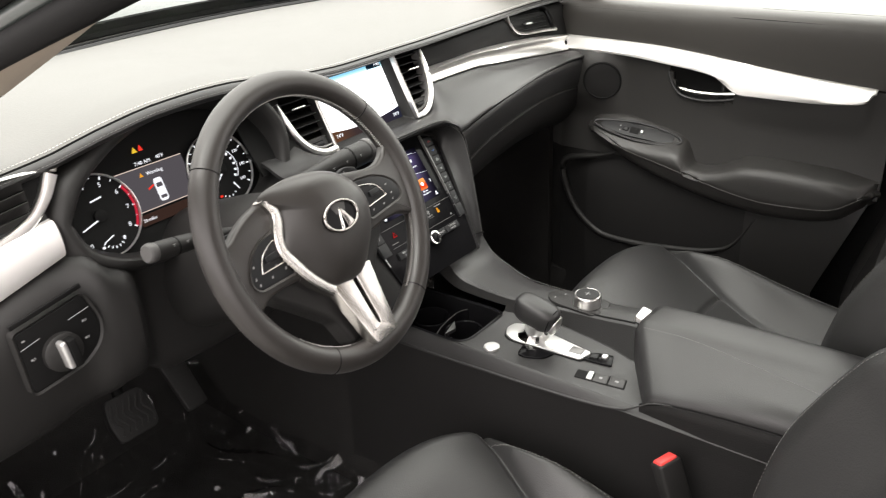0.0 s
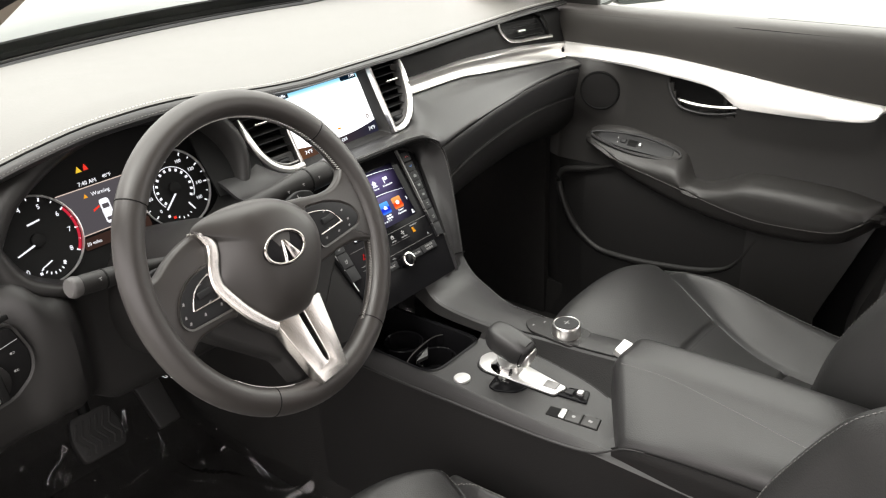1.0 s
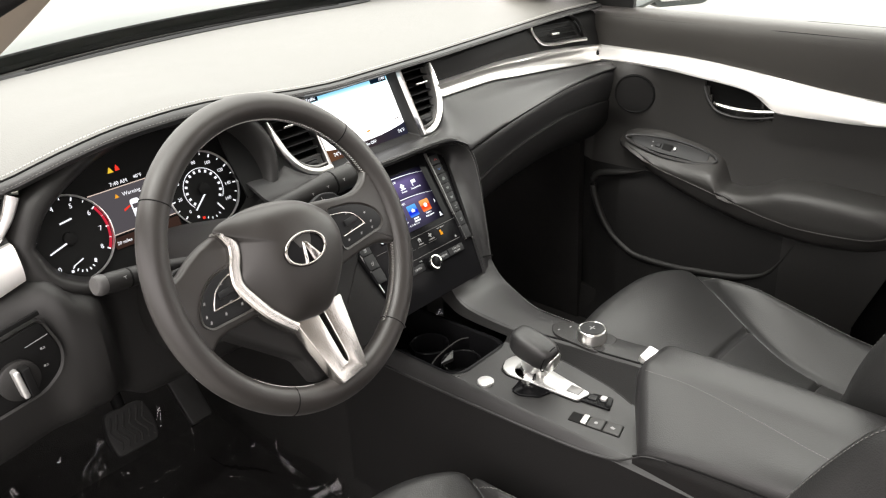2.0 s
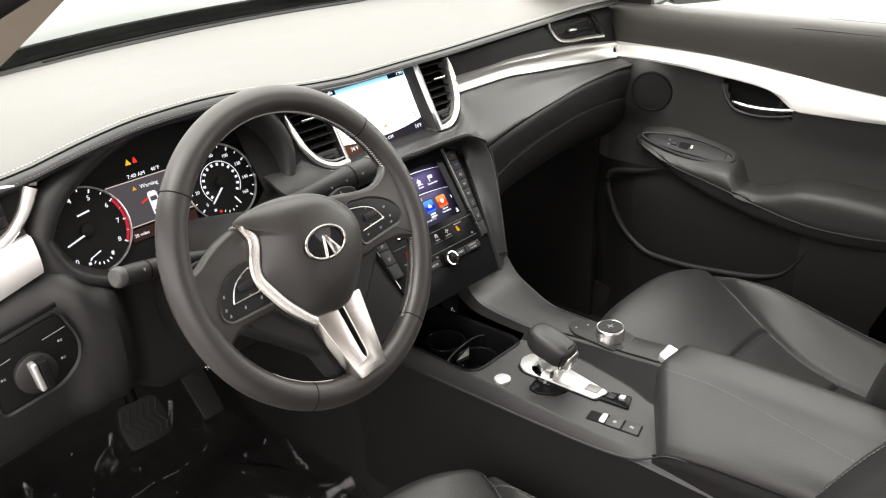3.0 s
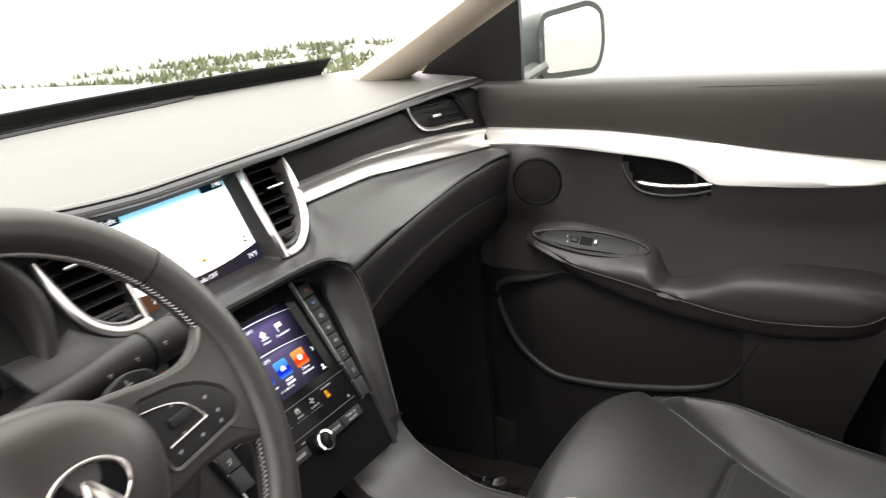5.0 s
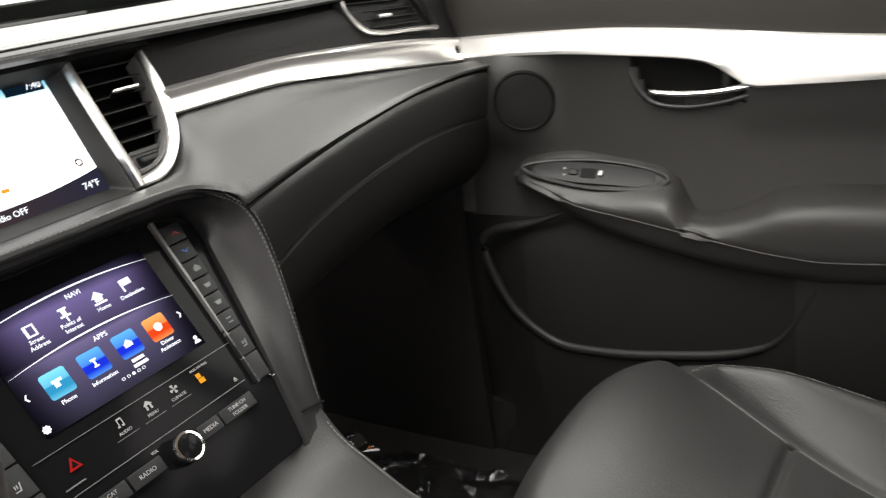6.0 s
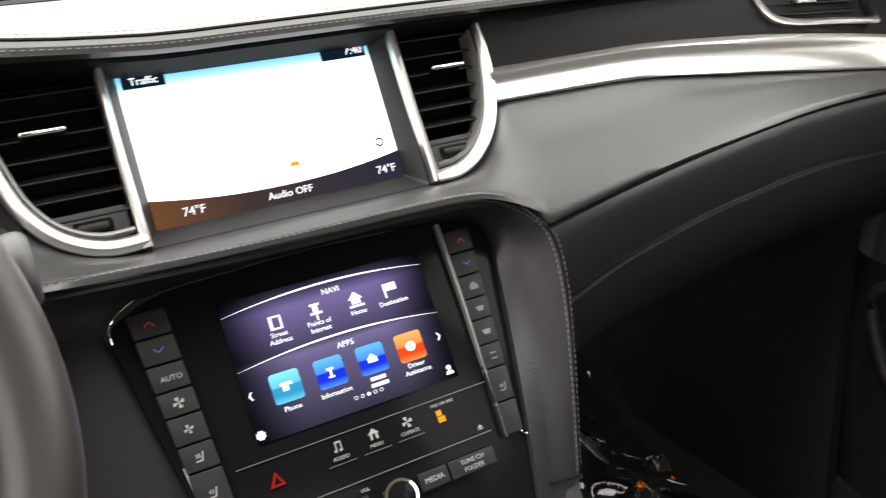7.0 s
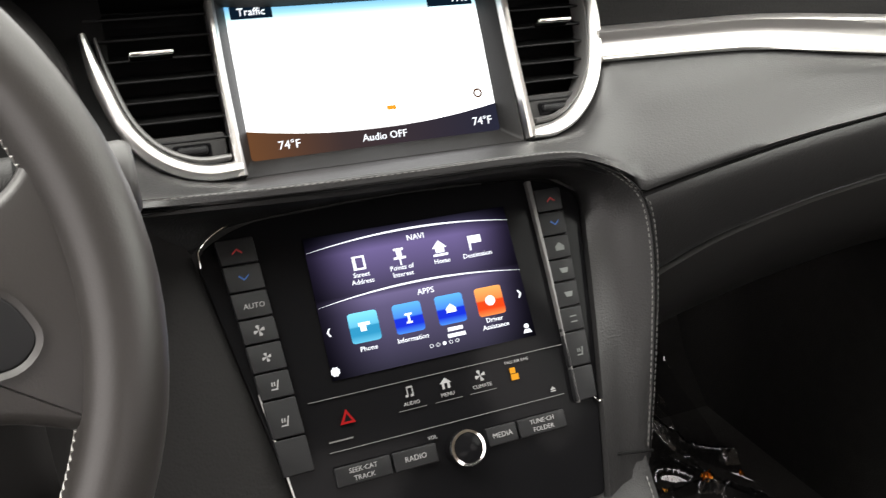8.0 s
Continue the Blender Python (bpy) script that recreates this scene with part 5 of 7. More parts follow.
glyph([[(-0.0042, -0.0034), (0.0042, -0.0034), (0.0, 0.0044)]], D @ pose(-0.0318, 0.0560, -0.001), glow("lamp_yellow", (1.0, 0.65, 0.05), 0.9), clu, "yellow_lamp")
glyph([[(-0.0032, -0.0034), (0.0032, -0.0034), (0.0022, 0.001), (0.0, 0.0048), (-0.0022, 0.001)]], D @ pose(-0.0218, 0.0565, -0.001), RED_GLOW, clu, "red_lamp")

# ---------------------------------------------------------------- steering wheel
wheel = thing("steering_wheel", (-0.383, -0.269, 0.68), "brown-black leather steering wheel with silver spoke trim", "steering wheel")
R0, RR = 0.1666, 0.0165
ring = [WHEEL @ Vector((R0 * math.cos(2 * math.pi * i / 96), R0 * math.sin(2 * math.pi * i / 96), 0.0)) for i in range(96)]
part("rim", tube(ring, RR, 20, closed=True, flat=0.95, up=WHEEL.col[2].xyz.normalized()), RIM, wheel, "leather-wrapped rim")
for a in (37.5, 141.5, 241.5, 305):
    c = Vector((R0 * math.cos(radians(a)), R0 * math.sin(radians(a)), 0))
    e = c.normalized()
    loop2 = [WHEEL @ (c + (e * math.cos(2 * math.pi * j / 24) + Vector((0, 0, 0.95)) * math.sin(2 * math.pi * j / 24)) * (RR / 1.05 - 0.0002)) for j in range(24)]
    part("rim_seam", tube(loop2, 0.0008, 6, closed=True), DARK, wheel)
for a0, a1 in ((14, 112), (-57, -18), (222, 252), (166, 174)):
    n = int(abs(a1 - a0) / 0.62)
    st = []
    for i in range(n + 1):
        a = radians(a0 + (a1 - a0) * i / n)
        st.append(WHEEL @ Vector(((R0 - 0.0153) * math.cos(a), (R0 - 0.0153) * math.sin(a), 0.0042 if i % 2 else -0.0004)))
    part("rim_stitching", tube(st, 0.00062, 5), RIM_THREAD, wheel, "grey baseball stitching")


def ccw(q):
    """The same outline running anticlockwise."""
    return q if sum(a[0] * b[1] - b[0] * a[1] for a, b in zip(q, q[1:] + q[:1])) > 0 else q[::-1]


# hub pad
HUB = [(-0.0590, 0.0360), (-0.0680, 0.0480), (-0.0800, 0.0545), (-0.0800, 0.0585), (-0.0700, 0.0620), (-0.0540, 0.0635), (-0.0300, 0.0635), (0.0, 0.0590), (0.0270, 0.0500), (0.0470, 0.0370), (0.0625, 0.0215), (0.0690, 0.0060), (0.0685, -0.012), (0.056, -0.037), (0.034, -0.062), (0.014, -0.077), (0.0, -0.079), (-0.014, -0.077), (-0.037, -0.070), (-0.056, -0.043), (-0.0725, -0.004), (-0.0620, 0.0240)]
hl = curve([(a, b, 0) for a, b in HUB] + [(HUB[0][0], HUB[0][1], 0)], 160)[:-1]
rings = []
for k, n in ((0.86, -0.020), (0.96, 0.005), (1.0, 0.0115), (0.985, 0.0160), (0.95, 0.0212), (0.88, 0.0270), (0.76, 0.0318), (0.60, 0.0350), (0.35, 0.0372), (0.12, 0.0378)):
    # the outline grows rounder towards the crown
    w = 1.0 if n < 0.0115 else k ** 2.5
    ring = []
    for p in hl:
        q = p * (k * (w + (1 - w) * 0.066 / p.length))
        f = min(1.0, max(0.0, (q.x + 0.078) / 0.062))
        f = 0.30 + 0.70 * f * f * (3 - 2 * f)
        ring.append(HUBM @ Vector((q.x, q.y, n if n < 0.0115 else 0.0115 + (n - 0.0115) * f)))
    rings.append(ring)
part("hub_pad", sheet(rings, wrap=True, caps=True), RIM, wheel, "smooth padded airbag cover", 60)
# emblem: oval ring with two converging bars
E0 = HUBM @ pose(-0.002, -0.001, 0.0385, -2, 0, -4)
# Darker copy of the chrome puts the emblem's dim reflections into the colour.
DIMCHROME = material("dimmed_chrome", (0.42, 0.40, 0.38), 0.14, metal=1.0, vary=0.06, patch=60)
oval = [E0 @ Vector((0.0275 * math.cos(2 * math.pi * i / 48), 0.0172 * math.sin(2 * math.pi * i / 48), 0.0006)) for i in range(48)]
em = part("emblem", slab([(0.0275 * math.cos(2 * math.pi * i / 40), 0.0172 * math.sin(2 * math.pi * i / 40)) for i in range(40)], -0.006, -0.0006, 0.0, E0), GLOSS, wheel, "oval emblem in chrome darkened for its dim reflections")
part("emblem_ring", tube(oval, 0.0020, 10, closed=True, up=WHEEL.col[2].xyz.normalized()), DIMCHROME, em)
for q, mt_ in (([(-0.0085, -0.0155), (-0.0035, -0.0165), (0.0000, 0.0045), (-0.0020, 0.0090)], CHROME), ([(0.0035, -0.0165), (0.0165, -0.0120), (0.0035, 0.0065), (-0.0010, 0.0090), (0.0000, 0.0030)], DIMCHROME)):
    part("emblem_bar", slab(ccw(q), -0.0006, 0.0022, 0.0008, E0), mt_, em)

# spokes, each flaring into the rim
SPOKES = {-1: [(0.050, 0.054), (0.0826, 0.0525), (0.1003, 0.0485), (0.1179, 0.0415), (0.1330, 0.0330), (0.1440, 0.0310), (0.150, 0.040), (0.157, 0.040), (0.159, -0.03), (0.152, -0.064), (0.138, -0.053), (0.121, -0.0425), (0.09, -0.0425), (0.055, -0.047)],
          1: [(0.040, 0.040), (0.0654, 0.0355), (0.092, 0.0290), (0.112, 0.025), (0.132, 0.025), (0.150, 0.034), (0.159, 0.052), (0.172, 0.046), (0.175, -0.03), (0.168, -0.068), (0.152, -0.056), (0.128, -0.0455), (0.095, -0.0435), (0.055, -0.047)]}
PODS = {-1: [(0.0745, 0.0190), (0.100, 0.0160), (0.117, 0.0075), (0.130, -0.0077), (0.1336, -0.0215), (0.1268, -0.0300), (0.0700, -0.0335)],
        1: [(0.0720, 0.0205), (0.105, 0.0150), (0.125, 0.0065), (0.141, -0.0060), (0.1465, -0.0205), (0.1390, -0.0285), (0.0740, -0.0310)]}
for s in (-1, 1):
    q = ccw([(s * a, b) for a, b in SPOKES[s]])
    part("spoke", slab(rounded(q, 0.010, 5), -0.005, 0.0065, 0.005, HUBM), RIM, wheel, "smooth side spoke", 60)
    q = ccw([(s * a, b) for a, b in PODS[s]])
    part("pod_rim", hoop(inset(rounded(q, 0.006), -0.0024), rounded(q, 0.006), 0.003, 0.0088, HUBM, lip=0.0012), RIM, wheel, "raised edge round the switch pod")
    pod = part("control_pod", slab(rounded(q, 0.006), 0.002, 0.0080, 0.0010, HUBM), BUTTON, wheel, "black switch pod with silver lines")
    line = curve([HUBM @ Vector((s * a, b, 0.0086)) for a, b in ((0.0725, 0.0135), (0.093, 0.0085), (0.106, 0.0015), (0.113, -0.008), (0.1165, -0.0150))], 16)
    part("pod_line", tube(line, 0.0008, 6), WHEEL_SATIN, pod, "silver line on the switch pod")
    part("pod_line", tube([HUBM @ Vector((s * 0.1165, -0.0150, 0.0086)), HUBM @ Vector((s * 0.0785, -0.0165, 0.0086))], 0.0012, 6), WHEEL_SATIN, pod, "silver line on the switch pod")
    part("pod_key", slab(rounded(rect(0.0195, 0.0075, s * 0.0965, -0.0040), 0.002), 0.007, 0.0115, 0.001, HUBM), BUTTON, pod, "raised grey toggle")
    for a, b in ((0.0965, 0.0060), (0.0945, -0.0128)):
        glyph([ccw([(-0.0016, -0.001), (0.0016, -0.001), (0.0, 0.0014 if b > 0 else -0.0030)])], HUBM @ pose(s * a, b, 0.0082), INK, pod, "key_sign", 0.0003)
    for a, b in ((0.1235, -0.0040), (0.1275, -0.0170), (0.1255, -0.0245), (0.1060, -0.0240), (0.0840, -0.0235)):
        glyph([rect(0.0030, 0.0008), rect(0.0008, 0.0026), rect(0.0018, 0.0008, 0.0008, 0.0012)], HUBM @ pose(s * a, b, 0.0082, 0, 0, -20 * s), INK, pod, "key_sign", 0.0003)
# silver limb running down beside the hub on the driver's outer side
p = [(-0.0790, 0.0548), (-0.0700, 0.0475), (-0.0655, 0.0380), (-0.0680, 0.0270), (-0.0765, 0.0110), (-0.0800, -0.003), (-0.0770, -0.0150), (-0.0605, -0.0470), (-0.0370, -0.0765)]
part("spoke_trim", flat_band(p, (0.0025, 0.0140, 0.0125), 0.0, 0.0150, HUBM), WHEEL_SATIN, wheel, "satin silver spoke trim", 30)
# lower web and the forked silver spoke leaning towards the driver
q = rounded([(-0.112, -0.036), (-0.098, -0.057), (-0.072, -0.081), (-0.036, -0.116), (-0.026, -0.152), (0.026, -0.152), (0.036, -0.116), (0.072, -0.081), (0.098, -0.057), (0.112, -0.036)], 0.006)
part("lower_spoke", slab(q, -0.034, -0.008, 0.006, HUBM), PLASTIC, wheel, "dark web behind the lower spoke", 60)
FORK = HUBM @ pose(0, -0.076, 0.0035, -7)
LEGS = rounded([(-0.0205, -0.0845), (0.0205, -0.0845), (0.0235, -0.071), (0.0365, 0.004), (0.0042, 0.004), (0.0032, -0.060), (0.0016, -0.0655), (-0.0016, -0.0655), (-0.0032, -0.060), (-0.0042, 0.004), (-0.0365, 0.004), (-0.0235, -0.071)], 0.0025, 3)
part("spoke_trim", slab(LEGS, -0.008, 0.0085, 0.0012, FORK), WHEEL_SATIN, wheel, "forked satin silver lower spoke", 30)
part("fork_slot", slab(rect(0.012, 0.066, 0, -0.030), -0.008, 0.0, 0.0, FORK), DARK, wheel, "dark slot between the silver legs")

# Paler than the stalks: light caught on their ends is put into this colour.
CAP = material("glint_grey_cap", (0.055, 0.054, 0.053), 0.45, vary=0.05)
# column shroud and stalks
rings = []
for z, rx, ry in ((-0.03, 0.050, 0.046), (-0.06, 0.058, 0.060), (-0.12, 0.062, 0.072), (-0.20, 0.066, 0.080), (-0.28, 0.07, 0.085)):
    rings.append([WHEEL @ Vector((rx * math.cos(2 * math.pi * j / 40), -0.012 + ry * math.sin(2 * math.pi * j / 40), z)) for j in range(40)])
colm = thing("steering_column", (-0.383, -0.15, 0.62), "black steering column shroud with two stalks", "steering column")
part("shroud", sheet(rings, wrap=True, caps=True), PLASTIC, colm, "black plastic column shroud")
for pts, lab in (([(-0.435, -0.165, 0.655), (-0.49, -0.172, 0.668), (-0.53, -0.178, 0.676), (-0.562, -0.182, 0.682)], "black turn signal stalk, its end coloured paler for caught light"), ([(-0.335, -0.140, 0.668), (-0.275, -0.158, 0.677), (-0.230, -0.160, 0.681), (-0.176, -0.160, 0.683)], "black wiper stalk with printed signs")):
    c = curve(pts, 20)
    rs = 0.0112 if pts[0][0] < -0.4 else 0.0172
    st = part("stalk", tube(c, rs, 14, taper=[0.55 + 0.45 * min(1, i / 13) if i < 18 else 0.92 - 0.12 * (i - 18) for i in range(20)]), PLASTIC, colm, lab)
    d = (c[-1] - c[-3]).normalized()
    part("stalk_ring", tube([c[14] - d * 0.001, c[14], c[14] + d * 0.001], rs * 1.03, 16), DARK, st)
    part("stalk_end", tube(curve([c[-1] - d * 0.006, c[-1] + d * 0.003, c[-1] + d * 0.006], 8), rs, 16, taper=[0.9, 1.0, 1.03, 1.04, 1.04, 1.02, 0.96, 0.82]), CAP, st)
    for i in range(3):
        glyph([rect(0.0036, 0.0007, 0, 0.0010), rect(0.0007, 0.0026, 0, -0.0006)], plane_pose(c[9 + 3 * i] + Vector((0, -rs, 0.006)), 25), INK, st, "stalk_sign", 0.0003)

for s in (-1, 1):
    q = ccw([(s * a, b) for a, b in ((0.070, 0.004), (0.124, 0.008), (0.134, 0.014), (0.131, 0.030), (0.110, 0.037), (0.086, 0.032))])
    pd = part("shift_paddle", slab(rounded(q, 0.008), -0.040, -0.033, 0.002, HUBM), BUTTON, colm, "dark shift paddle behind the wheel")
    glyph([rect(0.008, 0.0012)] + ([rect(0.0012, 0.008)] if s > 0 else []), HUBM @ pose(s * 0.106, 0.028, -0.0328), INK, pd, "paddle_sign", 0.0003)

# Near-black filler sheet added where the gap beside the dials lies in shadow.
rows = []
for i in range(9):
    x = -0.262 + 0.090 * i / 8
    rows.append(curve([(x, 0.05, 0.765), (x, 0.032, 0.74), (x, 0.012, 0.70), (x, -0.012, 0.665), (x, -0.026, 0.645)], 10))
part("hood_side", sheet(rows, thick=0.004), DARK, dash, "near-black filler over the shadowed gap between dials and centre vent")

# ---------------------------------------------------------------- centre console
con = thing("centre_console", (0, -0.35, 0.2), "black leather-topped centre console between the seats", "console")
LEDGE = 0.346
RIDGE = [(-0.62, 0.386), (-0.50, 0.382), (-0.42, 0.374), (-0.34, 0.371), (-0.27, 0.371), (-0.21, 0.374), (-0.175, 0.379), (-0.155, 0.388), (-0.137, 0.408), (-0.12, 0.435)]


FOOT_X = [(-0.62, -0.042), (-0.521, -0.0033), (-0.464, 0.018), (-0.411, 0.028), (-0.366, 0.034), (-0.31, 0.030), (-0.26, 0.022), (-0.10, 0.018)]
EDGE_X = [(-0.62, 0.050), (-0.49, 0.053), (-0.381, 0.054), (-0.297, 0.042), (-0.26, 0.038), (-0.10, 0.035)]


def wing(y):
    """How far the ridge spreads to meet the foot of the stack."""
    k = min(1.0, max(0.0, (y + 0.28) / 0.13))
    return 0.034 * k * k * (3 - 2 * k)


BEAD_Z = [(-0.62, 0.373), (-0.59, 0.366), (-0.572, 0.354), (-0.548, 0.341), (-0.50, 0.333), (-0.41, 0.326), (-0.31, 0.321), (-0.2, 0.316), (0.0, 0.312)]


def section(y):
    r, w, f, e = along(RIDGE, y), wing(y), along(FOOT_X, y), along(EDGE_X, y)
    b = min(0.3385, along(BEAD_Z, y) - 0.001)
    return [(-0.118, -0.07), (-0.116, 0.10), (-0.1135, 0.25), (-0.1115, b), (-0.1085, max(0.336, b + 0.002)), (-0.1035, 0.3435), (-0.0995, LEDGE), (min(-0.05, f - 0.03), LEDGE), (f - 0.010, LEDGE), (f, LEDGE + 0.003),
            (f + 0.40 * (e - f), LEDGE + 0.44 * (r - LEDGE)), (e - 0.0035, r - 0.0035), (e, r), (0.075, r + 0.002), (0.105 + w, r - 0.001), (0.117 + w, r - 0.008), (0.123 + w, r - 0.03), (0.126 + w, 0.28), (0.130 + w * 0.5, 0.10), (0.132, -0.07)]


YS = [0.0, -0.05, -0.08, -0.10, -0.12, -0.13, -0.14, -0.15, -0.16, -0.17, -0.18, -0.20, -0.22, -0.24, -0.262, -0.27, -0.29, -0.31, -0.33, -0.35, -0.37, -0.39, -0.41, -0.43, -0.45, -0.47, -0.49, -0.51, -0.53, -0.55, -0.58, -0.62, -0.70, -0.80, -0.90, -0.99]
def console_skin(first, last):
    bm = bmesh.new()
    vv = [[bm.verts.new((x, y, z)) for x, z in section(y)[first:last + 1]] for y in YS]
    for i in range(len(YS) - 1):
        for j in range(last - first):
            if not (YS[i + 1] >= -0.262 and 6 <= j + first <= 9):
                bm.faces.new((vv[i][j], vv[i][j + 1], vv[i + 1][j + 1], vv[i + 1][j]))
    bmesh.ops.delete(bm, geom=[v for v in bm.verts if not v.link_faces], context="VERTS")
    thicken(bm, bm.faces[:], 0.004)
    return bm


part("console_body", console_skin(11, 19), LEATHER, con, "black soft-touch console body", 32)
part("console_ledge", console_skin(3, 9), LEATHER, con, "black soft-touch ledge round the gear selector", 32)
# Wall takes the darker side trim, so its shade sits in the colour.
part("console_wall", console_skin(9, 11), SIDE, con, "console wall beside the ledge, coloured darker for its shade", 50)
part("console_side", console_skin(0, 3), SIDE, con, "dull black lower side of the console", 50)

rows = []
for y in (-0.10, 0.05, 0.3, 0.7):
    rows.append(curve([(-0.12, y, -0.08), (-0.112, y, 0.12), (-0.095, y, 0.27), (0.0, y, 0.285), (0.10, y, 0.27), (0.125, y, 0.12), (0.132, y, -0.08)], 18))
part("tunnel", sheet(rows, thick=0.005), CARPET, con, "carpeted tunnel under the dashboard")

# sunk tray with two cup wells
HOLE = rounded([(-0.0995, -0.262), (0.016, -0.262), (0.022, -0.24), (0.018, -0.12), (0.016, 0.0), (-0.0995, 0.0)], [0.030, 0.03, 0.01, 0.01, 0.01, 0.01], 5)
H0 = pose(0, 0, LEDGE)
rings = [[H0 @ Vector((p.x, p.y, d)) for p in inset(HOLE, k)] for k, d in ((-0.004, 0.0015), (0.0, 0.002), (0.003, 0.0), (0.006, -0.03), (0.008, -0.052))]
bm = sheet(rings, wrap=True)
bm.verts.ensure_lookup_table()
bm.faces.new(bm.verts[-len(HOLE):])
part("tray", bm, GLOSS, con, "sunk black tray for cups")
arc = [p for p in HOLE if p.x < -0.068 and p.y < -0.23]
part("tray_corner", slab(ccw([(p.x, p.y) for p in arc] + [(-0.0695, -0.2640), (-0.1005, -0.2640), (-0.1005, -0.2320)][:: 1 if arc[0].x < arc[-1].x else -1]), -0.004, 0.0004, 0.0, H0), LEATHER, con)
for cx, cy in ((-0.043, -0.2235), (-0.036, -0.146)):
    cup = [(0.034, -0.050), (0.034, -0.016), (0.0325, -0.0145), (0.031, -0.016), (0.029, -0.048), (0.0, -0.048)]
    part("cup_well", lathe(cup, pose(cx, cy, LEDGE), 36), GLOSS, con, "round cup well with a thin rim")
DIV = curve([(-0.0925, -0.1990, 0), (-0.074, -0.1910, 0), (-0.054, -0.1858, 0), (-0.014, -0.1812, 0), (0.004, -0.1835, 0), (0.0135, -0.1900, 0)], 24)
bm = sheet([[p + Vector((0, 0.0016, LEDGE - 0.050)), p + Vector((0, 0.0012, LEDGE - 0.0125)), p + Vector((0, -0.0012, LEDGE - 0.0125)), p + Vector((0, -0.0016, LEDGE - 0.050))] for p in DIV])
dv = part("cup_divider", bm, GLOSS, con, "curved black divider between the cup wells")
part("divider_edge", tube([p + Vector((0, 0, LEDGE - 0.0122)) for p in DIV], 0.0010, 6), KEYGREY, dv)
part("cup_finger", slab(ccw([(-0.0720, -0.2035), (-0.0470, -0.2080), (-0.0280, -0.1915)]), -0.020, -0.014, 0.001, H0), KEYGREY, con, "sloping grey finger in the cup well")
for x, y in ((-0.0090, -0.2200), (-0.0730, -0.2180)):
    part("cup_finger", brick(0.0030, 0.0085, 0.018, pose(x, y, LEDGE - 0.026, 0, 0, -35), 0.001), KEYGREY, con)
for x in (-0.06, -0.02):
    part("socket", lathe([(0.012, 0), (0.012, 0.006), (0.009, 0.008), (0.0, 0.008)], pose(x, -0.105, LEDGE - 0.046, 30), 24), PLASTIC, con, "round socket cover")
BEAD = [(-0.1122 + 0.0055 * min(1.0, max(0.0, (-0.50 - y) / 0.12)), y, z) for y, z in BEAD_Z[::-1]]
part("side_bead", tube(curve(BEAD, 70), 0.0020, 8, taper=[min(1.0, (69 - i) / 12 + 0.2) for i in range(70)]), LEATHER, con, "raised bead along the console side")
ridge_line = [(along(EDGE_X, y) + 0.001, y, along(RIDGE, y) + 0.0006) for y in YS if -0.50 < y < -0.27]
part("ridge_seam", tube(ridge_line, 0.0017, 6), DARK, con)
part("foot_seam", tube([(along(FOOT_X, y) - 0.001, y, LEDGE + 0.0022) for y in YS if -0.53 < y < -0.27], 0.0009, 6), DARK, con)
part("stitching", sewn([(0.1105 + wing(y), y, along(RIDGE, y) - 0.0012) for y in YS if -0.36 < y < -0.13], 0.0046, 0.0032, 0.0004), THREAD, con, "grey stitching along the console edge")
# lower rear wall of the stack above the tray
part("stack_throat", brick(0.22, 0.02, 0.26, pose(0.0, 0.010, 0.325)), DARK, con)

part("start_button", lathe([(0.0130, 0.0), (0.0130, 0.003), (0.0118, 0.0042), (0.0, 0.0046)], pose(-0.0835, -0.3075, LEDGE), 32), SILVER, con, "round bright silver button")


def plate(name, pts, r, h, mat, label="", z=LEDGE, bevel=0.001, parent=None):
    area = sum(a[0] * b[1] - b[0] * a[1] for a, b in zip(pts, pts[1:] + pts[:1]))
    return part(name, slab(rounded(pts if area > 0 else pts[::-1], r), -0.003, h, bevel, pose(0, 0, z)), mat, parent or con, label)


# park brake switch and hold key
plate("brake_recess", [(-0.083, -0.456), (-0.062, -0.452), (-0.058, -0.478), (-0.079, -0.482)], 0.002, 0.0012, DARK)
plate("brake_lever", [(-0.079, -0.474), (-0.060, -0.470), (-0.058, -0.478), (-0.078, -0.483)], 0.002, 0.0035, SILVER, "silver park brake lever")
plate("key_recess", [(-0.080, -0.481), (-0.0565, -0.476), (-0.0475, -0.527), (-0.0730, -0.534)], 0.003, 0.0010, DARK, "dark joint round the console keys")
plate("brake_key", [(-0.078, -0.484), (-0.057, -0.479), (-0.053, -0.501), (-0.075, -0.506)], 0.002, 0.0018, KEYGREY)
plate("hold_key", [(-0.0745, -0.508), (-0.0525, -0.503), (-0.049, -0.526), (-0.0715, -0.532)], 0.002, 0.0018, KEYGREY)
glyph([[(0.0028 * math.cos(a * 0.785), 0.0028 * math.sin(a * 0.785)) for a in range(8)]], pose(-0.066, -0.4925, LEDGE + 0.0018, 0, 0, -100), INK, con, "key_sign", 0.0003)
glyph([rect(0.006, 0.004)], pose(-0.062, -0.517, LEDGE + 0.0018, 0, 0, -100), INK, con, "key_sign", 0.0003)

# drive mode dial on the ridge
part("dial_plate", slab(rounded([(0.050, -0.425), (0.108, -0.425), (0.104, -0.335), (0.080, -0.312), (0.054, -0.335)], 0.018), -0.002, 0.002, 0.001, pose(0, 0, 0.3735)), PLASTIC, con, "dark plate under the mode dial")
md = part("mode_dial", lathe([(0.0225, 0.0), (0.0225, 0.0175), (0.0215, 0.0200), (0.0205, 0.0206), (0.0198, 0.0200), (0.0, 0.0198)], pose(0.078, -0.392, 0.3745), 40), SATIN, con, "brushed silver mode dial with a dark top")
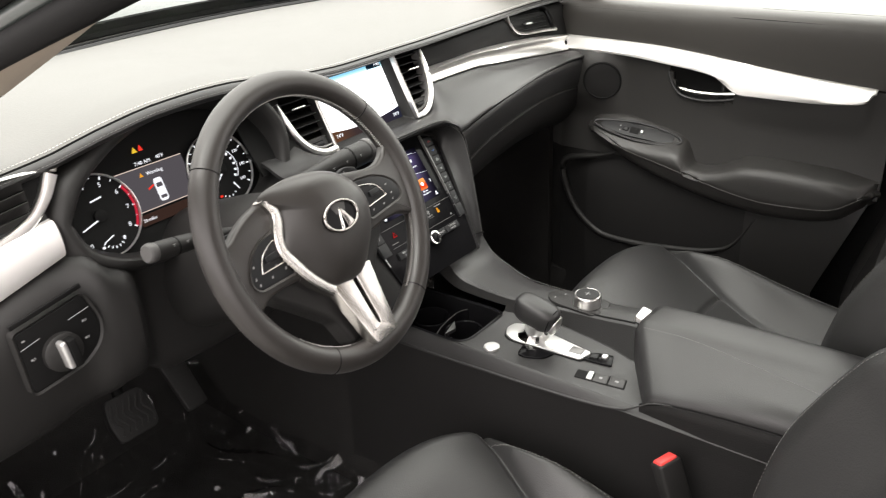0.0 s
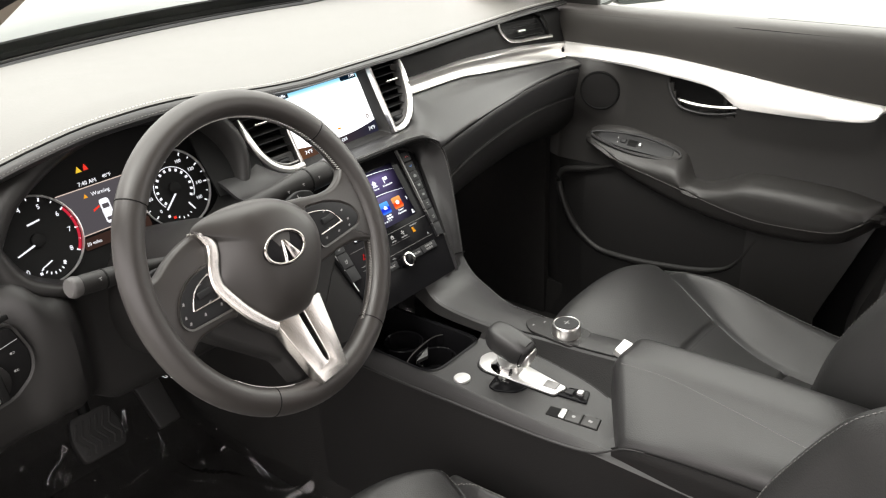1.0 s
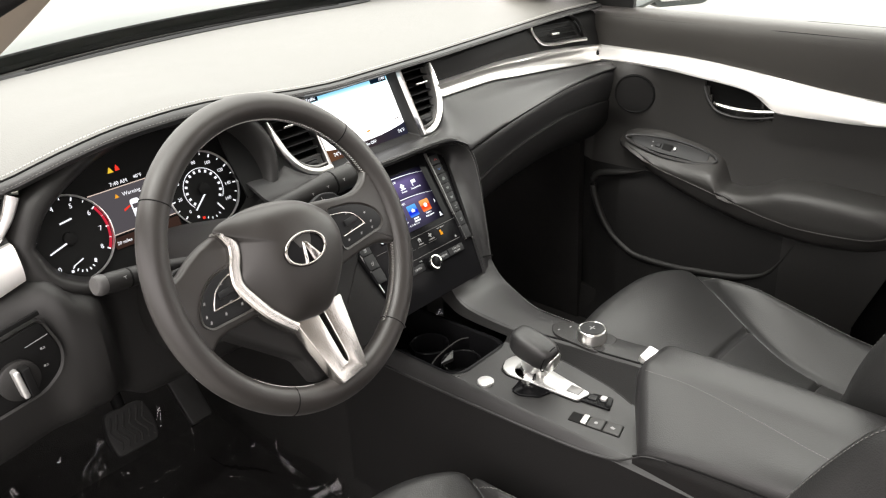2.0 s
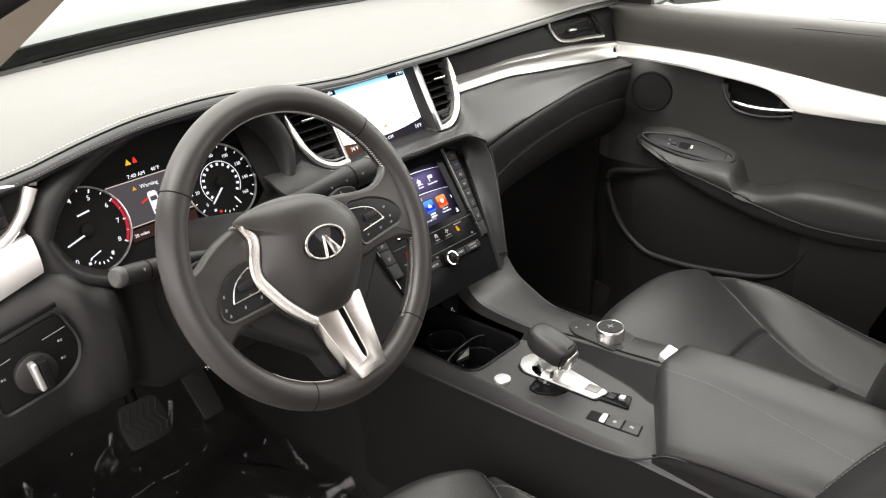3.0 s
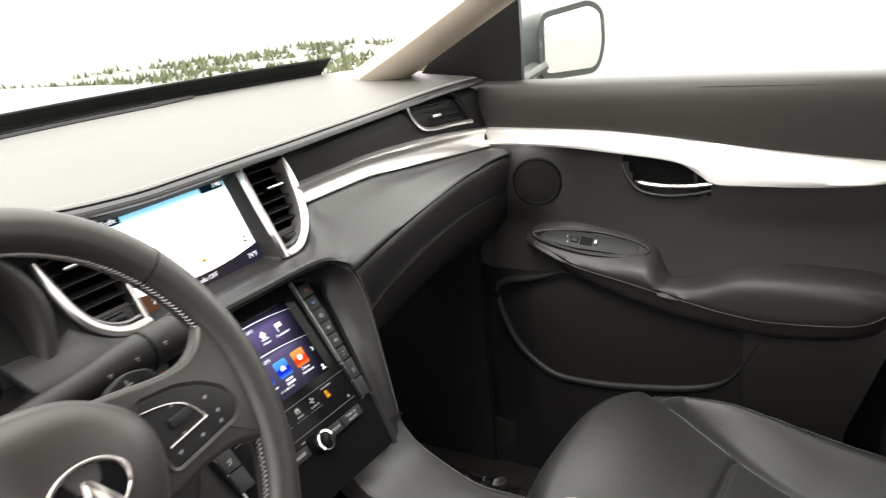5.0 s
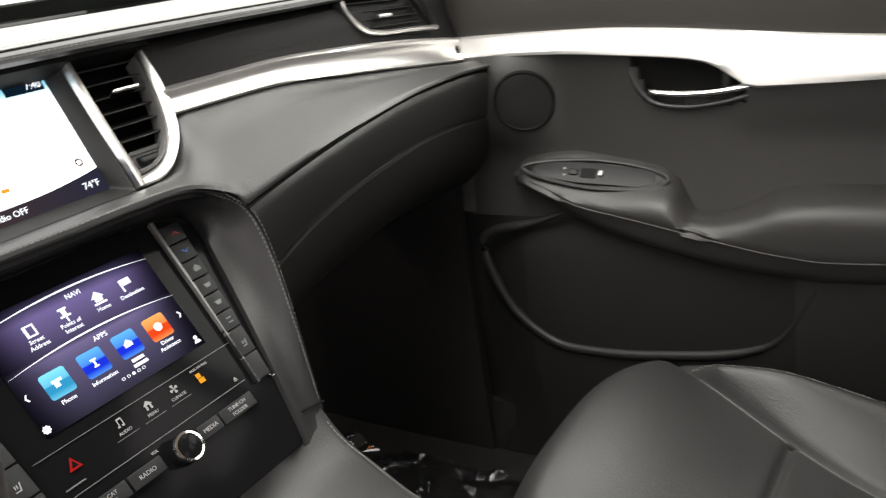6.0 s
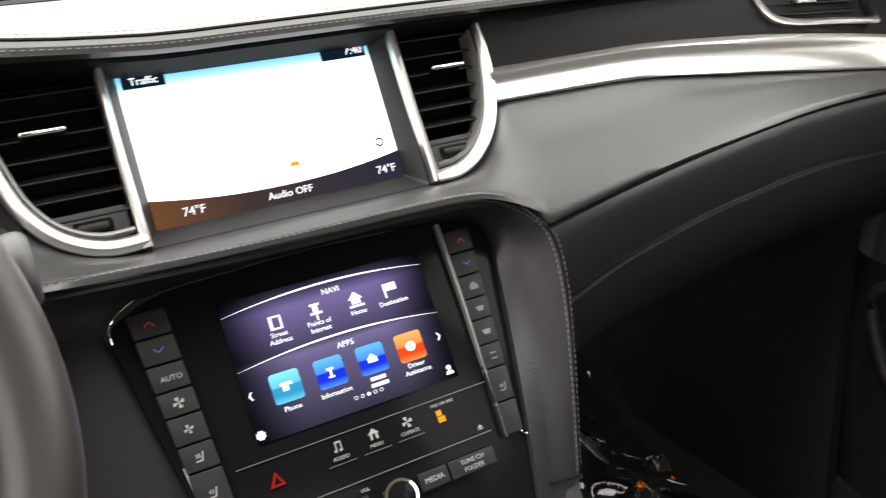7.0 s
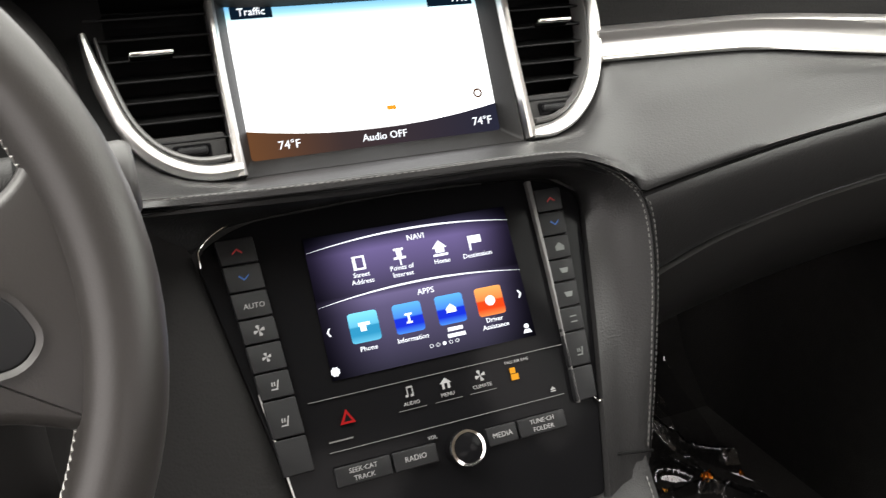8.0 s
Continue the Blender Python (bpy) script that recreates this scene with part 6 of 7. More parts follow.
part("dial_cap", lathe([(0.0196, 0.0), (0.0190, 0.0012), (0.0, 0.0016)], pose(0.078, -0.392, 0.3745 + 0.0198), 32), BUTTON, md)
glyph([rect(0.012, 0.0012), rect(0.0012, 0.010)], pose(0.078, -0.392, 0.3745 + 0.0214), INK, md, "dial_sign", 0.0003)
for x, y in ((0.070, -0.335), (0.088, -0.345)):
    glyph([rect(0.004, 0.002)], pose(x, y, 0.3757), INK, con, "key_sign", 0.0003)

# gear selector
gear = thing("gear_selector", (-0.03, -0.37, LEDGE), "leather-topped gear selector on a bright silver plate", "gear selector")
GP = [(-0.040, -0.306), (-0.020, -0.296), (-0.002, -0.300), (0.004, -0.318), (0.000, -0.372), (-0.014, -0.450), (-0.040, -0.444), (-0.046, -0.350), (-0.048, -0.322)]
plate("plate_groove", [(a[0] + (0.0022 if a[0] > -0.022 else -0.0022), a[1] + (0.0022 if a[1] > -0.37 else -0.0022)) for a in GP], 0.007, 0.0016, DARK, "dark groove round the silver plate", parent=gear)
plate("base_plate", GP, 0.006, 0.004, SILVER, "bright silver base plate", parent=gear)
plate("gate", [(-0.046, -0.345), (-0.078, -0.352), (-0.080, -0.368), (-0.066, -0.394), (-0.044, -0.402)], 0.006, 0.003, GLOSS, "glossy black shift gate", parent=gear)
plate("scroll_surround", [(-0.036, -0.445), (-0.010, -0.452), (-0.002, -0.482), (-0.030, -0.492)], 0.004, 0.003, GLOSS, "glossy black scroll switch", parent=gear)
part("scroll_roller", brick(0.009, 0.010, 0.007, pose(-0.016, -0.474, LEDGE + 0.005, 0, 0, 10), 0.002), SILVER, gear)
part("scroll_key", brick(0.012, 0.012, 0.005, pose(-0.021, -0.459, LEDGE + 0.003, 0, 0, 10), 0.001), BUTTON, gear)
part("park_key", brick(0.018, 0.022, 0.006, pose(-0.022, -0.428, LEDGE + 0.0025, 0, 0, 5), 0.002), GREY_TRIM, gear, "grey park key in the plate")
part("stem", tube(curve([(-0.022, -0.350, LEDGE), (-0.026, -0.356, LEDGE + 0.03), (-0.032, -0.362, LEDGE + 0.06)], 10), 0.015, 16, taper=[1.9, 1.6, 1.35, 1.15, 1.05, 1, 1, 1, 1, 1]), CHROME, gear, "polished stem")
def pebble(hx, hy, hz, e, m, n=28, flare=0.0):
    """A rounded block, fuller than an ellipsoid; e below 1 squares it off."""
    def soft(v):
        return math.copysign(abs(v) ** e, v)
    rows = []
    for i in range(n // 2 + 1):
        b = -math.pi / 2 + math.pi * i / (n // 2)
        c = max(1e-4, math.cos(b)) ** e * (1 + flare * math.sin(b))
        rows.append([m @ Vector((hx * c * soft(math.cos(2 * math.pi * j / n)), hy * c * soft(math.sin(2 * math.pi * j / n)), hz * soft(math.sin(b)))) for j in range(n)])
    return sheet(rows, wrap=True, caps=True)


KN = pose(-0.0315, -0.3590, 0.4010, 17, 0, 4)
part("knob", pebble(0.0215, 0.0372, 0.0225, 0.62, KN, flare=0.14), LEATHER, gear, "black leather knob", 70)
part("knob_seam", tube([KN @ Vector((0.0206 * math.cos(a), -0.0290, -0.001 + 0.0215 * math.sin(a))) for a in [2 * math.pi * j / 40 for j in range(40)]], 0.0010, 6, closed=True), DARK, gear)
part("collar", pebble(0.0150, 0.0065, 0.0150, 0.62, KN @ pose(0.002, -0.0345, -0.0040)), SATIN, gear, "silver release button", 70)
part("knob_neck", tube(curve([(-0.0270, -0.354, LEDGE + 0.020), (-0.029, -0.358, LEDGE + 0.032), (-0.0305, -0.360, LEDGE + 0.042)], 8), 0.0185, 18, flat=0.9, taper=[0.9, 0.95, 1.0, 1.02, 1.05, 1.1, 1.15, 1.2]), SILVER, gear, "silver neck under the knob")

# armrest box
arm = thing("armrest", (0.01, -0.7, 0.36), "padded black leather armrest with a centre stitch line", "armrest")
ROLL = [(-0.99, 0.406), (-0.90, 0.405), (-0.78, 0.401), (-0.69, 0.391), (-0.60, 0.375), (-0.57, 0.369), (-0.50, 0.366)]
rows = []
for y, dz in ((-0.496, -0.075), (-0.500, -0.020), (-0.506, -0.006), (-0.52, 0.0), (-0.56, 0.002), (-0.60, 0.004), (-0.66, 0.005), (-0.75, 0.006), (-0.82, 0.006), (-0.90, 0.004), (-0.98, -0.02), (-0.99, -0.09)):
    skew = max(0.0, (y + 0.75) / 0.25) * 0.60
    e = along(ROLL, y - 0.13 * skew)
    base = [(-0.104, 0.318), (-0.1035, 0.345), (-0.1030, e - 0.012), (-0.1005, e - 0.004), (-0.094, e), (-0.080, e + 0.004), (-0.02, 0.45 * e + 0.55 * 0.404), (0.018, 0.15 * e + 0.85 * 0.4035), (0.034, 0.4045), (0.07, 0.404), (0.100, 0.400), (0.114, 0.388), (0.118, 0.36), (0.118, 0.330)]
    rows.append(curve([(x, y + min(0.0, x - 0.03) * skew, 0.325 + (z - 0.325) * (1 + dz / 0.075 * 0.9) if dz < 0 else z + dz) for x, z in base], 40))
part("lid", sheet(rows, thick=0.004), LEATHER, arm, "soft padded lid", 60)
SEAM = [(-0.99, 0.392), (-0.90, 0.390), (-0.76, 0.384), (-0.665, 0.3765), (-0.60, 0.367), (-0.572, 0.355)]
rows = []
for i in range(22):
    y = -0.572 - 0.418 * i / 21
    z = along(SEAM, y)
    k = 0.006 * max(0.0, 1 - i / 5)
    rows.append(curve([(-0.1150 + k, y, 0.24), (-0.1132 + k, y, 0.30), (-0.1105 + k, y, 0.33), (-0.1075 + 0.5 * k, y, z - 0.006), (-0.1055, y, z - 0.001), (-0.100, y, z)], 14))
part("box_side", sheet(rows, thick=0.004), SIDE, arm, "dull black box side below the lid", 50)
st = curve([(0.014, -0.520, 0.4030), (0.013, -0.590, 0.4070), (-0.009, -0.692, 0.4100), (-0.031, -0.797, 0.4110), (-0.03, -0.95, 0.4095)], 40)
part("side_seam", tube([(-0.1045, y, along(SEAM, y) + 0.0008) for y in [-0.572 - 0.04 * i for i in range(11)]], 0.0011, 6), DARK, arm)
part("stitching", sewn(st, 0.0048, 0.0034, 0.00034, lift=(0, 0, 0.0012)), THREAD, arm, "single grey stitch line")
lat = part("latch", slab(rounded([(-0.018, -0.012), (0.018, -0.010), (0.018, 0.012), (-0.016, 0.010)], 0.004), -0.004, 0.006, 0.002, pose(0.068, -0.498, 0.389, 14)), SATIN, arm, "silver release latch")
# ---------------------------------------------------------------- seats
def bump(x, c, w):
    return math.exp(-((x - c) / w) ** 2)


BOLSTER = [(0.0, 0.02), (0.10, 0.055), (0.18, 0.078), (0.38, 0.104), (0.55, 0.098), (0.68, 0.066), (0.85, 0.03), (1.0, 0.0)]
SEAT_SEAM = [(0.0, 0.232), (0.10, 0.212), (0.20, 0.172), (0.27, 0.142), (0.36, 0.108), (0.45, 0.088), (0.56, 0.080)]


def seat(cx, label, fore=0.0, lean=0.0):
    s = thing("front_seat", (cx, -0.55, FLOOR_Z), label, "car seat", "front seats")
    rows, ridge = [], {-1: [], 1: []}
    nx, ny = 110, 150
    for j in range(ny + 1):
        v = j / ny
        y = fore - 0.245 - 0.56 * v
        d = fore - 0.245 - y
        row = []
        for i in range(nx + 1):
            u = -1 + 2 * i / nx
            sa = along(SEAT_SEAM, d)
            q = abs(u) / 0.6 if abs(u) < 0.6 else (abs(u) - 0.6) / 0.4
            a = sa * (1 - (1 - q) ** 1.5) if abs(u) < 0.6 else sa + (0.262 - sa) * q ** 1.35
            x = math.copysign(a, u)
            pull = 0.075 * (a / 0.262) ** 3.2
            f2 = 0.095 * max(0.0, 1 - max(0.0, d - pull) / 0.070) ** 2.2
            dip = math.sin(0.5 * math.pi * min(1.0, v / 0.72)) ** 1.8
            base = 0.270 - 0.085 * dip - 0.015 * v - f2
            grow = min(1.0, max(0.0, (d - pull + 0.02) / 0.24))
            grow = grow * grow * (3 - 2 * grow)
            k = max(0.0, min(1.0, (a - sa + 0.006) / max(0.022, 0.209 - sa)))
            fade = min(1.0, max(0.0, (v - 0.30) / 0.70))
            bol = grow * (0.018 + 0.062 * dip) * (1 - 0.55 * fade * fade * (3 - 2 * fade)) * (0.35 * k + 0.65 * k * k * (3 - 2 * k))
            if a > 0.188:
                bol -= 0.112 * ((a - 0.188) / 0.074) ** 2.3
            bol -= 0.009 * bump(a, sa, 0.0055) * min(1, d / 0.08)
            if a < sa:
                bol -= 0.008 * bump(y, fore - 0.500, 0.0045) + 0.008 * bump(y, fore - 0.662, 0.0045)
                bol += (0.008 + 0.024 * bump(d, 0.11, 0.09)) * (1 - (a / sa) ** 2)
            row.append((cx + x, y - pull * 0.7 * max(0, 1 - d / 0.12), base + bol))
        rows.append(row)
    for j in range(20, ny + 1):
        for sgn in (-1, 1):
            i = min(range(nx + 1), key=lambda c: abs(rows[j][c][0] - cx - sgn * 0.207))
            ridge[sgn].append(Vector(rows[j][i]) + Vector((0, 0, 0.0004)))
    # skirt down to the frame
    bm = sheet(rows)
    part("cushion", bm, SEAT, s, "padded leather seat cushion with side bolsters", 75)
    for sgn in (-1, 1):
        part("stitching", sewn(ridge[sgn], 0.0065, 0.0042, 0.0006), THREAD, s, "grey bolster stitching")
    sk = []
    rim = [Vector(p) for p in rows[0]] + [Vector(r[-1]) for r in rows[1:]] + [Vector(p) for p in rows[-1][::-1][1:]] + [Vector(r[0]) for r in rows[::-1][1:-1]]
    c = Vector((cx, fore - 0.54, 0))
    for k, z in ((1.0, None), (1.004, 0.10), (0.97, 0.02), (0.94, FLOOR_Z + 0.03)):
        sk.append([Vector((c.x + (p.x - c.x) * k, c.y + (p.y - c.y) * k, p.z if z is None else z)) for p in rim])
    part("seat_base", sheet(sk, wrap=True), PLASTIC, s, "dark seat base", 60)
    # backrest
    m = Matrix.Translation((cx, fore - 0.775 + lean, 0.20)) @ pose(0, 0, 0, 26)
    rows = []
    for j in range(41):
        v = j / 40
        z = 0.66 * v
        w = 0.262 - 0.05 * max(0, v - 0.5) * 2
        row = []
        for i in range(49):
            u = -1 + 2 * i / 48
            a = abs(u)
            y = along(BOLSTER, v) * max(0, min(1, (a - 0.50) / 0.30)) ** 1.2
            if a > 0.8:
                y -= 0.13 * ((a - 0.8) / 0.2) ** 2.2
            y -= 0.006 * bump(a, 0.56, 0.02) + 0.06 * max(0, (v - 0.9) / 0.1) ** 2
            row.append(m @ Vector((u * w, y, z)))
        rows.append(row)
    edge = [rows[j][round((0.8 + 1) / 2 * 48)] + Vector((0, 0.001, 0)) for j in range(2, 39)]
    edge2 = [rows[j][round((-0.8 + 1) / 2 * 48)] + Vector((0, 0.001, 0)) for j in range(2, 39)]
    part("backrest", sheet(rows, thick=0.02), SEAT, s, "leather backrest with raised bolsters", 75)
    part("stitching", sewn(edge), THREAD, s)
    part("stitching", sewn(edge2), THREAD, s)
    part("back_shell", brick(0.46, 0.06, 0.64, m @ pose(0, -0.10, 0.32), 0.02), PLASTIC, s)
    part("headrest", brick(0.26, 0.09, 0.18, m @ pose(0, -0.02, 0.76), 0.035), SEAT, s)
    for x in (-0.06, 0.06):
        part("headrest_post", tube([m @ Vector((x, -0.03, 0.62)), m @ Vector((x, -0.03, 0.70))], 0.006, 10), CHROME, s)
    return s


seat(-0.384, "charcoal leather driver's seat with grey stitching")
seat(0.384, "charcoal leather passenger's seat with grey stitching", 0.035, -0.012)

# belt buckle beside the console
bk = thing("belt_buckle", (-0.145, -0.65, 0.2), "black seat belt buckle with a red release", "buckle")
mb = Matrix.Translation((-0.150, -0.650, 0.27)) @ pose(0, 0, 0, -18, -8, -25)
part("housing", brick(0.036, 0.024, 0.10, mb, 0.004), PLASTIC, bk)
part("release", brick(0.030, 0.018, 0.012, mb @ pose(0, 0, 0.047), 0.003), RED, bk, "red release button")
part("strap", brick(0.030, 0.006, 0.20, mb @ pose(0, 0, -0.14), 0.002), PLASTIC, bk)

# ---------------------------------------------------------------- pedals, mat and film
bp = thing("brake_pedal", (-0.36, 0.35, 0.1), "dark ribbed rubber brake pedal", "pedal")
mp = plane_pose((-0.363, 0.35, 0.118), 35)
pad = rounded([(-0.045, -0.044), (0.040, -0.044), (0.047, 0.0), (0.040, 0.040), (-0.036, 0.044), (-0.048, 0.0)], 0.014)
part("pad", slab(pad, -0.01, 0.006, 0.003, mp), RUBBER, bp)
for i in range(6):
    x = -0.034 + 0.0135 * i
    p = [mp @ Vector((x + 0.006 * math.sin(k * 1.6), -0.032 + 0.0128 * k, 0.0065)) for k in range(6)]
    part("rib", tube(curve(p, 14), 0.0024, 8), RUBBER, bp)
part("arm", tube(curve([mp @ Vector((0, 0.02, -0.012)), (-0.36, 0.42, 0.28), (-0.36, 0.40, 0.46)], 14), 0.012, 10), DARK, bp)
ap = thing("accelerator_pedal", (-0.235, 0.36, 0.05), "dark narrow accelerator pedal", "pedal")
ma = plane_pose((-0.222, 0.37, 0.088), 42)
part("pad", slab(rounded([(-0.024, -0.045), (0.024, -0.045), (0.028, 0.07), (-0.026, 0.07)], 0.008), -0.008, 0.004, 0.003, ma), RUBBER, ap)
part("arm", tube([ma @ Vector((0, 0.06, -0.01)), ma @ Vector((0.0, 0.15, -0.03))], 0.01, 10), DARK, ap)

MAT = [(-0.60, -0.22), (-0.16, -0.22), (-0.135, 0.10), (-0.13, 0.40), (-0.17, 0.46), (-0.56, 0.46), (-0.62, 0.2)]
fm = tagged(part("floor_mat", slab(rounded(MAT, 0.04), 0.004, 0.014, 0.004, pose(0, 0, FLOOR_Z)), CARPET, None), "black carpet mat in the driver's footwell", "floor mat")


def film(name, x0, x1, y0, y1, z, seed, label, mat, ripple=0.0, curl=0.0):
    rows = []
    for j in range(101):
        row = []
        for i in range(101):
            u, v = i / 100, j / 100
            x, y = x0 + (x1 - x0) * u, y0 + (y1 - y0) * v
            q = Vector((x * 4.2 + seed + 1.2 * y, y * 3.0, seed))
            n = noise.noise(q) + 0.35 * noise.noise(q * 2.3)
            crease = abs(noise.noise(q * 1.4 + Vector((5, 3, 1))))
            edge = min(u, 1 - u, v, 1 - v)
            rise = max(0.0, y - 0.38) * 0.6 + curl * max(0.0, (u - 0.86) / 0.14) ** 1.5 * (1 + 0.6 * noise.noise(Vector((3.0 * y, seed, 7.0))))
            row.append((x + 0.015 * noise.noise(q * 3) * (1 if edge < 0.1 else 0.2), y + 0.015 * noise.noise(q * 3 + Vector((9, 9, 9))), z + 0.012 + 0.014 * max(0, n + 0.4) + 0.022 * max(0, 0.07 - crease) / 0.07 + 0.006 * max(0, 0.06 - abs(noise.noise(q * 3.1))) / 0.06 + rise + ripple * math.sin(52 * x + 9 * y + 6 * n)))
        rows.append(row)
    ob = part(name, sheet(rows), mat, None, "", 70)
    return tagged(ob, label, "plastic film")


film("plastic_film", -0.64, -0.128, -0.15, 0.50, FLOOR_Z + 0.012, 5.5, "crumpled clear plastic film over the driver's mat", DRAPED, 0.0025, 0.035)
film("plastic_film", 0.16, 0.68, -0.02, 0.56, FLOOR_Z + 0.004, 8.0, "crumpled clear plastic film on the passenger's floor", CREASED, 0.006)

# gold crumples standing in for amber reflections on the passenger's film
for x, y, size, turn in ((0.600, 0.300, 0.022, 20), (0.655, 0.285, 0.012, 70), (0.520, 0.300, 0.010, 130)):
    rows = []
    for j in range(7):
        rows.append([(size * (i / 6 - 0.5) + 0.2 * size * noise.noise(Vector((i, j, turn))), size * 0.7 * (j / 6 - 0.5), size * 0.55 * noise.noise(Vector((i * 0.8, j * 0.9, turn + 3)))) for i in range(7)])
    ob = part("amber_glint", sheet(rows, thick=0.0003), GOLD, None, "", 0)
    ob.matrix_world = pose(x, y, FLOOR_Z + 0.035, 25, 0, turn)
    tagged(ob, "small gold crumple standing in for an amber reflection", "foil", "foil scraps")

# ---------------------------------------------------------------- passenger's door
door = thing("front_door", (0.76, -0.4, 0.3), "closed black passenger's door with silver trim and armrest", "car door")
DY = [0.225 - 0.005 * i for i in range(184)]
TRIM_T = [(-0.70, 0.605), (-0.644, 0.609), (-0.564, 0.6145), (-0.479, 0.622), (-0.40, 0.631), (-0.305, 0.643), (-0.178, 0.654), (-0.04, 0.658), (0.09, 0.660)]
TRIM_B = [(-0.70, 0.603), (-0.655, 0.602), (-0.637, 0.581), (-0.60, 0.574), (-0.543, 0.570), (-0.429, 0.567), (-0.395, 0.566), (-0.378, 0.570), (-0.363, 0.581), (-0.345, 0.594), (-0.325, 0.603), (-0.288, 0.610), (-0.224, 0.617), (-0.117, 0.627), (-0.046, 0.629), (0.09, 0.629)]
up_, tr_, pad_, low_ = [], [], [], []
for y in DY[::-1]:
    t, b = along(TRIM_T, y), along(TRIM_B, y)
    o_ = 0.02 * min(1.0, max(0.0, (y - 0.045) / 0.04))
    up_.append(curve([(0.800 + o_, y, 0.742), (0.775 + o_, y, 0.744), (0.756 + o_, y, 0.735), (0.750 + o_, y, 0.715), (0.754 + o_, y, 0.5 * (0.715 + t)), (0.762 + o_, y, t)], 14))
    tr_.append(curve([(0.768 + o_, y, t + 0.003), (0.757 + o_, y, t), (0.750 + o_, y, 0.5 * (t + b)), (0.7455 + o_, y, b + 0.004), (0.748 + o_, y, b), (0.766 + o_, y, b - 0.001)], 14))
    pad_.append(curve([(0.766 + o_, y, b + 0.002), (0.766 + o_, y, b - 0.006), (0.772 + o_, y, b - 0.05), (0.775 + o_, y, 0.50), (0.772 + o_, y, 0.44), (0.765 + o_, y, 0.38)], 14))
    q_ = 0.024 * min(1.0, max(0.0, (y + 0.04) / 0.08)) + o_
    low_.append(curve([(0.768 + o_, y, 0.385), (0.752 + q_, y, 0.36), (0.742 + q_, y, 0.28), (0.742 + q_, y, 0.18), (0.748 + q_, y, 0.05), (0.755 + o_, y, -0.06)], 14))
for r in low_:
    for q in r:
        if q.y < -0.5:
            q.y = -0.5 + (q.y + 0.5) * (0.50 + 0.50 * min(1.0, max(0.0, (q.z - 0.15) / 0.26)))
part("upper_panel", sheet(up_, thick=0.006), DOORTOP, door, "black soft door top under the window")
part("trim_strip", sheet([r for r in tr_ if r[0].y > -0.656], thick=0.004), STRIP, door, "sweeping satin silver door strip")
for r in pad_:
    for q in r:
        k = min(1.0, max(0.0, (q.y + 0.125) / 0.10))
        q.x -= 0.032 * k * k * (3 - 2 * k) * math.exp(-((q.z - 0.565) / 0.068) ** 4)
bm = bmesh.new()
vs = [[bm.verts.new(q) for q in r] for r in pad_]
for a, b in zip(vs, vs[1:]):
    for j in range(len(a) - 1):
        mid = (a[j].co + b[j + 1].co) / 2
        if -0.376 < mid.y < -0.222 - 0.5 * (0.612 - mid.z) and j <= 4 and mid.z > 0.549:
            continue
        bm.faces.new((a[j], a[j + 1], b[j + 1], b[j]))
thicken(bm, bm.faces[:], 0.006)
part("centre_panel", bm, DOORPAD, door, "black padded door centre")
cut = [i for i, y in enumerate(DY[::-1]) if y < -0.44]
part("lower_panel", sheet(low_[:cut[-1] + 2], thick=0.006), PLASTIC, door, "black plastic lower door panel")
# Same flat panel, coloured darker in place of the pocket's deep, shaded inside.
part("pocket", sheet(low_[cut[-1] + 1:], thick=0.006), SIDE, door, "flat panel behind the pocket rim, coloured darker for the pocket's inside")
part("sill_line", tube([(0.754, y, 0.728) for y in DY], 0.0014, 6), DARK, door)

# armrest of the door
TOPI = [(-0.69, 0.420), (-0.60, 0.434), (-0.50, 0.436), (-0.425, 0.432), (-0.373, 0.409), (-0.330, 0.397), (-0.302, 0.400), (-0.286, 0.438), (-0.26, 0.455), (-0.192, 0.471), (-0.121, 0.481), (-0.063, 0.476), (-0.035, 0.462)]
TOPO = [(-0.69, 0.405), (-0.60, 0.422), (-0.50, 0.424), (-0.43, 0.419), (-0.38, 0.402), (-0.33, 0.392), (-0.302, 0.396), (-0.286, 0.422), (-0.26, 0.428), (-0.214, 0.429), (-0.145, 0.438), (-0.09, 0.452), (-0.067, 0.459), (-0.035, 0.452)]
BOTA = [(-0.69, 0.385), (-0.655, 0.362), (-0.629, 0.342), (-0.58, 0.328), (-0.533, 0.322), (-0.476, 0.320), (-0.415, 0.325), (-0.352, 0.333), (-0.286, 0.347), (-0.217, 0.366), (-0.145, 0.392), (-0.09, 0.420), (-0.06, 0.437), (-0.035, 0.448)]
OUTA = [(-0.69, 0.760), (-0.672, 0.722), (-0.65, 0.705), (-0.60, 0.698), (-0.3, 0.700), (-0.15, 0.703), (-0.085, 0.710), (-0.06, 0.722), (-0.045, 0.738), (-0.035, 0.768)]
SEWN = [(-0.672, 0.400), (-0.648, 0.385), (-0.627, 0.372), (-0.598, 0.364), (-0.534, 0.358), (-0.478, 0.356), (-0.418, 0.362), (-0.356, 0.374), (-0.291, 0.389), (-0.224, 0.404), (-0.154, 0.419), (-0.10, 0.440), (-0.059, 0.452)]
rows, seam = [], []
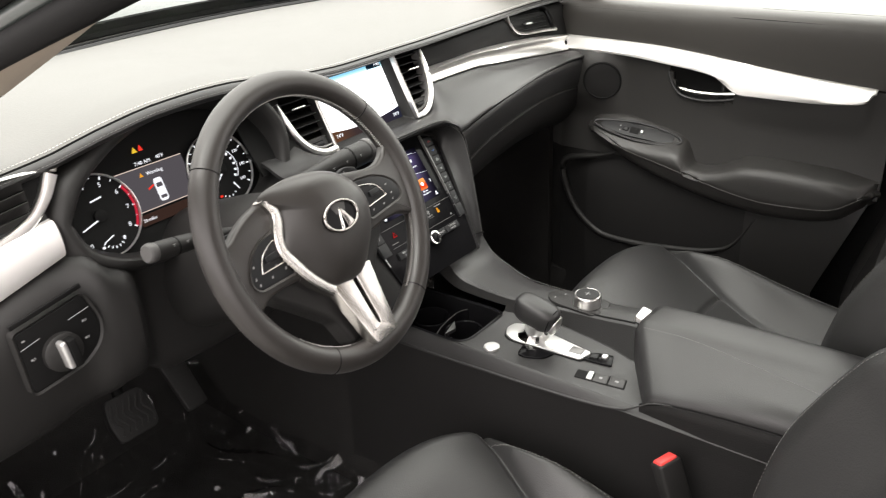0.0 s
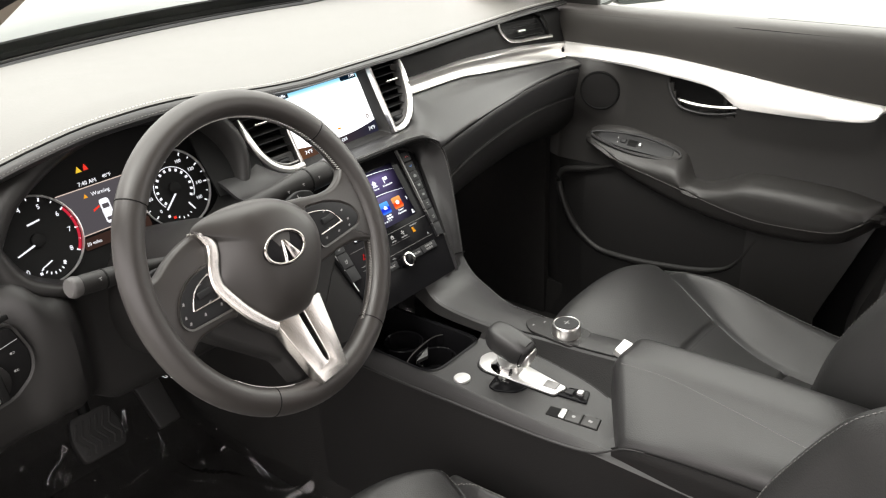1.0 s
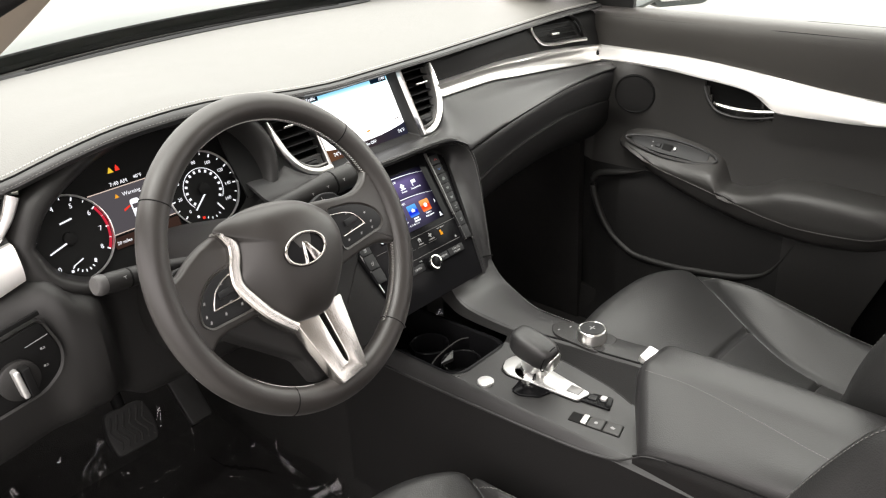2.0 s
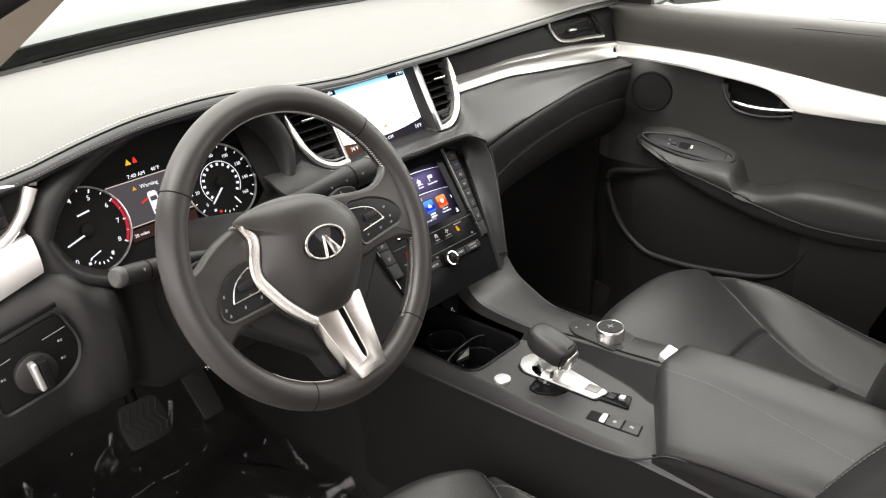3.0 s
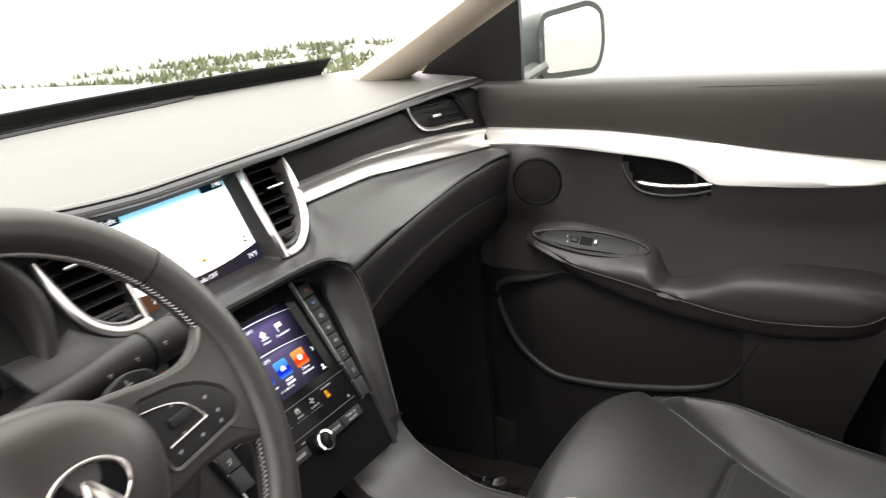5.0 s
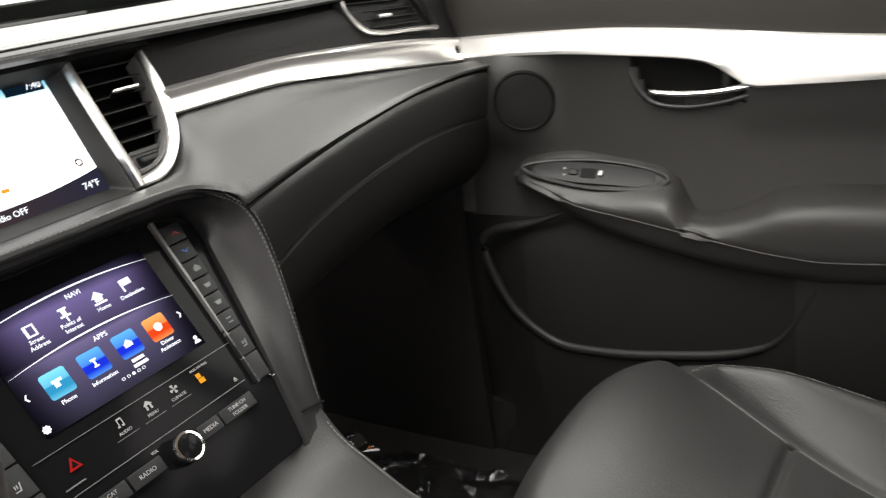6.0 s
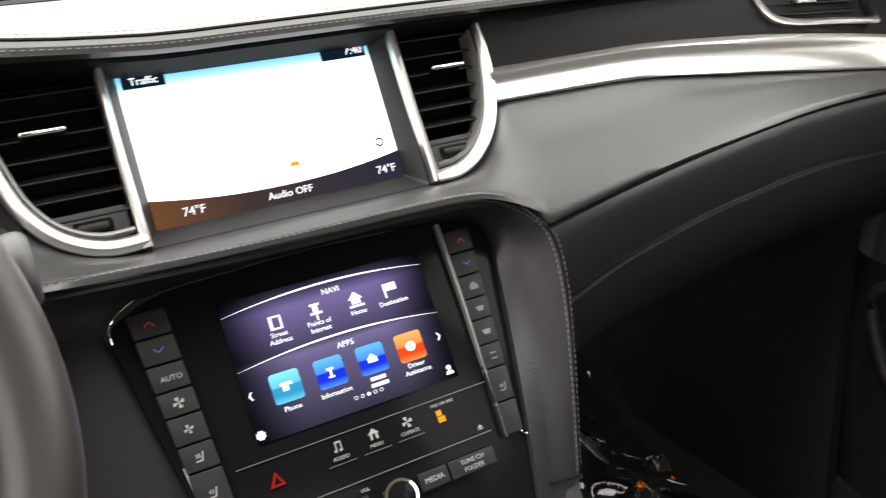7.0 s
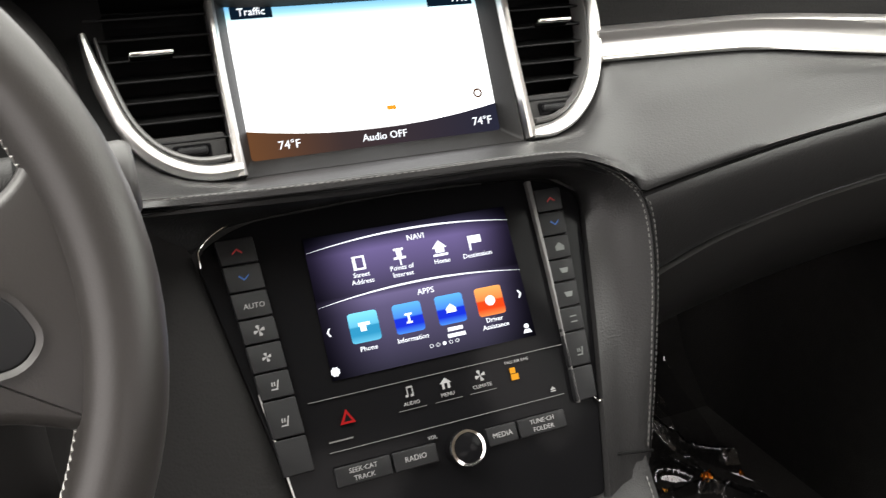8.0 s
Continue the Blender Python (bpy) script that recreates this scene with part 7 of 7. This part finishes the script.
for i in range(67):
    y = -0.035 - 0.655 * i / 66
    t, u, b, o = along(TOPI, y), along(TOPO, y), along(BOTA, y), along(OUTA, y)
    c = along(SEWN, y)
    rows.append(curve([(0.785, y, t + 0.004), (max(0.762, o), y, t), (max(0.745, o + 0.012), y, 0.5 * (t + u) + 0.003), (o + 0.012, y, u), (o + 0.002, y, u - 0.012), (o, y, c + 0.006), (o + 0.0015, y, c), (o + 0.004, y, c - 0.006), (o + 0.012, y, b + 0.010), (o + 0.026, y, b - 0.002), (0.785, y, b - 0.014)], 34))
    if -0.672 < y < -0.05:
        seam.append(Vector((o - 0.0002, y, c)))
part("armrest", sheet(rows, thick=0.005), DOORPAD, door, "padded door armrest with a stitched lower edge", 60)
part("stitching", sewn(seam, 0.0052, 0.0040, 0.0006), THREAD, door, "grey stitching along the armrest")
SWP = pose(0.7390, -0.1720, 0.4535, 9, -41, 0)
swp = part("switch_panel", slab(rounded([(-0.015, -0.082), (0.015, -0.082), (0.018, 0.03), (0.012, 0.085), (0.0, 0.100), (-0.012, 0.085), (-0.017, 0.03)], 0.010), -0.002, 0.0045, 0.001, SWP), BUTTON, door, "black window switch panel")
part("panel_rim", tube([SWP @ Vector((0.0235 * math.cos(a) * (1 - 0.25 * max(0, math.sin(a))), 0.006 + 0.106 * math.sin(a), 0.0035)) for a in [2 * math.pi * j / 44 for j in range(44)]], 0.0034, 8, closed=True), LEATHER, door, "raised oval rim round the switches")
part("switch_well", brick(0.016, 0.022, 0.002, SWP @ pose(0, 0.012, 0.0045), 0.0008), DARK, swp)
part("window_switch", brick(0.009, 0.006, 0.007, SWP @ pose(0, -0.006, 0.006), 0.002), SILVER, swp, "window switch with a silver tip")
part("lock_switch", brick(0.011, 0.014, 0.005, SWP @ pose(0, 0.034, 0.005), 0.002), BUTTON, swp)
for a, b in ((-0.006, 0.046), (0.005, 0.048)):
    glyph([rect(0.003, 0.002)], SWP @ pose(a, b, 0.0046), INK, swp, "switch_sign", 0.0003)
# handle in its recess
rows = []
for i in range(17):
    y = -0.218 - 0.200 * i / 16
    k = math.sin(math.pi * min(1.0, max(0.0, (i - 0.5) / 15)))
    rows.append([(0.775 + 0.030 * max(0.0, k) ** 0.6 * math.sin(math.pi * (0.12 + 0.88 * j / 8)) ** 0.7, y, 0.528 + 0.100 * j / 8) for j in range(9)])
# Coloured near-black so the shade inside the hollow shows.
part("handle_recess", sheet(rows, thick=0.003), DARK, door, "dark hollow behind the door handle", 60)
rim0 = [(0.770, -0.214, 0.618), (0.765, -0.222, 0.598), (0.763, -0.233, 0.572), (0.762, -0.254, 0.550), (0.762, -0.30, 0.5425), (0.762, -0.35, 0.548), (0.765, -0.383, 0.556)]
part("recess_rim", tube(curve(rim0, 40), 0.0036, 10), LEATHER, door, "rounded rim of the handle hollow")
part("lock_knob", brick(0.006, 0.008, 0.024, pose(0.772, -0.348, 0.576), 0.002), PLASTIC, door)
part("door_handle", tube(curve([(0.772, -0.244, 0.569), (0.762, -0.252, 0.566), (0.757, -0.29, 0.5620), (0.757, -0.34, 0.5630), (0.762, -0.378, 0.5670)], 24), 0.0062, 12, flat=0.75, taper=[min(1.0, 0.5 + i / 6) for i in range(24)]), CHROME, door, "chrome door handle")
# tweeter, lying on the padded panel


def skin_x(y, z):
    """Inner face of the door's centre panel at this height and place."""
    k = min(len(pad_) - 2, max(0, int((y - pad_[0][0].y) / 0.005)))
    found = []
    for row in (pad_[k], pad_[k + 1]):
        i = max([0] + [j for j in range(len(row) - 1) if row[j].z >= z])
        p, q = row[i], row[i + 1]
        found.append(p.x - 0.0058 + (q.x - p.x) * (z - p.z) / min(-1e-5, q.z - p.z))
    return found[0] + (found[1] - found[0]) * (y - pad_[k][0].y) / 0.005


GY, GZ = -0.066, 0.563
disc = []
for r, h in ((0.0002, 0.0030), (0.010, 0.0030), (0.021, 0.0030), (0.032, 0.0030), (0.0405, 0.0028), (0.0410, -0.004)):
    disc.append([Vector((skin_x(GY + 0.94 * r * math.cos(a), GZ + r * math.sin(a)) - h, GY + 0.94 * r * math.cos(a), GZ + r * math.sin(a))) for a in [2 * math.pi * j / 48 for j in range(48)]])
part("speaker_grille", sheet(disc, wrap=True), SIDE, door, "round black speaker grille", 60)
part("grille_ring", tube([Vector((skin_x(GY + 0.040 * math.cos(a), GZ + 0.0428 * math.sin(a)) - 0.0016, GY + 0.040 * math.cos(a), GZ + 0.0428 * math.sin(a))) for a in [2 * math.pi * j / 48 for j in range(48)]], 0.0028, 8, closed=True), DARK, door)
# pocket
PK = [(0.030, 0.332), (0.020, 0.290), (-0.010, 0.230), (-0.055, 0.190), (-0.10, 0.172), (-0.24, 0.176), (-0.40, 0.212), (-0.46, 0.300), (-0.46, 0.42), (-0.14, 0.42), (-0.06, 0.380), (0.0, 0.366)]
pk = curve([(0.737, a, b) for a, b in [(-0.12, 0.398), (-0.06, 0.378), (-0.010, 0.368), (0.010, 0.363), (0.024, 0.353)] + PK[:8]], 60)
part("pocket_edge", tube(pk, 0.0080, 12, flat=1.0, taper=[min(1.0, 0.2 + i / 8, 0.1 + (59 - i) / 14) for i in range(60)]), PLASTIC, door, "raised rim of the door pocket")

# window glass, mirror triangle and outside mirror
rows = []
for y in (0.06, -0.2, -0.5, -0.8, -1.1):
    rows.append(curve([(0.815, y, 0.725), (0.800, y * 0.98 - 0.01, 0.88), (0.755, y * 0.93 - 0.03, 1.08), (0.68, y * 0.85 - 0.1, 1.24)], 10))
wg = setting("window_1", sheet(rows, thick=0.004), GLASS, "clear passenger's side window", "window")
wg.visible_shadow = False
tri = part("mirror_corner", sheet([[(0.79, 0.20, 0.742), (0.79, 0.07, 0.742), (0.79, -0.035, 0.742)], [(0.785, 0.15, 0.79), (0.785, 0.05, 0.80), (0.785, -0.04, 0.82)], [(0.765, 0.02, 0.90), (0.765, -0.02, 0.90), (0.765, -0.05, 0.90)]], thick=0.012), PLASTIC, door, "black triangle behind the mirror")

mir = thing("wing_mirror", (0.98, -0.03, 0.76), "dark outside mirror with a bright glass", "mirror")
MM = Matrix.Translation((0.985, -0.045, 0.785)) @ Matrix.Rotation(radians(-22), 4, "Z") @ Matrix.Rotation(radians(90), 4, "X")
mo = rounded([(-0.090, -0.062), (0.075, -0.070), (0.100, -0.02), (0.098, 0.055), (0.06, 0.078), (-0.085, 0.065)], 0.03, 5)
rings = []
for k, z in ((1.0, 0.006), (1.03, -0.002), (1.0, -0.04), (0.82, -0.085), (0.4, -0.105), (0.05, -0.108)):
    rings.append([MM @ Vector((p.x * k, p.y * k, z)) for p in mo])
part("shell", sheet(rings, wrap=True, caps=True), BODY, mir, "dark painted mirror shell")
part("mirror_glass", slab(inset(mo, 0.012), 0.004, 0.008, 0.001, MM), material("mirror_silver", (0.9, 0.9, 0.9), 0.02, metal=1.0, vary=0), mir, "bright mirror glass")
part("foot", tube([(0.82, 0.03, 0.73), (0.87, 0.01, 0.735), (0.92, -0.01, 0.75)], 0.022, 12, flat=0.6), BODY, mir)
